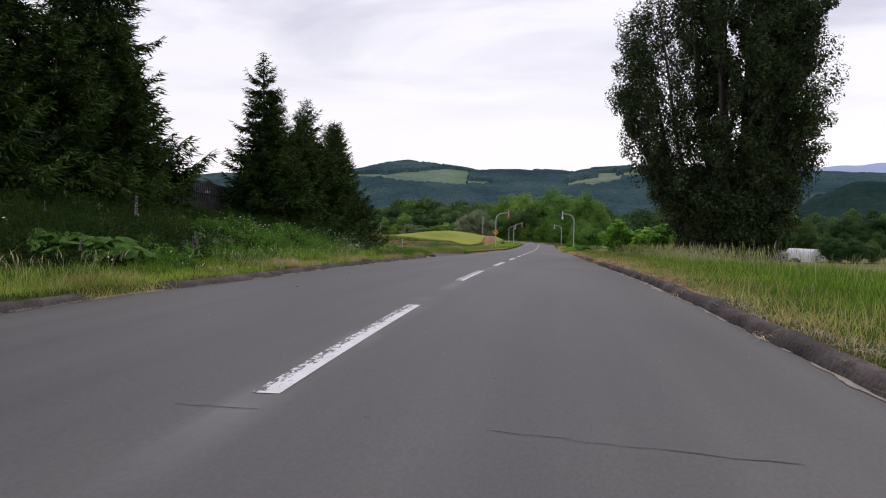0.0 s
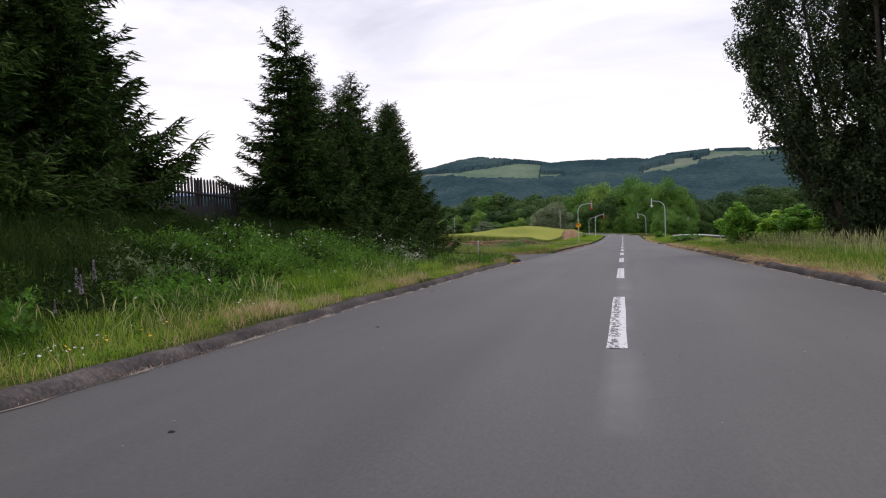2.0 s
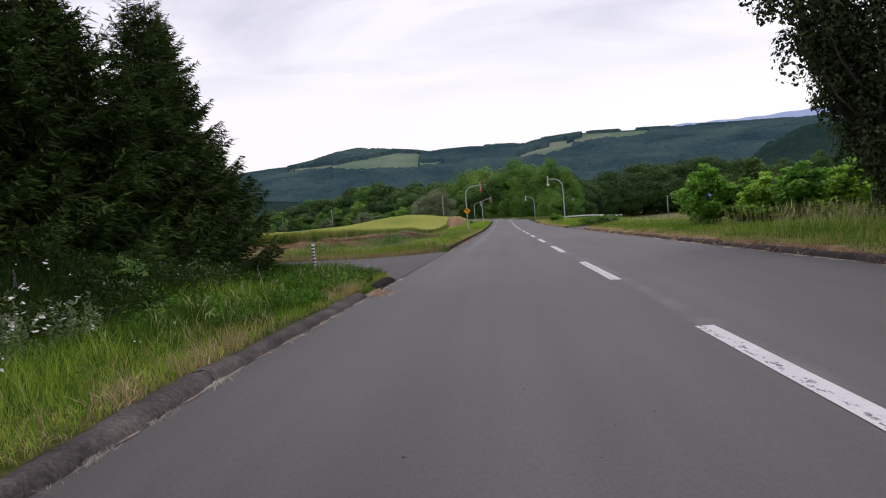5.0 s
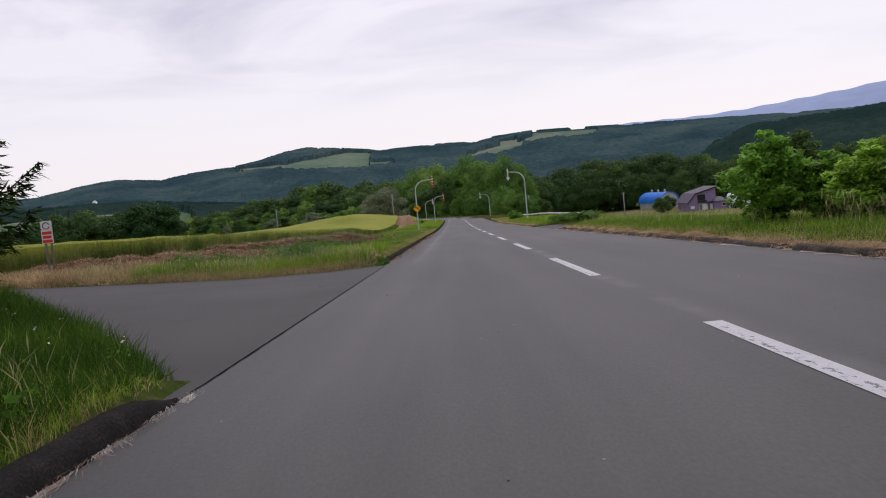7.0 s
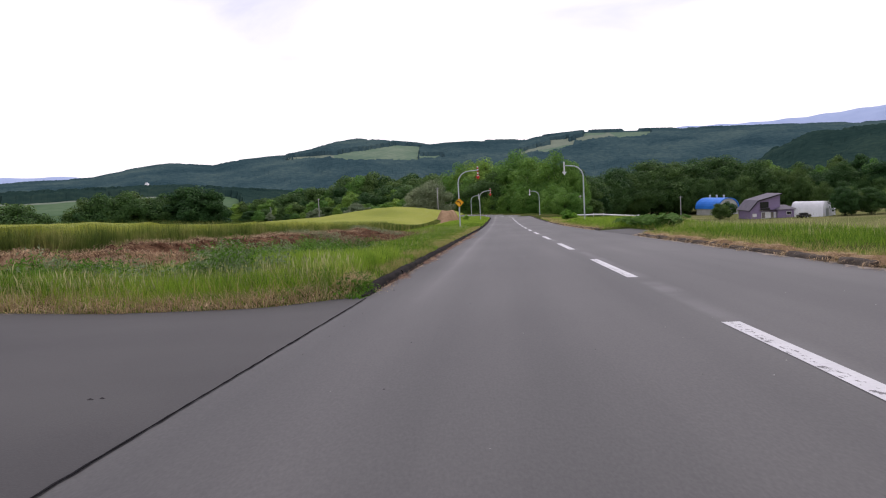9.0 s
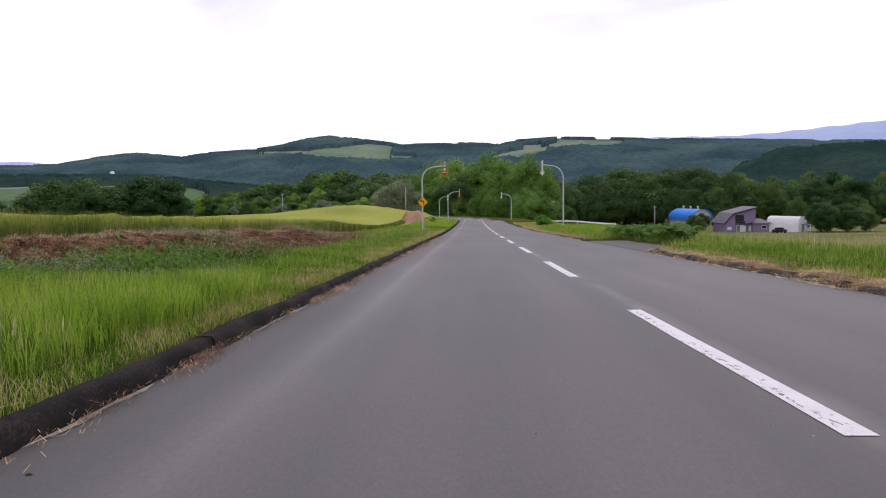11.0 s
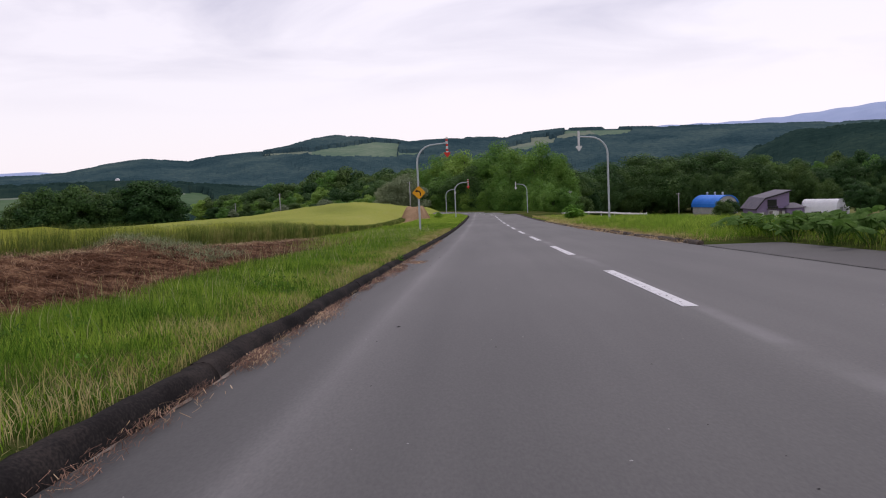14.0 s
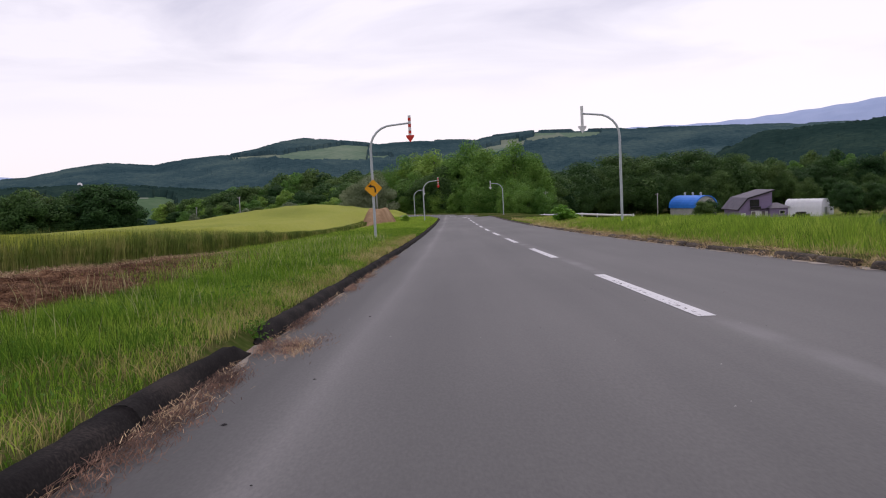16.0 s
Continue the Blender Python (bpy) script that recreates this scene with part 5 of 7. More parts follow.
# ---- trees ----
def conifer(name, height, radius, seed, bare=0.35, full=0.86, fine=0.66, wild=0.62):
    """A dark spruce: tapered trunk, whorls of drooping limbs with tips turned up, sprays of needles beside and below each limb."""
    r = np.random.RandomState(seed)
    th = empty(name, Matrix(), "dark green conifer with drooping layered branches", "tree", "roadside conifers")
    part("trunk", tube(bmesh.new(), [(0, 0, -0.3), (0.02, 0, height * 0.5), (0, 0, height)], 0.014 * height + 0.02, 9, 0.08), BARK, th, smooth=True)
    twig, needle_c, needle_d, needle_s = bmesh.new(), [], [], []
    h = bare
    up = np.array([0, 0, 1.0])
    while h < height - 0.08:
        f = (h - bare) / (height - bare)
        reach = radius * (1 - f) ** full * (0.92 + 0.08 * math.sin(9 * f)) + 0.06
        count = int(5 + 5 * (1 - f))
        turn = r.rand() * 6.3
        for k in range(count):
            a = turn + 6.283 * k / count + r.normal() * 0.25
            length = reach * (1.24 - wild + wild * r.rand() ** 1.6)
            droop = (0.06 + 0.30 * (1 - f)) * length
            out = np.array([math.cos(a), math.sin(a), 0])
            side = np.array([-out[1], out[0], 0])
            z0 = h + r.normal() * 0.06
            s = np.linspace(0, 1, 6)
            line = out[None, :] * (s * length)[:, None] + up[None, :] * (z0 - droop * np.sin(s * 2.2) * 0.9 + 0.24 * length * s ** 3 + (f > 0.8) * 0.5 * length * s)[:, None]
            if length > 0.3:
                tube(twig, [tuple(p) for p in line[::2]] + [tuple(line[-1])], 0.010 + 0.005 * length, 4, 0.3)
            m = max(4, int(length * 17 / fine))
            for q in np.linspace(0.10, 1.0, m):
                p = np.array([np.interp(q, s, line[:, c]) for c in range(3)])
                w = (0.30 * length * (1 - q) ** 0.8 + 0.07 + 0.10 * (1 - f)) * (0.7 + 0.6 * r.rand())
                for sg in (-1, 0, 1):
                    if sg:
                        d = out * (0.7 + 0.5 * r.rand()) + side * sg * (1.0 + 0.3 * r.normal()) + up * (-0.16 + 0.22 * r.normal())
                    else:
                        d = out * (0.5 + 0.4 * r.rand()) + side * 0.4 * r.normal() - up * (0.5 + 0.3 * r.normal())
                    d /= np.linalg.norm(d)
                    reach_w = w if sg else 0.6 * w
                    steps = max(1, int(reach_w / (0.16 * fine)))
                    for t in range(steps):
                        needle_c.append(p + d * reach_w * (t / steps) + r.normal(size=3) * 0.02)
                        needle_d.append(d + r.normal(size=3) * 0.3)
                        needle_s.append((min(reach_w, 0.17) * 1.35 + 0.04) * fine)
        h += (0.15 + 0.17 * (1 - f)) * (0.8 + 0.4 * r.rand())
    part("branchwork", twig, BARK, th)["kind"] = "stuff"
    c, d, s = np.array(needle_c), np.array(needle_d), np.array(needle_s)
    n = len(c)
    lift = r.normal(size=(n, 3)) * 0.5 + up
    b = np.cross(d, lift)
    b /= np.linalg.norm(b, axis=1)[:, None]
    hang = np.array([0, 0, -0.30])
    w = (s * 0.15)[:, None]
    L = s[:, None]
    verts = np.stack([c - d * L * 0.1, c + d * L * 0.45 + b * w + hang * w, c + d * L * 1.05, c + d * L * 0.45 - b * w + hang * w], 1).reshape(-1, 3)
    k = np.arange(n) * 4
    part("crown", mesh_np("crown", verts, np.stack([k, k + 1, k + 2, k + 3], 1), [NEEDLE]), None, th)
    return th


def put(thing, x, y, turn=0.0, scale=1.0, tall=1.0):
    m = Matrix.Translation((x, y, float(ground_z(x, y)) - 0.05)) @ pose(0, 0, 0, 0, 0, turn)
    ob = copy_thing(thing, m)
    ob.scale = (scale, scale, scale * tall)
    return ob


def settle(thing, x, y, turn=0.0, scale=1.0, tall=1.0):
    """Places the first one of a kind itself."""
    thing.matrix_basis = Matrix.Translation((x, y, float(ground_z(x, y)) - 0.05)) @ pose(0, 0, 0, 0, 0, turn)
    thing.scale = (scale, scale, scale * tall)
    return thing


spruce_a = settle(conifer("conifer", 7.1, 2.35, 3), -9.4, 26.8, 0, 1.0, 0.95)
spruce_b = settle(conifer("conifer", 7.3, 2.75, 4, 0.3, 0.8), -9.6, 33.3, 40, 0.96)
spruce_d = settle(conifer("conifer", 7.3, 2.4, 9, 1.3, 0.78, 0.6, 0.4), -10.2, 40.3, 250, 0.95)
spruce_c = settle(conifer("conifer", 4.6, 2.4, 5, 0.15, 0.6), -9.0, 30.6, 200)
for x, y, turn, size, kind in ((-9.5, 37.9, 120, 0.93, spruce_d), (-10.0, 29.6, 200, 0.86, spruce_b), (-9.3, 30.9, 70, 0.82, spruce_a), (-9.0, 35.8, 300, 0.84, spruce_b),
                               (-8.9, 28.4, 15, 0.8, spruce_c), (-10.5, 31.6, 35, 0.94, spruce_a), (-10.4, 35.4, 145, 0.92, spruce_a), (-8.7, 32.6, 85, 1.0, spruce_c), (-8.6, 35.0, 160, 1.0, spruce_c), (-9.0, 37.0, 240, 0.9, spruce_c),
                               (-10.8, 18.4, 80, 0.80, spruce_b), (-11.9, 20.0, 210, 1.27, spruce_a), (-13.6, 20.9, 10, 1.25, spruce_b), (-14.8, 17.6, 140, 1.3, spruce_b),
                               (-10.9, 15.6, 30, 1.1, spruce_c), (-12.2, 15.4, 310, 1.15, spruce_b), (-13.0, 11.6, 160, 1.2, spruce_b), (-11.2, 12.6, 120, 1.1, spruce_c)):
    put(kind, x, y, turn, size)


def crown_leaves(centres, spread_r, count, size, r, mats, name, drop=0.8, level=0.25, slim=0.6):
    """Leaves round clump centres, thicker towards each clump's skin, so that lumps and gaps show."""
    n = len(centres)
    d = r.normal(size=(n, count, 3))
    d /= np.linalg.norm(d, axis=2)[:, :, None]
    rad = spread_r[:, None] * (0.45 + 0.55 * r.rand(n, count) ** 0.5)
    p = centres[:, None, :] + d * rad[:, :, None] * np.array([1, 1, drop])
    return leaves(p.reshape(-1, 3), size, r, mats, name, level, slim, d.reshape(-1, 3) * 0.9 if level < 0.5 else None)


def broad_tree(name, label, height, width, foot, clumps, count, size, mat, seed, group="", shape=0.0, drop=0.8, level=0.25):
    """A broad-leaved tree: trunk with limbs and a crown of leaf clumps inside an uneven egg."""
    r = np.random.RandomState(seed)
    th = empty(name, Matrix(), label, "tree", group)
    d = r.normal(size=(clumps, 3))
    d /= np.linalg.norm(d, axis=1)[:, None]
    rad = 0.35 + 0.6 * r.rand(clumps) ** 0.6
    c = d * rad[:, None]
    c[:, 2] = c[:, 2] * 0.5 + 0.5
    wide = np.sin(np.clip(c[:, 2], 0.03, 0.97) ** (0.8 + shape) * np.pi) ** 0.45
    lump = 1 + 0.22 * np.sin(3 * np.arctan2(c[:, 1], c[:, 0]) + seed) + 0.12 * r.normal(size=clumps)
    c[:, :2] *= (width * 0.46 * wide * lump)[:, None]
    c[:, 2] = foot + c[:, 2] * (height - foot - 0.06 * height)
    sr = (0.10 + 0.07 * r.rand(clumps)) * (width + height) * 0.5
    bm = bmesh.new()
    tube(bm, [(0, 0, -0.4), (0.02 * width, 0, foot + 0.2 * height), (0, 0.02 * width, 0.8 * height)], 0.02 * height + 0.02, 8, 0.2)
    for k in range(0, clumps, max(1, clumps // 9)):
        tube(bm, [(0, 0, foot + 0.1 * (c[k, 2] - foot)), tuple(c[k] * [0.5, 0.5, 0.75]), tuple(c[k])], 0.008 * height, 5, 0.3)
    part("trunk", bm, BARK, th, smooth=True)
    part("crown", crown_leaves(c, sr, count, size, r, [mat], "crown", drop, level), None, th)
    return th


def poplar(height, seed):
    """A great old poplar: several stems, steep limbs, leaves in upright plumes with light between."""
    r = np.random.RandomState(seed)
    th = empty("poplar", Matrix(), "huge dark poplar with many steep stems", "tree")
    cs, rs = [], []
    lean = [(-6.0, 0.4, 0.52), (-5.7, -1.0, 0.62), (-5.2, 1.2, 0.72), (-4.7, -0.6, 0.80), (-3.2, -0.2, 0.9), (-2.0, -1.6, 0.98), (-0.8, 2.0, 0.95), (0.2, -1.8, 1.0), (1.2, 0.4, 1.0), (1.9, 1.4, 0.92), (1.9, -1.2, 0.84), (-1.2, 0.6, 0.9), (-2.6, 1.0, 0.8), (0.4, 0.8, 0.85), (2.1, 0.4, 0.62), (2.0, 1.0, 0.86), (2.2, -0.8, 0.72), (1.4, -0.2, 0.98), (1.7, 0.9, 0.95), (0.8, -0.8, 0.97)]
    for k, (tx, ty, tz) in enumerate(lean):
        top = np.array([tx, ty, height * tz])
        base = np.array([0.22 * tx + 0.2 * r.normal(), 0.25 * ty, -0.4])
        mid = base * 0.55 + top * 0.45
        mid[0] += 0.10 * tx
        stem = part("stem", tube(bmesh.new(), [tuple(base), tuple((base + mid) / 2), tuple(mid), tuple(top)], 0.24, 8, 0.12), BARK, th, smooth=True)
        away = math.atan2(ty, tx)
        for j in range(15):
            f = 0.06 + 0.92 * (j + r.rand()) / 15
            p = base + (mid - base) * (f / 0.45) if f < 0.45 else mid + (top - mid) * ((f - 0.45) / 0.55)
            b = away + r.normal() * 1.2
            ln = (2.2 * math.sin(math.pi * min(1, f * 0.98 + 0.12)) ** 0.7 + 0.5) * (0.7 + 0.5 * r.rand())
            e = p + np.array([math.cos(b) * ln * 0.85, math.sin(b) * ln * 0.85, ln * 1.1])
            part("limb", tube(bmesh.new(), [tuple(p), tuple((p + e) / 2 + np.array([math.cos(b), math.sin(b), -0.3]) * 0.12 * ln), tuple(e)], 0.05, 5, 0.3), BARK, stem)
            for q in np.linspace(0.2, 1.14, 6):
                cs.append(p + (e - p) * q + r.normal(size=3) * 0.25)
                rs.append(0.34 + 0.34 * r.rand())
    # leafy shoots round the foot of the stems
    for _ in range(150):
        a, d = r.rand() * 6.3, 2.1 * r.rand() ** 0.6
        cs.append(np.array([math.cos(a) * d - 0.3, math.sin(a) * d, 0.5 + 3.6 * r.rand()]))
        rs.append(0.5 + 0.3 * r.rand())
    c, rad = np.array(cs), np.array(rs)
    part("crown", crown_leaves(c, rad * 0.85, 124, 0.062, r, [POPLAR], "crown", 1.45), None, th)
    # the leaves deep inside lie close and let no light through
    deep = (c[:, 0] > -2.2 + 1.2 * wave(c[:, 2], c[:, 1], 0.8)) | (c[:, 2] < 5.5)
    part("inner_foliage", crown_leaves(c[deep] * [0.93, 0.93, 0.985], rad[deep] * 0.75, 34, 0.105, r, [POPLAR], "inner_foliage", 1.3), None, th)
    return th


settle(poplar(19.0, 6), 11.5, 41.0)

# bushes along the edge of the meadow
bush_a = settle(broad_tree("bush", "leafy green bush standing in tall verge grass", 2.4, 2.6, 0.1, 96, 70, 0.085, BUSHLEAF, 12, "bushes by the meadow", drop=0.42, level=0.7), 6.05, 49.6, 0, 0.80, 1.35)
put(bush_a, 8.4, 46.5, 200, 0.95)
put(bush_a, 7.3, 49.2, 90, 0.8)
put(bush_a, 7.7, 47.8, 310, 0.85)
put(bush_a, 9.6, 45.0, 260, 0.95)
put(bush_a, 11.5, 50.0, 40, 1.25)
put(bush_a, 12.8, 47.5, 150, 1.3)
settle(broad_tree("bush", "dark green young tree behind the verge bushes", 3.4, 2.4, 0.3, 80, 75, 0.09, WOOD_B, 14, "bushes by the meadow", drop=0.5, level=0.6), 10.0, 57.0)
put(bush_a, -7.1, 163, 30, 0.42)
put(bush_a, 5.2, 128, 90, 0.55)
put(bush_a, 6.2, 131, 190, 0.4)

# woods: a few kinds of tree, repeated at many places
def wood_kinds(clumps, count, size, seed):
    """Five kinds of woodland tree; the near ones carry finer leaves than those far across the valley."""
    g = "trees of the wood"
    return [broad_tree("woodland_tree", "full green broad-leaved woodland tree", 16, 10, 0.8, clumps, count, size, WOOD_A, seed, g, 0.1),
            broad_tree("woodland_tree", "dark green broad-leaved woodland tree", 15, 11, 0.6, clumps, count, size, WOOD_B, seed + 1, g),
            broad_tree("woodland_tree", "tall narrow green woodland tree", 17, 8, 0.8, clumps, count, size * 0.95, WOOD_A, seed + 2, g, -0.1),
            broad_tree("woodland_tree", "dark rounded woodland tree", 12, 11, 0.4, clumps, count, size * 0.95, WOOD_B, seed + 3, g),
            broad_tree("woodland_tree", "pale silvery woodland tree", 11, 11, 0.5, clumps, count, size * 0.9, WOOD_C, seed + 4, g)]


near_kinds, far_kinds = wood_kinds(80, 380, 0.145, 51), wood_kinds(56, 250, 0.23, 61)
used = set()


def plant(kind, x, y, height, wide=1.0, turn=0.0):
    s = height / (16, 15, 17, 12, 11)[kind]
    tree = (near_kinds if math.hypot(x, y - 60) < 312 and -6.8 < math.degrees(math.atan2(x, y - 60)) < 27 else far_kinds)[kind]
    if tree.name in used:
        ob = put(tree, x, y, turn)
    else:
        ob = settle(tree, x, y, turn)
        used.add(tree.name)
    ob.scale = (s * wide, s * wide, s)


rt = random.Random(17)


def belt(az0, az1, dist, step, kinds_of, top, jitter=12.0, wide=1.0, tall=0.98):
    """A belt of trees round the valley, seen from the road: top(az) is the height of its skyline in degrees."""
    a = az0
    while a < az1:
        d = dist(a) + rt.uniform(-jitter, jitter)
        x, y = d * math.sin(radians(a)), 60 + d * math.cos(radians(a))
        high = d * math.tan(radians(top(a))) - 2.1 - float(ground_z(x, y))
        plant(rt.choice(kinds_of), x, y, max(4.0, high * tall * rt.uniform(0.80, 1.10)), wide * rt.uniform(0.8, 1.25), rt.uniform(0, 360))
        a += step * rt.uniform(0.7, 1.3)


def lin(*pairs):
    return lambda a: float(np.interp(a, [p[0] for p in pairs], [p[1] for p in pairs]))


# the tall stand that the road bends round
belt(-3.5, 5.2, lin((-4, 262), (5, 225)), 0.75, (0, 0, 2), lin((-4, 0.7), (-2.5, 0.95), (0.2, 1.5), (2.1, 1.75), (4.4, 1.4), (5.2, 0.7)), 5, tall=1.1)
belt(-3.2, 4.6, lin((-4, 252), (5, 218)), 0.7, (0, 1, 0), lin((-4, -0.1), (0, 0.75), (2.2, 0.95), (4.6, 0.3)), 4, 1.15)
belt(-3.2, 4.6, lin((-4, 246), (5, 210)), 1.0, (0,), lin((-4, -0.8), (0, -0.4), (4.6, -0.4)), 4, 1.2)
belt(3.0, 5.2, lin((3, 190), (5, 190)), 1.1, (0,), lin((3, -1.0), (5, -1.0)), 2)
# the darker wood behind the farm
belt(5.2, 34, lin((5, 262), (12, 300), (20, 310), (34, 330)), 0.95, (1, 3, 1), lin((5, 0.5), (9, 0.9), (12.7, 1.35), (16.6, 0.9), (20.3, 0.15), (23.5, 0.0), (34, 0.3)), 10, 1.2)
belt(5.4, 34, lin((5, 246), (12, 288), (20, 296), (34, 305)), 1.1, (1, 3), lin((5, -0.4), (12.7, 0.2), (20, -0.8), (34, -0.6)), 6)
belt(17, 34, lin((17, 380), (34, 400)), 1.0, (1, 0), lin((17, 0.9), (20, 0.4), (34, 0.8)), 10)
# the slope of trees towards the hill on the other side
belt(-19.0, -3, lin((-19, 520), (-9, 430), (-3, 330)), 0.42, (0, 1, 3), lin((-17.5, -0.5), (-13.3, 0.3), (-9.5, 0.95), (-5.7, 0.65), (-3, 0.8)), 20, 1.35)
belt(-18.2, -3, lin((-18, 440), (-9, 370), (-3, 300)), 0.5, (0, 1, 3), lin((-17.5, -1.3), (-13.3, -0.6), (-9.5, -0.1), (-3, -0.1)), 15, 1.4)
belt(-17.6, -4, lin((-17, 380), (-9, 320), (-3, 270)), 0.55, (0, 3, 0, 4), lin((-17, -2.0), (-13.3, -1.4), (-9.5, -1.0), (-4, -0.9)), 10, 1.5)
belt(-6.6, -4.8, lin((-7, 235), (-4, 235)), 1.2, (4,), lin((-7, -0.15), (-5.5, 0.2), (-4, -0.3)), 3, 1.0)
# the dark clump in the low field
belt(-40, -32.2, lin((-40, 330), (-32, 345)), 0.6, (3, 1), lin((-40, 0.3), (-34, 0.1), (-32.2, -0.1)), 8, 1.2)
belt(-29.4, -21.0, lin((-30, 345), (-21, 350)), 0.5, (3, 1), lin((-29.4, 0.0), (-27, 0.35), (-24.2, 0.4), (-23.2, 0.6), (-21, 0.1)), 8, 1.25, 1.05)
belt(-75, -36, lin((-75, 330), (-36, 350)), 1.6, (3, 1), lin((-75, 0.2), (-36, -0.5)), 20, 1.1)
belt(34, 75, lin((34, 240), (75, 200)), 1.8, (3, 1), lin((34, 0.5), (75, 1.5)), 20, 1.1)
# trees by the farm
for x, y, h, k in ((60.6, 280, 5.2, 3), (61.5, 281, 4.6, 0), (65.6, 290, 5.4, 1), (90.5, 268, 8.6, 3), (93.5, 271, 8.4, 1), (97.5, 268, 8.2, 3), (104, 272, 8.0, 1)):
    plant(k, x, y, h, 1.25 if h < 6 else 1.15, rt.uniform(0, 360))


for tree in near_kinds + far_kinds:
    if tree.name not in used:
        for ob in (*tree.children, tree):
            bpy.data.objects.remove(ob)


# ---- barley ----
def barley_edge(y):
    """Where the field begins beside the road."""
    return -9.95 - 0.2 * np.sin(y * 0.13) - 0.5 * smooth_step((y - 88) / 20)


bs, by = np.array([0.0, 0.06] + spread(0.5, 0.6, 1.045, 150)), np.array([52.4, 52.5] + spread(53.0, 0.7, 1.018, 235))
gs, gy = np.meshgrid(bs, by)
gx = barley_edge(gy) - gs
soft = smooth_step(gs / (0.05 + 3.2 * smooth_step((gy - 92) / 50)))
up = soft * np.where((gs < 0.03) | (gy < 52.45), 0.1, 0.92 + 0.06 * wave(gx, gy, 0.5) + 0.05 * wave(gx, gy, 5.0, 2))
verts = np.stack([gx.ravel(), gy.ravel(), (ground_z(gx, gy) + up).ravel()], 1)
i = (np.arange(len(by) - 1)[:, None] * len(bs) + np.arange(len(bs) - 1)[None, :]).ravel()
faces = np.stack([i, i + len(bs), i + len(bs) + 1, i + 1], 1)
barley = new("barley_field", mesh_np("barley_field", verts, faces, [CROP], None, True))
tagged(barley, "yellow-green barley standing on a swelling field", "crop", kind="stuff")
r = np.random.RandomState(61)
n = 62000
ey = np.concatenate([52.3 + 135 * r.rand(n) ** 1.35, 52.1 + 1.4 * r.rand(n // 2) ** 1.5, 52.4 + 60 * r.rand(n // 2)])
ex = np.concatenate([0.25 - 1.0 * r.rand(n) ** 1.5, -70 * r.rand(n // 2) ** 1.5, -14 * r.rand(n // 2)]) + barley_edge(ey)
hh = 1.04 * (0.82 + 0.25 * r.rand(len(ex))) * (1 - 0.65 * smooth_step((ey - 90) / 40))
me = blades(np.stack([ex, ey], 1), ground_z(ex, ey), hh, 0.16, 0.0055 * (1 + np.clip(ey - 80, 0, 90) / 30), [CROPBLADE], 62, "barley_stalks")
tagged(new("barley_stalks", me), "stalks and ears at the edge of the barley field", "crop", kind="stuff")


# the windrow of cut hay and weeds between verge and barley
def windrow_mesh():
    """A long low bank: it rises from the verge to a ragged crest at the foot of the barley and drops off behind."""
    ys = [50 + 0.2 * k for k in range(290)]
    us = np.array([0, 0.08, 0.17, 0.26, 0.35, 0.44, 0.53, 0.62, 0.7, 0.77, 0.83, 0.88, 0.93, 1.0])
    hs = np.array([0, 0.10, 0.24, 0.38, 0.52, 0.65, 0.77, 0.88, 0.96, 1.0, 0.97, 0.78, 0.42, 0.0])
    gu, gy = np.meshgrid(us, np.array(ys))
    foot = -6.05 - 0.22 * np.sin(gy * 0.33) - 0.12 * np.sin(gy * 1.1) + 0.3 * np.exp(-((gy - 78) / 2.5) ** 2) - 1.5 * smooth_step((gy - 81) / 18) - 1.7 * (1 - smooth_step((gy - 57) / 9))
    back = -9.55 - 0.1 * np.sin(gy * 0.5)
    x = foot + (back - foot) * gu
    ends = (smooth_step((gy - 50) / 2)) * (1 - smooth_step((gy - 94) / 13))
    lump = 1 + 0.12 * wave(x, gy, 0.9, 5) + 0.07 * wave(x, gy, 0.33, 2)
    z = ground_z(x, gy) - 0.05 + ends * (np.interp(gy, [50, 55, 62, 68, 74, 79, 84, 90, 97, 108], [0.50, 0.57, 0.58, 0.55, 0.53, 0.46, 0.37, 0.25, 0.18, 0.10]) * lump * hs[None, :] * (1 + 0.30 * np.exp(-((gy - 78.0) / 1.2) ** 2) + 0.12 * np.exp(-((gy - 72) / 1.5) ** 2))) + 0.06 * wave(x, gy, 0.13, 3) * ends * (hs[None, :] > 0)
    v = np.stack([x.ravel(), gy.ravel(), z.ravel()], 1)
    m = len(us)
    i = (np.arange(len(ys) - 1)[:, None] * m + np.arange(m - 1)[None, :]).ravel()
    return mesh_np("windrow", v, np.stack([i, i + m, i + m + 1, i + 1], 1), [HAY], None, True), v


wm, wv = windrow_mesh()
tagged(new("windrow", wm), "long brown heap of cut hay and weeds", "hay", kind="stuff")
r = np.random.RandomState(63)
pick = wv[r.randint(0, len(wv), 42000)] + r.normal(size=(42000, 3)) * [0.12, 0.12, 0.015]
pick = pick[(pick[:, 1] < 96 + 10 * r.rand(42000)) & (r.rand(42000) < 0.35 + 0.65 * smooth_step((pick[:, 1] - 52) / 10))]
me = blades(pick[:, :2], pick[:, 2] + 0.005, 0.05 + 0.11 * r.rand(len(pick)), 2.1, np.full(len(pick), 0.0042), [HAYBLADE], 64, "hay_stalks")
tagged(new("hay_stalks", me), "loose brown stalks on the hay heap", "hay", kind="stuff")
verge("dead_stalks", "brown seed stalks standing at the foot of the hay heap", -5.9, -8.4, 56, 92, 5200, 0.42, [HAYBLADE], 164, 0.3, 0.0034, keep=lambda x, y, u: wave(x, y, 0.8, 3) > -0.1)
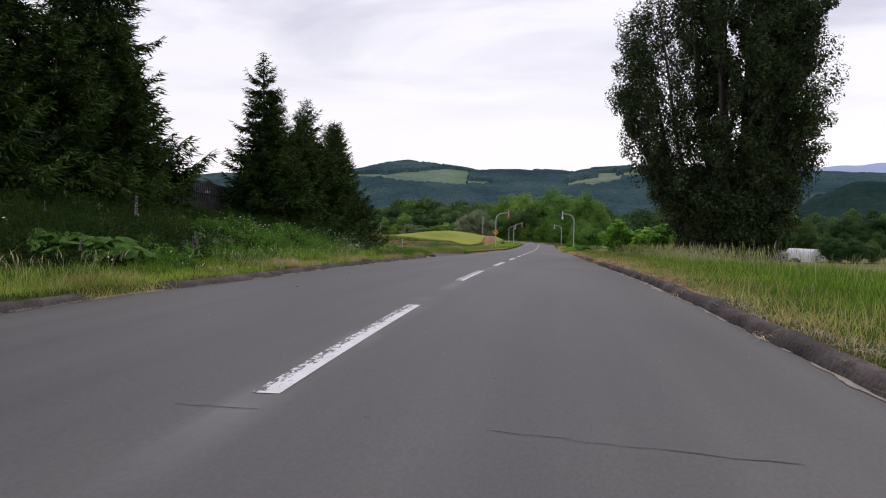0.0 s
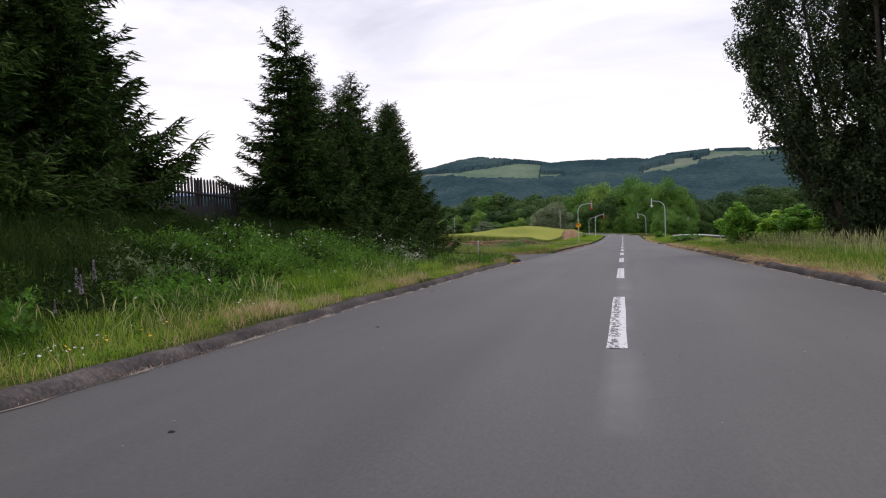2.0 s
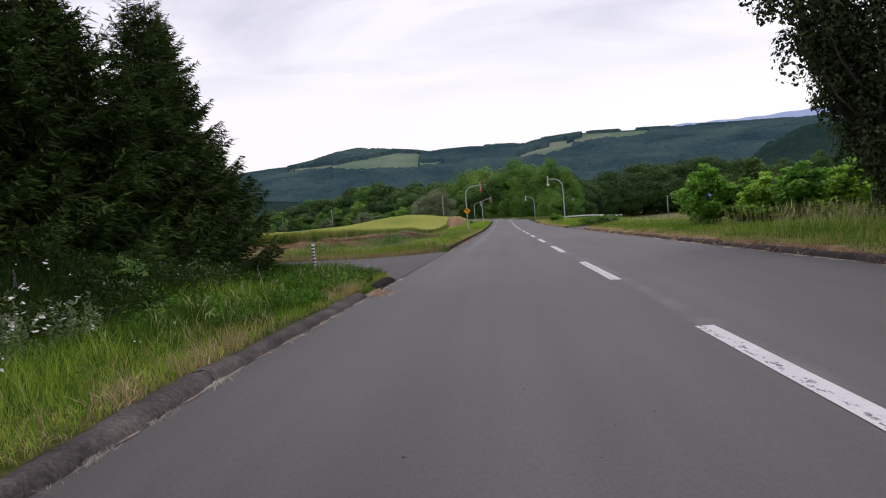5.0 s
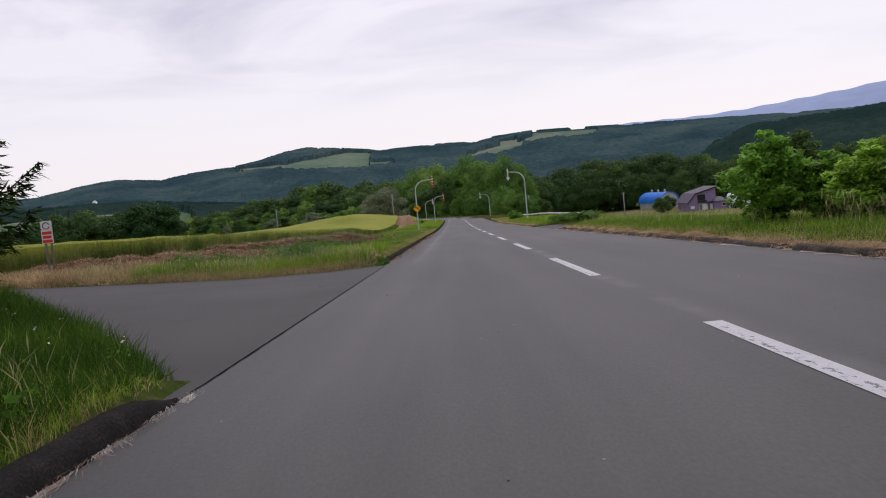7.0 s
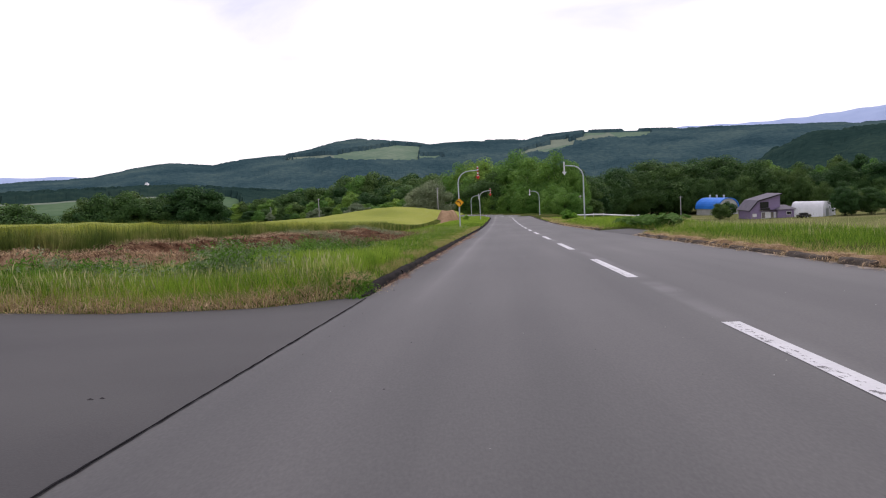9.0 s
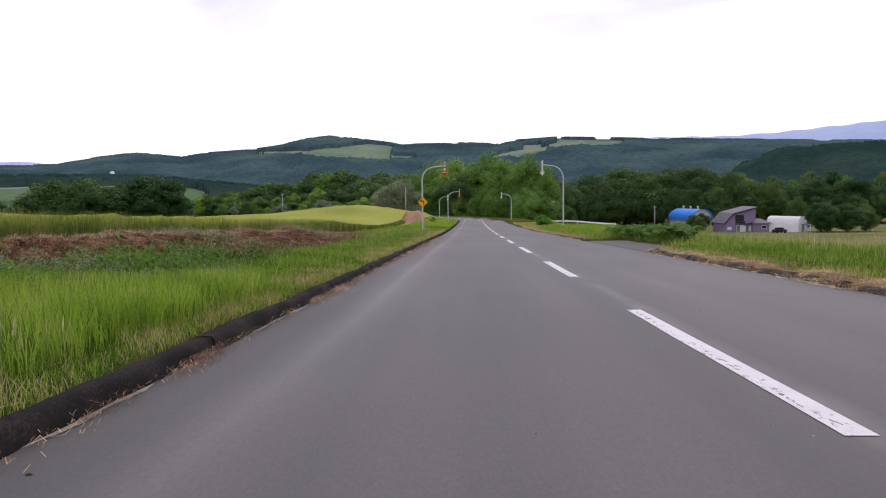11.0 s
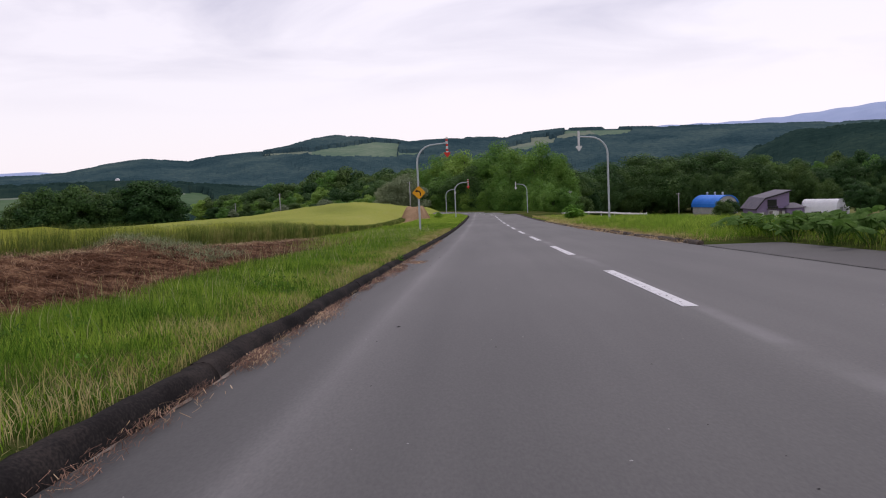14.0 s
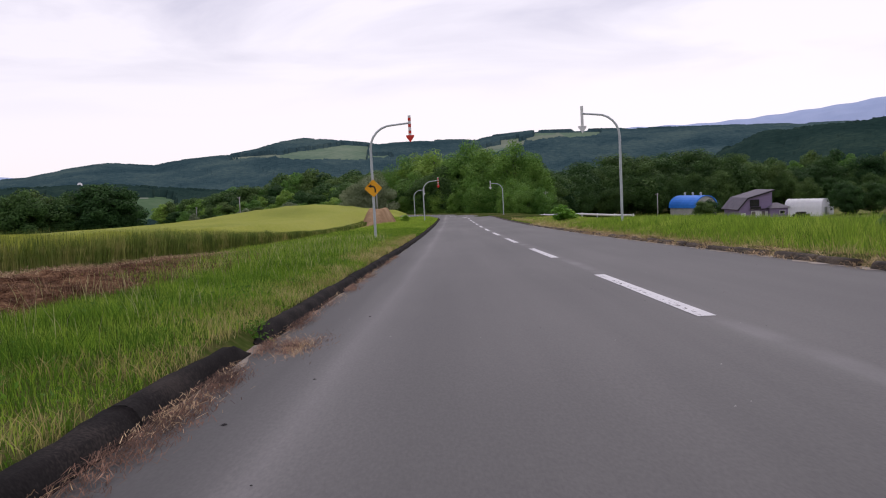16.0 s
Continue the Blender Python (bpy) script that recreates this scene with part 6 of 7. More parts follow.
near_top = wv[(wv[:, 1] > 56) & (wv[:, 1] < 84) & (wv[:, 0] < -6.7)]
pick = near_top[r.randint(0, len(near_top), 40000)] + r.normal(size=(40000, 3)) * [0.1, 0.15, 0.02]
mound = 1.3 * np.exp(-((pick[:, 1] - 78.0 + 0.4 * (pick[:, 0] + 8)) / 0.9) ** 2) + 0.6 * np.exp(-((pick[:, 1] - 66.5) / 1.1) ** 2)
pick = pick[r.rand(len(pick)) < mound * 1.1]
me = blades(pick[:, :2], pick[:, 2] + 0.05, 0.10 + 0.12 * r.rand(len(pick)), 1.7, np.full(len(pick), 0.0045), [HAYGREEN], 65, "pale_hay_stalks")
tagged(new("pale_hay_stalks", me), "grey-green patch of drying grass on the heap", "hay", kind="stuff")


# bleached stalks along the crest of the heap
crest = wv.reshape(-1, 14, 3)[:, 8:11].reshape(-1, 3)
pick = crest[r.randint(0, len(crest), 15000)] + r.normal(size=(15000, 3)) * [0.07, 0.12, 0.01]
me = blades(pick[:, :2], pick[:, 2] + 0.015, 0.04 + 0.09 * r.rand(15000), 2.0, np.full(15000, 0.004), [MATTED], 66, "pale_hay_stalks")
tagged(new("pale_hay_stalks", me), "bleached tan stalks along the crest of the heap", "hay", kind="stuff")


# a low bank of sandy earth and old hay beside the field track
ex, ev = np.meshgrid(np.linspace(-6.4, -16.5, 70), np.linspace(-1, 1, 13))
rise_x = smooth_step((-6.4 - ex) / 1.2) * (1 - smooth_step((-ex - 11.5) / 4.5)) * (0.47 + 0.03 * np.sin(ex * 1.9) + 0.04 * np.sin(ex * 5.1))
ey = 52.0 - 0.8 * smooth_step((-7.4 - ex) / 2.5) + 0.2 * np.sin(ex * 0.8) + ev * (1.0 + 0.1 * np.sin(ex * 2.2))
ez = ground_z(ex, ey) - 0.04 + rise_x * (1 - ev ** 2) ** 0.7 + 0.05 * wave(ex, ey, 0.16, 4) * rise_x
i = (np.arange(12)[:, None] * 70 + np.arange(69)[None, :]).ravel()
bv = np.stack([ex.ravel(), ey.ravel(), ez.ravel()], 1)
tagged(new("earth_bank", mesh_np("earth_bank", bv, np.stack([i, i + 70, i + 71, i + 1], 1), [TANHAY], None, True)), "low bank of sandy earth and old hay by the track", "earth bank", kind="stuff")
r = np.random.RandomState(74)
pick = bv[r.randint(0, len(bv), 9000)] + r.normal(size=(9000, 3)) * [0.1, 0.08, 0.01]
me = blades(pick[:, :2], pick[:, 2], 0.06 + 0.14 * r.rand(9000), 1.6, np.full(9000, 0.006), [HAYBLADE], 75, "hay_stalks")
tagged(new("hay_stalks", me), "loose brown stalks on the earth bank", "hay", kind="stuff")
ridge_top = bv.reshape(13, 70, 3)[5:8].reshape(-1, 3)
pick = ridge_top[r.randint(0, len(ridge_top), 6000)] + r.normal(size=(6000, 3)) * [0.1, 0.1, 0.01]
me = blades(pick[:, :2], pick[:, 2] + 0.01, 0.05 + 0.10 * r.rand(6000), 1.8, np.full(6000, 0.005), [MATTED], 78, "pale_hay_stalks")
tagged(new("pale_hay_stalks", me), "bleached stalks along the top of the earth bank", "hay", kind="stuff")


# the bare heap of earth at the end of the mound
ha, hr = np.meshgrid(np.linspace(0, 2 * np.pi, 41)[:-1], np.linspace(0, 1, 12))
hx = -9.75 + 2.0 * hr * np.cos(ha) * (1 + 0.12 * np.sin(3 * ha))
hy = 160.0 + 7.5 * hr * np.sin(ha)
hz = ground_z(hx, hy) - 0.1 + 1.7 * (1 - smooth_step((hr - 0.35) / 0.65)) * (1 + 0.06 * np.sin(hx * 2.7)) + 0.06 * wave(hx, hy, 0.3, 2)
i = np.arange(11 * 40).reshape(11, 40)
hf = np.stack([i, np.roll(i, -1, 1), np.roll(i, -1, 1) + 40, i + 40], 2).reshape(-1, 4)
tagged(new("earth_heap", mesh_np("earth_heap", np.stack([hx.ravel(), hy.ravel(), hz.ravel()], 1), hf, [EARTH], None, True)), "bare heap of pale reddish earth beside the barley", "earth heap")
# bare soil at the foot of the barley
sx, sy = np.meshgrid(np.linspace(0.15, 1.5, 8), np.linspace(52, 118, 130))
sz = ground_z(barley_edge(sy) + sx, sy) + 0.02 + (0.10 + 0.03 * wave(sx, sy, 0.5, 3)) * np.sin(np.pi * np.clip((sx - 0.15) / 1.35, 0, 1)) * (1 - smooth_step((sy - 96) / 20))
i = (np.arange(129)[:, None] * 8 + np.arange(7)[None, :]).ravel()
tagged(new("soil_berm", mesh_np("soil_berm", np.stack([(barley_edge(sy) + sx).ravel(), sy.ravel(), sz.ravel()], 1), np.stack([i, i + 1, i + 9, i + 8], 1), [TANHAY], None, True)), "strip of bare soil between barley and hay heap", "soil", kind="stuff")


# straw and dust in the gutter
def litter(name, label, places, seed, mat, pile=0.03):
    r = np.random.RandomState(seed)
    px, py = [], []
    for u, y, n, s in places:
        n = 2 * n
        px.append(u + r.normal(size=n) * 0.09 * s)
        py.append(y + r.normal(size=n) * 0.35 * s)
    x, y = np.concatenate(px), np.concatenate(py)
    x = kerb_left(y) + 0.015 + np.abs(x - KERB_XL)
    n = len(x)
    a = 1.57 + r.normal(size=n) * 0.8
    d = np.stack([np.cos(a), np.sin(a)], 1) * (0.008 + 0.038 * r.rand(n) ** 2.5)[:, None]
    w = np.stack([-np.sin(a), np.cos(a)], 1) * (0.0008 + 0.0011 * r.rand(n))[:, None]
    z = road_z(y) + 0.004 + pile * r.rand(n) * np.exp(-((x - kerb_left(y)) / 0.16) ** 2)
    c = np.stack([x, y], 1)
    v = np.stack([np.column_stack([c - d - w, z]), np.column_stack([c + d - w, z + 0.012]), np.column_stack([c + d + w, z + 0.012]), np.column_stack([c - d + w, z])], 1).reshape(-1, 3)
    k = np.arange(n) * 4
    return tagged(new(name, mesh_np(name, v, np.stack([k, k + 1, k + 2, k + 3], 1), [mat])), label, "litter", kind="stuff")


rg = random.Random(71)
litter("straw_litter", "dry brown straw lying along the gutter", [(KERB_XL + 0.05 * rg.random(), 49 + 0.75 * k + rg.random(), rg.choice((10, 30, 90, 220)), rg.uniform(0.4, 0.7)) for k in range(60)]
       + [(-3.48, 75.6, 200, 0.9), (-3.47, 76.5, 420, 0.8), (-3.45, 77.2, 520, 0.7), (-3.47, 78.0, 420, 0.6), (-3.34, 79.35, 420, 0.55), (-3.2, 79.4, 160, 0.8), (-3.45, 67.8, 110, 0.5), (-3.47, 70.2, 150, 0.8), (-3.47, 65.3, 60, 0.5), (-3.56, 30.75, 420, 0.6), (-3.36, 30.6, 160, 0.9), (-3.49, 57.0, 170, 0.8), (-3.5, 58.4, 160, 0.8), (-3.45, 61.0, 90, 0.7)], 72, LITTER, 0.05)
litter("straw_litter", "bleached straw mixed into the gutter", [(KERB_XL + 0.04 * rg.random(), 49 + 0.9 * k + rg.random(), rg.choice((4, 12, 24)), rg.uniform(0.5, 1.0)) for k in range(50)]
       + [(-3.48, 77.2, 120, 0.7), (-3.28, 79.3, 140, 0.7), (-3.45, 67.8, 50, 0.5), (-3.48, 70.0, 60, 0.7), (-3.54, 30.7, 260, 0.7), (-3.3, 30.55, 60, 1.0), (-3.49, 57.6, 80, 0.8)], 76, MATTED, 0.06)
litter("straw_litter", "bleached straw in the gutter below the bank", [(KERB_XL + 0.02, -2 + 0.5 * k + 0.4 * rg.random(), rg.choice((4, 16, 40)), 0.3) for k in range(72)], 73, PALESTRAW, 0.008)
litter("straw_litter", "brown straw strewn on the gutter below the bank", [(KERB_XL + 0.02, -2 + 0.9 * k, rg.choice((4, 10, 20)), 0.5) for k in range(40)], 77, LITTER)


# loose chips, twigs and leaves on the carriageway
def road_debris(name, label, places, size, mat, seed):
    r = random.Random(seed)
    bm = bmesh.new()
    for u, y in places:
        s = size * r.uniform(0.6, 1.5)
        x, z = float(road_x(y)) + u, float(road_z(y))
        a = r.uniform(0, 3.1)
        ring = [bm.verts.new((x + s * math.cos(a + b) * r.uniform(0.7, 1.2), y + s * math.sin(a + b) * r.uniform(0.4, 0.8), z + 0.002)) for b in (0, 1.2, 2.5, 3.7, 5.1)]
        top = bm.verts.new((x, y, z + 0.35 * s + 0.003))
        for k in range(5):
            bm.faces.new((ring[k], ring[(k + 1) % 5], top))
    return tagged(part(name, bm, mat, None, smooth=True), label, "litter", kind="stuff")


rd = random.Random(81)
road_debris("grit", "pale grit scattered on the asphalt", [(rd.uniform(-3.2, 3.0), rd.uniform(0, 100)) for _ in range(220)] + [(-0.83, 76.9), (0.1, 79.5), (-1.9, 41.5)], 0.006, CONCRETE, 82)
road_debris("grit", "dark crumbs of asphalt on the road", [(rd.uniform(-3.4, 3.1), rd.uniform(0, 100)) for _ in range(170)] + [(-3.3, 43.0 + 0.5 * k + 0.3 * rd.random()) for k in range(8)], 0.006, CRACK, 83)
road_debris("dead_leaves", "curled dark dead leaves lying on the road", [(-2.31, 11.55), (-2.05, 7.3), (-4.14, 42.74), (-4.20, 42.72), (-3.17, 77.0), (-2.65, 69.3)] + [(rd.uniform(-3.4, -2.6), rd.uniform(5, 90)) for _ in range(7)], 0.02, CRACK, 84)


# ---- road furniture ----
def arrow_post(x, y, reach, red, tall=4.88):
    """A curved steel post with an arm over the road's edge, from which a striped arrow shows the edge under snow."""
    z = float(ground_z(x, y))
    th = empty("arrow_post", pose(x, y, z), "galvanised post with a %s arrow over the road" % ("red striped" if red else "plain white"), "road marker", "arrow posts along the road")
    s = 1 if reach > 0 else -1
    bend = 0.95
    pts = [(0, 0, -0.3), (0, 0, tall * 0.5), (0, 0, tall - bend)]
    pts += [(s * bend * (1 - math.cos(a)), 0, tall - bend + bend * math.sin(a)) for a in (0.26, 0.52, 0.79, 1.05, 1.31, 1.57)]
    pts.append((reach, 0, tall + 0.06))
    part("post", tube(bmesh.new(), [(0, 0, -0.3), (0, 0, -0.28), (0, 0, tall * 0.25), (0, 0, tall * 0.5 - 0.02), (0, 0, tall * 0.5)], 0.056, 12), GALV, th, smooth=True)
    part("curved_arm", tube(bmesh.new(), [pts[1], (0, 0, tall * 0.5 + 0.03)] + pts[2:], 0.056, 12, 0.72), GALV, th, smooth=True)
    part("foot_collar", tube(bmesh.new(), [(0, 0, -0.02), (0, 0, 0.12)], 0.10, 12), CONCRETE, th, smooth=True)
    high, low, w = tall + 0.38, tall - 0.5, 0.12
    ar = part("arrow", box(bmesh.new(), (w, 0.03, high - low), (reach, 0, (high + low) / 2), bevel=0.006), WHITE, th)
    if red:
        for k in range(3):
            part("stripe", box(bmesh.new(), (w + 0.006, 0.036, 0.13), (reach, 0, high - 0.16 - 0.27 * k), bevel=0.004), RED, ar, "red stripe")
    bm = bmesh.new()
    tri = [(-0.17, 0.0), (0.17, 0.0), (0.17, -0.07), (0.0, -0.30), (-0.17, -0.07)]
    front = [bm.verts.new((reach + a, -0.02, low + 0.05 + b)) for a, b in tri]
    rear = [bm.verts.new((reach + a, 0.02, low + 0.05 + b)) for a, b in tri]
    bm.faces.new(front)
    bm.faces.new(rear[::-1])
    for k in range(5):
        j = (k + 1) % 5
        bm.faces.new((front[j], front[k], rear[k], rear[j]))
    part("arrow_head", bm, RED if red else WHITE, ar, "red arrow head" if red else "white arrow head")
    return th


arrow_post(-5.35, 108.5, 1.7, True)
arrow_post(5.15, 108.3, -1.55, False, 4.8)
arrow_post(-4.9, 160.0, 1.6, True, 4.25)
arrow_post(4.85, 183.0, -1.6, False, 4.2)
arrow_post(-7.4, 194.0, 1.5, False, 4.0)


def curve_sign(x, y, z):
    th = empty("curve_sign", pose(x, y, z), "yellow diamond warning sign with a black left-bend arrow", "road sign")
    s = 0.27
    bm = bmesh.new()
    box(bm, (2 * s, 0.012, 2 * s), (0, 0, 0), (0, 45, 0), 0.03)
    part("plate", bm, YELLOW, th)
    bm = bmesh.new()
    pts = [(0.08, -0.18), (0.08, -0.04), (0.05, 0.04), (-0.01, 0.08), (-0.10, 0.10)]
    rows = []
    for k, (a, b) in enumerate(pts):
        p, q = pts[max(0, k - 1)], pts[min(len(pts) - 1, k + 1)]
        d = Vector((q[0] - p[0], q[1] - p[1])).normalized() * 0.034
        rows.append((bm.verts.new((a - d.y, -0.011, b + d.x)), bm.verts.new((a + d.y, -0.011, b - d.x))))
    for p, q in zip(rows, rows[1:]):
        bm.faces.new((p[0], p[1], q[1], q[0]))
    bm.faces.new([bm.verts.new(v) for v in ((-0.085, -0.012, 0.185), (-0.22, -0.012, 0.085), (-0.075, -0.012, 0.012))])
    part("bend_arrow", bm, BLACK, th, "black curved arrow")
    bm = box(bmesh.new(), (0.16, 0.05, 0.04), (0, 0.035, 0.1))
    box(bm, (0.16, 0.05, 0.04), (0, 0.035, -0.1))
    part("clamp", bm, GALV, th)
    return th


curve_sign(-5.32, 108.36, -3.15)


def snow_pole(x, y, tall):
    th = empty("marker_pole", pose(x, y, float(ground_z(x, y))), "thin marker pole with black and white bands", "marker pole")
    part("pole", tube(bmesh.new(), [(0, 0, -0.2), (0, 0, tall)], 0.033, 10), WHITE, th, smooth=True)
    for k in range(10):
        part("band", tube(bmesh.new(), [(0, 0, tall * (k + 0.4) / 10.5), (0, 0, tall * (k + 0.95) / 10.5)], 0.035, 10), GREYWOOD, th, "dark band", True)
    return th


snow_pole(-5.35, 34.9, 0.70)


def notice_board(x, y):
    th = empty("notice_board", pose(x, y, float(ground_z(x, y)), 0, 0, 8), "small white board with red lettering on wooden posts", "sign")
    for dx in (-0.07, 0.07):
        part("post", box(bmesh.new(), (0.05, 0.05, 1.75), (dx, 0, 0.65), bevel=0.008), GREYWOOD, th)
    pl = part("panel", box(bmesh.new(), (0.29, 0.025, 0.60), (0, -0.04, 1.28), bevel=0.006), WHITE, th)
    for k in range(3):
        part("text_bar", box(bmesh.new(), (0.25 - 0.03 * (k % 2), 0.006, 0.08), (0, -0.056, 1.26 - 0.11 * k)), RED, pl, "red bar of lettering")
    ring = tube(bmesh.new(), [(0.085 * math.cos(a), -0.056, 1.45 + 0.085 * math.sin(a)) for a in (0.3 + 5.7 * q / 20 for q in range(21))], 0.012, 6)
    part("emblem", ring, BLACK, pl, "dark ring emblem")
    return th


notice_board(-12.7, 50.9)


def utility_pole(x, y, top):
    z = float(ground_z(x, y))
    th = empty("utility_pole", pose(x, y, z), "slim grey utility pole with a short crossarm", "pole", "utility poles")
    part("pole", tube(bmesh.new(), [(0, 0, -0.5), (0, 0, top - z)], 0.15, 9, 0.7), CONCRETE, th, smooth=True)
    part("crossarm", box(bmesh.new(), (1.0, 0.09, 0.09), (0, 0.12, top - z - 0.4), bevel=0.01), GREYWOOD, th)
    for dx in (-0.4, 0.4):
        part("insulator", tube(bmesh.new(), [(dx, 0.12, top - z - 0.36), (dx, 0.12, top - z - 0.18)], 0.04, 8), WHITE, th)
    return th


utility_pole(-18.4, 256.3, -3.4)
utility_pole(18.8, 255.2, -7.2)
utility_pole(50.9, 286.0, -9.8)
utility_pole(-60, 300, -5.5)
utility_pole(-114.6, 438, -10.9)


def guard_rail(points):
    th = tagged(new("guard_rail"), "white pipe guard rail above the bend", "guard rail")
    zs = [float(ground_z(x, y)) for x, y in points]
    for h in (0.62,):
        part("rail", tube(bmesh.new(), [(x, y, z + h) for (x, y), z in zip(points, zs)], 0.14, 10), WHITE, th, smooth=True)
    for (x, y), z in zip(points, zs):
        part("post", tube(bmesh.new(), [(x, y, z - 0.3), (x, y, z + 0.85)], 0.07, 8), WHITE, th, smooth=True)
    return th


guard_rail([(12.0 + 1.15 * k, 232 - 6.6 * k) for k in range(9)])


# the dark slatted fence on the bank
def fence(p0, p1, high):
    """Upright pointed slats between two points of the top edge, their feet in the ground."""
    th = tagged(new("slat_fence"), "tall dark fence of narrow pointed upright slats", "fence")
    a, b = Vector(p0), Vector(p1)
    n = int((b - a).length / 0.185)
    turn = math.degrees(math.atan2(b.y - a.y, b.x - a.x))
    bm = bmesh.new()
    w = 0.05
    shape = [(-w, -high), (w, -high), (w, -0.07), (0.55 * w, -0.02), (0, 0), (-0.55 * w, -0.02), (-w, -0.07)]
    front = [bm.verts.new((x, -0.011, z)) for x, z in shape]
    rear = [bm.verts.new((x, 0.011, z)) for x, z in shape]
    bm.faces.new(front)
    bm.faces.new(rear[::-1])
    for k in range(7):
        j = (k + 1) % 7
        bm.faces.new((front[j], front[k], rear[k], rear[j]))
    bm.normal_update()
    slat = bpy.data.meshes.new("slat")
    bm.to_mesh(slat)
    bm.free()
    slat.materials.append(DARKWOOD)
    rf = random.Random(12)
    for k in range(n + 1):
        p = a + (b - a) * (k / n)
        part("slat", slat, None, th).matrix_basis = pose(p.x, p.y, p.z + rf.uniform(-0.02, 0.02), 0, rf.uniform(-0.8, 0.8), turn)
    side = Vector(((b - a).y, -(b - a).x, 0)).normalized()
    for h in (0.42, high - 0.35):
        p, q = a + side * 0.035 - Vector((0, 0, h)), b + side * 0.035 - Vector((0, 0, h))
        part("rail", tube(bmesh.new(), [tuple(p), tuple(q)], 0.028, 6), DARKWOOD, th)
    for k in range(12):
        p, q = a + (b - a) * (k / 12), a + (b - a) * ((k + 0.97) / 12)
        m = (p + q) / 2 + side * 0.09
        part("lower_board", box(bmesh.new(), ((q - p).length, 0.02, 0.75), (m.x, m.y, m.z - 1.12), (0, 0, turn)), DARKWOOD, th)
    for k in range(5):
        p = a + (b - a) * (0.04 + 0.23 * k) - side * 0.06
        part("post", box(bmesh.new(), (0.09, 0.09, high + 0.1), (p.x, p.y, p.z - high / 2 - 0.1), (0, 0, turn), bevel=0.01), GREYWOOD, th)
    return th


fence((-10.4, 20.9, 1.60), (-11.0, 30.4, 1.12), 1.75)


# ---- the farm ----
def farmhouse(x, y, turn):
    z = float(ground_z(x, y))
    th = empty("farmhouse", pose(x, y, z, 0, 0, turn), "lilac timber farmhouse with a steep grey lopsided roof", "house")
    w, d = 9.4, 8.5
    prof = [(0, -0.5), (0, 3.0), (2.4, 5.6), (9.4, 7.4), (9.4, -0.5)]

    def slab(name, pts, y0, y1, mat, parent, label=""):
        bm = bmesh.new()
        f = [bm.verts.new((a, y0, b)) for a, b in pts]
        g = [bm.verts.new((a, y1, b)) for a, b in pts]
        bm.faces.new(f)
        bm.faces.new(g[::-1])
        for k in range(len(pts)):
            j = (k + 1) % len(pts)
            bm.faces.new((f[j], f[k], g[k], g[j]))
        return part(name, bm, mat, parent, label)

    wall = slab("wall", prof, 0, d, PURPLE, th)
    slab("roof", [(-0.45, 2.65), (2.3, 5.75), (9.8, 7.65), (9.8, 7.9), (2.2, 5.98), (-0.65, 2.78)], -0.5, d + 0.5, SLATE, th, "grey-purple sheet roof with dark verges")
    slab("verge_board", [(-0.47, 2.45), (2.3, 5.6), (9.85, 7.5), (9.85, 7.75), (2.2, 5.86), (-0.7, 2.6)], -0.62, -0.5, BLACK, th, "dark verge board")
    bm = box(bmesh.new(), (2.6, 0.3, 1.9), (4.4, -0.02, 4.4))
    win = part("balcony_window", bm, DARKGLASS, th)
    part("railing", box(bmesh.new(), (3.0, 0.08, 0.7), (4.4, -0.62, 3.05), bevel=0.02), BLACK, win, "dark balcony railing")
    part("canopy", box(bmesh.new(), (5.6, 0.75, 0.16), (6.6, -0.38, 2.62), bevel=0.02), BLACK, th, "dark canopy over the ground floor")
    for k in range(3):
        part("door_panel", box(bmesh.new(), (0.85, 0.06, 1.9), (5.95 + 0.9 * k, -0.04, 1.05), bevel=0.02), (WHITE, GREYWOOD, WHITE)[k], th, "pale ground-floor panel")
    part("balcony_floor", box(bmesh.new(), (3.0, 0.9, 0.12), (4.4, -0.3, 2.66)), GREYWOOD, win)
    door = part("garage_door", box(bmesh.new(), (2.3, 0.1, 2.2), (4.6, -0.05, 1.1), bevel=0.02), WHITE, th, "pale double door")
    part("door_panel", box(bmesh.new(), (1.0, 0.05, 1.9), (4.05, -0.12, 1.05), bevel=0.02), GREYWOOD, door)
    part("window", box(bmesh.new(), (1.3, 0.08, 1.0), (1.3, -0.04, 1.2), bevel=0.02), WHITE, th, "small white-framed window")
    ann = slab("annex_wall", [(0, -0.5), (0, 2.7), (5.0, 2.7), (5.0, -0.5)], -0.6, 5.4, PURPLE, th)
    ann.location = (8.2, -0.6, 0)
    bm = bmesh.new()
    q = [bm.verts.new(v) for v in ((7.6, -1.8, 2.75), (13.8, -1.8, 2.75), (13.8, 5.3, 2.75), (7.6, 5.3, 2.75), (9.6, 1.2, 4.1), (11.6, 1.2, 4.1))]
    for f in ((0, 1, 5, 4), (1, 2, 5), (2, 3, 4, 5), (3, 0, 4), (3, 2, 1, 0)):
        bm.faces.new([q[k] for k in f])
    part("annex_roof", bm, SLATE, th)
    w2 = part("window", box(bmesh.new(), (1.6, 0.1, 1.1), (11.6, -1.22, 1.5), bevel=0.02), WHITE, th, "white-framed window")
    part("pane", box(bmesh.new(), (1.35, 0.04, 0.85), (11.6, -1.28, 1.5)), DARKGLASS, w2)
    return th


farmhouse(66.8, 272.0, 8).scale = (0.9, 0.9, 0.86)


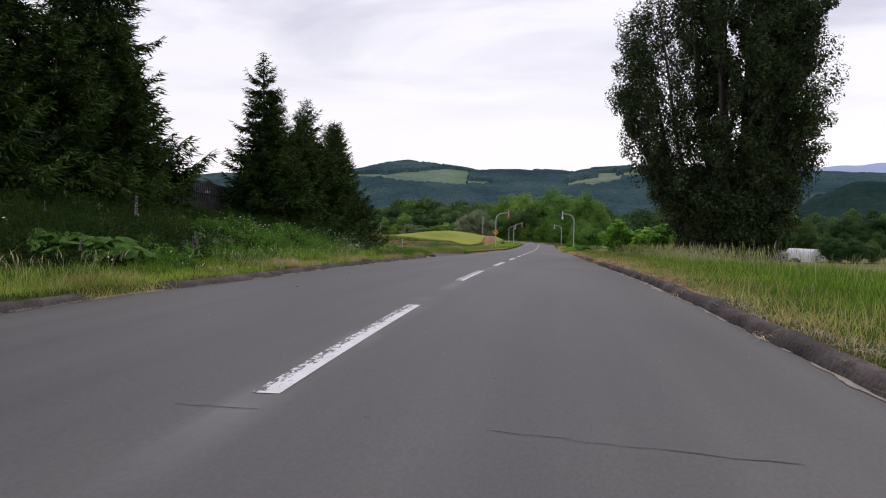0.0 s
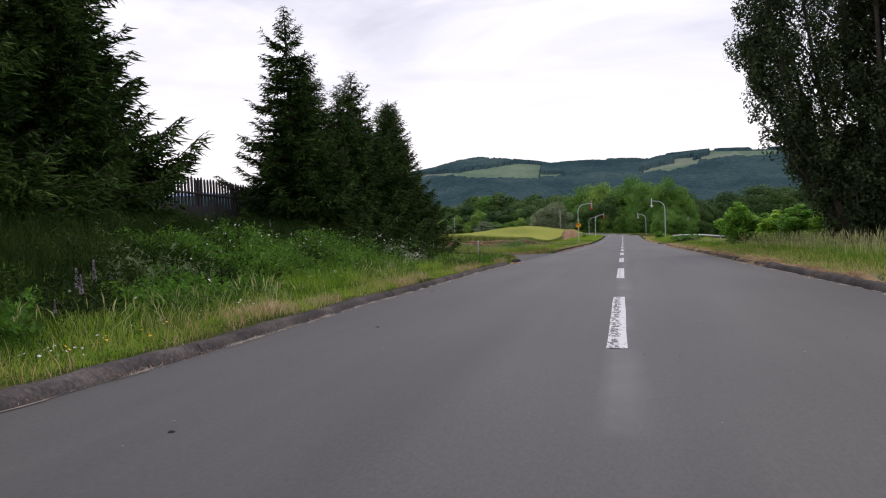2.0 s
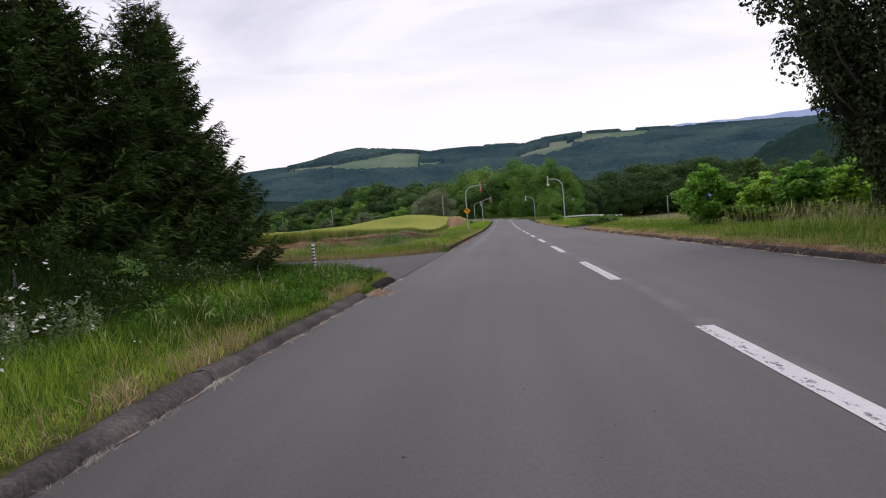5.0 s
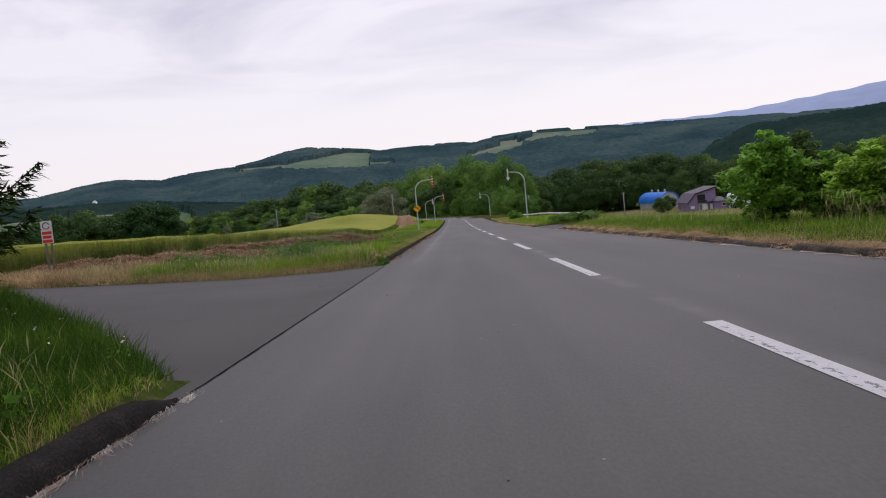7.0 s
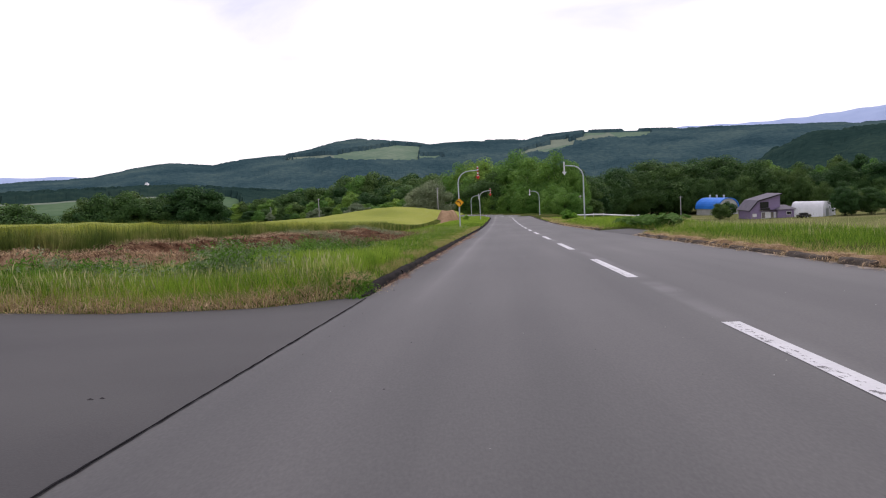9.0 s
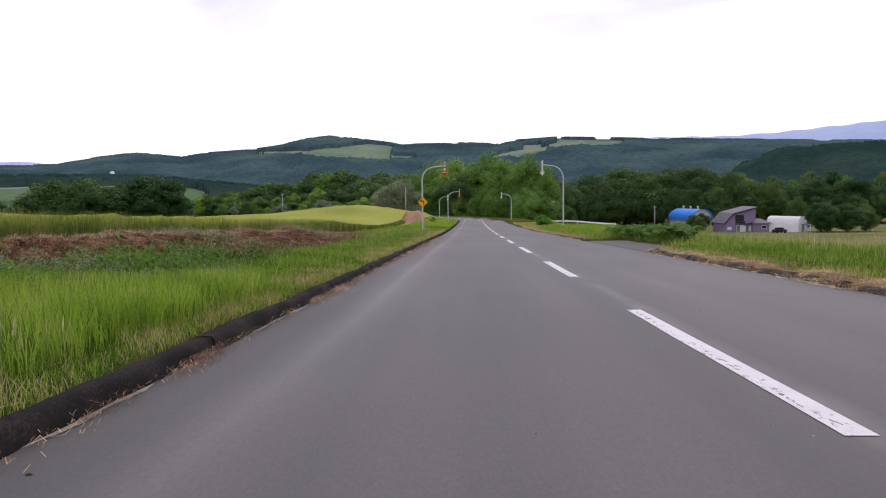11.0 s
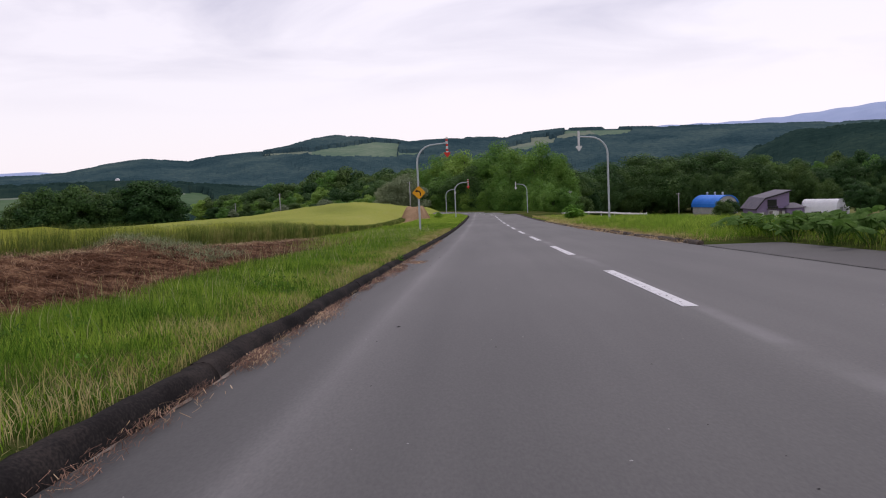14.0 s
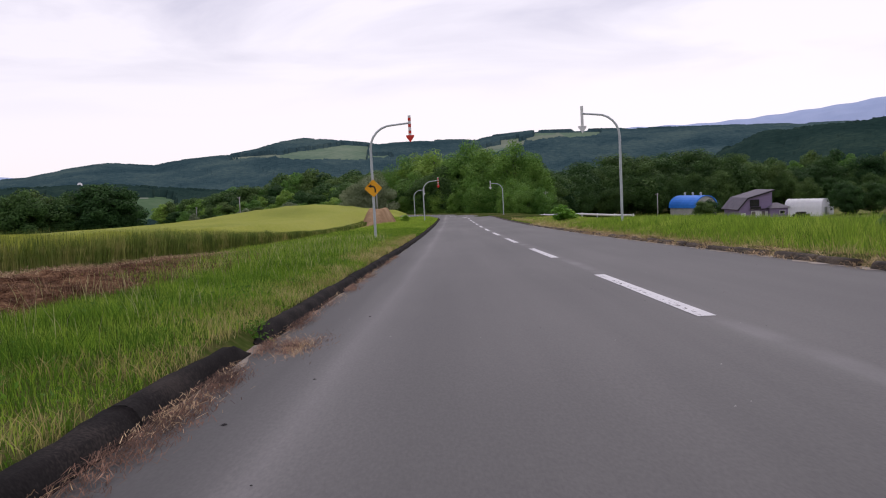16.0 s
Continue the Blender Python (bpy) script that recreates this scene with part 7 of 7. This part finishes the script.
def barn(x, y, turn):
    z = float(ground_z(x, y))
    th = empty("barn", pose(x, y, z, 0, 0, turn), "round-roofed barn with bright blue sheet roof", "barn")
    w, d = 8.5, 10.0
    n = 14
    arc = [(w / 2 * math.cos(math.pi * k / n), 2.0 + 3.0 * math.sin(math.pi * k / n)) for k in range(n + 1)]

    def shell(pts, y0, y1, mat, name, label=""):
        bm = bmesh.new()
        f = [bm.verts.new((a, y0, b)) for a, b in pts]
        g = [bm.verts.new((a, y1, b)) for a, b in pts]
        bm.faces.new(f[::-1])
        bm.faces.new(g)
        for k in range(len(pts)):
            j = (k + 1) % len(pts)
            bm.faces.new((f[k], f[j], g[j], g[k]))
        return part(name, bm, mat, th, label)

    shell([(w / 2, -0.5)] + arc + [(-w / 2, -0.5)], 0, d, BARNWALL, "wall")
    roof = shell([(1.06 * a, b + 0.12 if k not in (0, n) else b - 0.2) for k, (a, b) in enumerate(arc)] + [(0.99 * a, b - 0.1) for a, b in reversed(arc)], -0.4, d + 0.4, BLUE, "roof", "bright blue sheet roof")
    for k in range(3):
        bm = tube(bmesh.new(), [(0, 1.8 + 3.2 * k, 4.9), (0, 1.8 + 3.2 * k, 5.7)], 0.28, 10)
        tube(bm, [(0, 1.8 + 3.2 * k, 5.7), (0, 1.8 + 3.2 * k, 5.95)], 0.42, 10, 0.4)
        part("vent", bm, GALV, roof, "round metal roof vent")
    part("door", box(bmesh.new(), (3.0, 0.12, 2.6), (0, -0.06, 1.3), bevel=0.02), BARNWALL, th, "sliding barn door")
    return th


barn(73.9, 321.0, 30).scale = (1.05, 1.0, 1.1)


def greenhouse(x, y, turn):
    z = float(ground_z(x, y))
    th = empty("greenhouse", pose(x, y, z, 0, 0, turn), "white film tunnel greenhouse", "greenhouse")
    w, d, n = 6.0, 8.5, 14
    arc = [(w / 2 * math.copysign(abs(math.cos(math.pi * k / n)) ** 0.6, math.cos(math.pi * k / n)), 1.9 + 2.2 * math.sin(math.pi * k / n)) for k in range(n + 1)]
    bm = bmesh.new()
    pts = [(w / 2, -0.3)] + arc + [(-w / 2, -0.3)]
    f = [bm.verts.new((a, 0, b)) for a, b in pts]
    g = [bm.verts.new((a, d, b)) for a, b in pts]
    bm.faces.new(f[::-1])
    bm.faces.new(g)
    for k in range(len(pts)):
        j = (k + 1) % len(pts)
        bm.faces.new((f[k], f[j], g[j], g[k]))
    part("film", bm, SHEET, th)
    for k in range(7):
        part("hoop", tube(bmesh.new(), [(1.008 * a, 0.03 + (d - 0.06) * k / 6, b + 0.015) for a, b in pts], 0.02, 5), SHEET, th)
    part("door", box(bmesh.new(), (1.8, 0.08, 2.1), (0, -0.05, 1.05), bevel=0.02), GALV, th, "pale sliding door")
    shed = part("lean_to", box(bmesh.new(), (3.6, 4.0, 1.9), (4.7, 2.2, 0.85), bevel=0.05), SHEET, th, "low white sheeted lean-to")
    # no hole is cut: a black box gives the slot its inner shade
    part("opening", box(bmesh.new(), (1.5, 0.06, 0.45), (4.6, 0.19, 1.2)), BLACK, shed, "black box painted as the shade inside a slot in the sheeting")
    return th


greenhouse(86.6, 270.0, 48)


def parked_car(x, y, turn):
    z = float(ground_z(x, y))
    th = empty("car", pose(x, y, z, 0, 0, turn), "small dark car parked beside the greenhouse", "car")
    bm = box(bmesh.new(), (3.6, 1.6, 0.6), (0, 0, 0.6), bevel=0.12)
    box(bm, (2.1, 1.4, 0.55), (-0.1, 0, 1.12), bevel=0.16)
    part("body", bm, BLACK, th, smooth=True)
    part("glass", box(bmesh.new(), (2.0, 1.44, 0.34), (-0.1, 0, 1.14), bevel=0.1), DARKGLASS, th)
    for sx in (-1.15, 1.15):
        for sy in (-0.75, 0.75):
            part("wheel", tube(bmesh.new(), [(sx, sy - 0.1, 0.3), (sx, sy + 0.1, 0.3)], 0.3, 14), SEAM, th)
    return th


parked_car(78.3, 264.0, 14)


def silo(x, y, top):
    z = float(ground_z(x, y))
    th = empty("silo", pose(x, y, z), "white silo standing above the valley woods", "silo")
    part("drum", tube(bmesh.new(), [(0, 0, -1), (0, 0, top - z - 2)], 3.6, 16), WHITE, th, smooth=True)
    part("dome", tube(bmesh.new(), [(0, 0, top - z - 2), (0, 0, top - z - 0.8), (0, 0, top - z)], 3.6, 16, 0.3), WHITE, th, smooth=True)
    return th


silo(-585, 1376, 16)
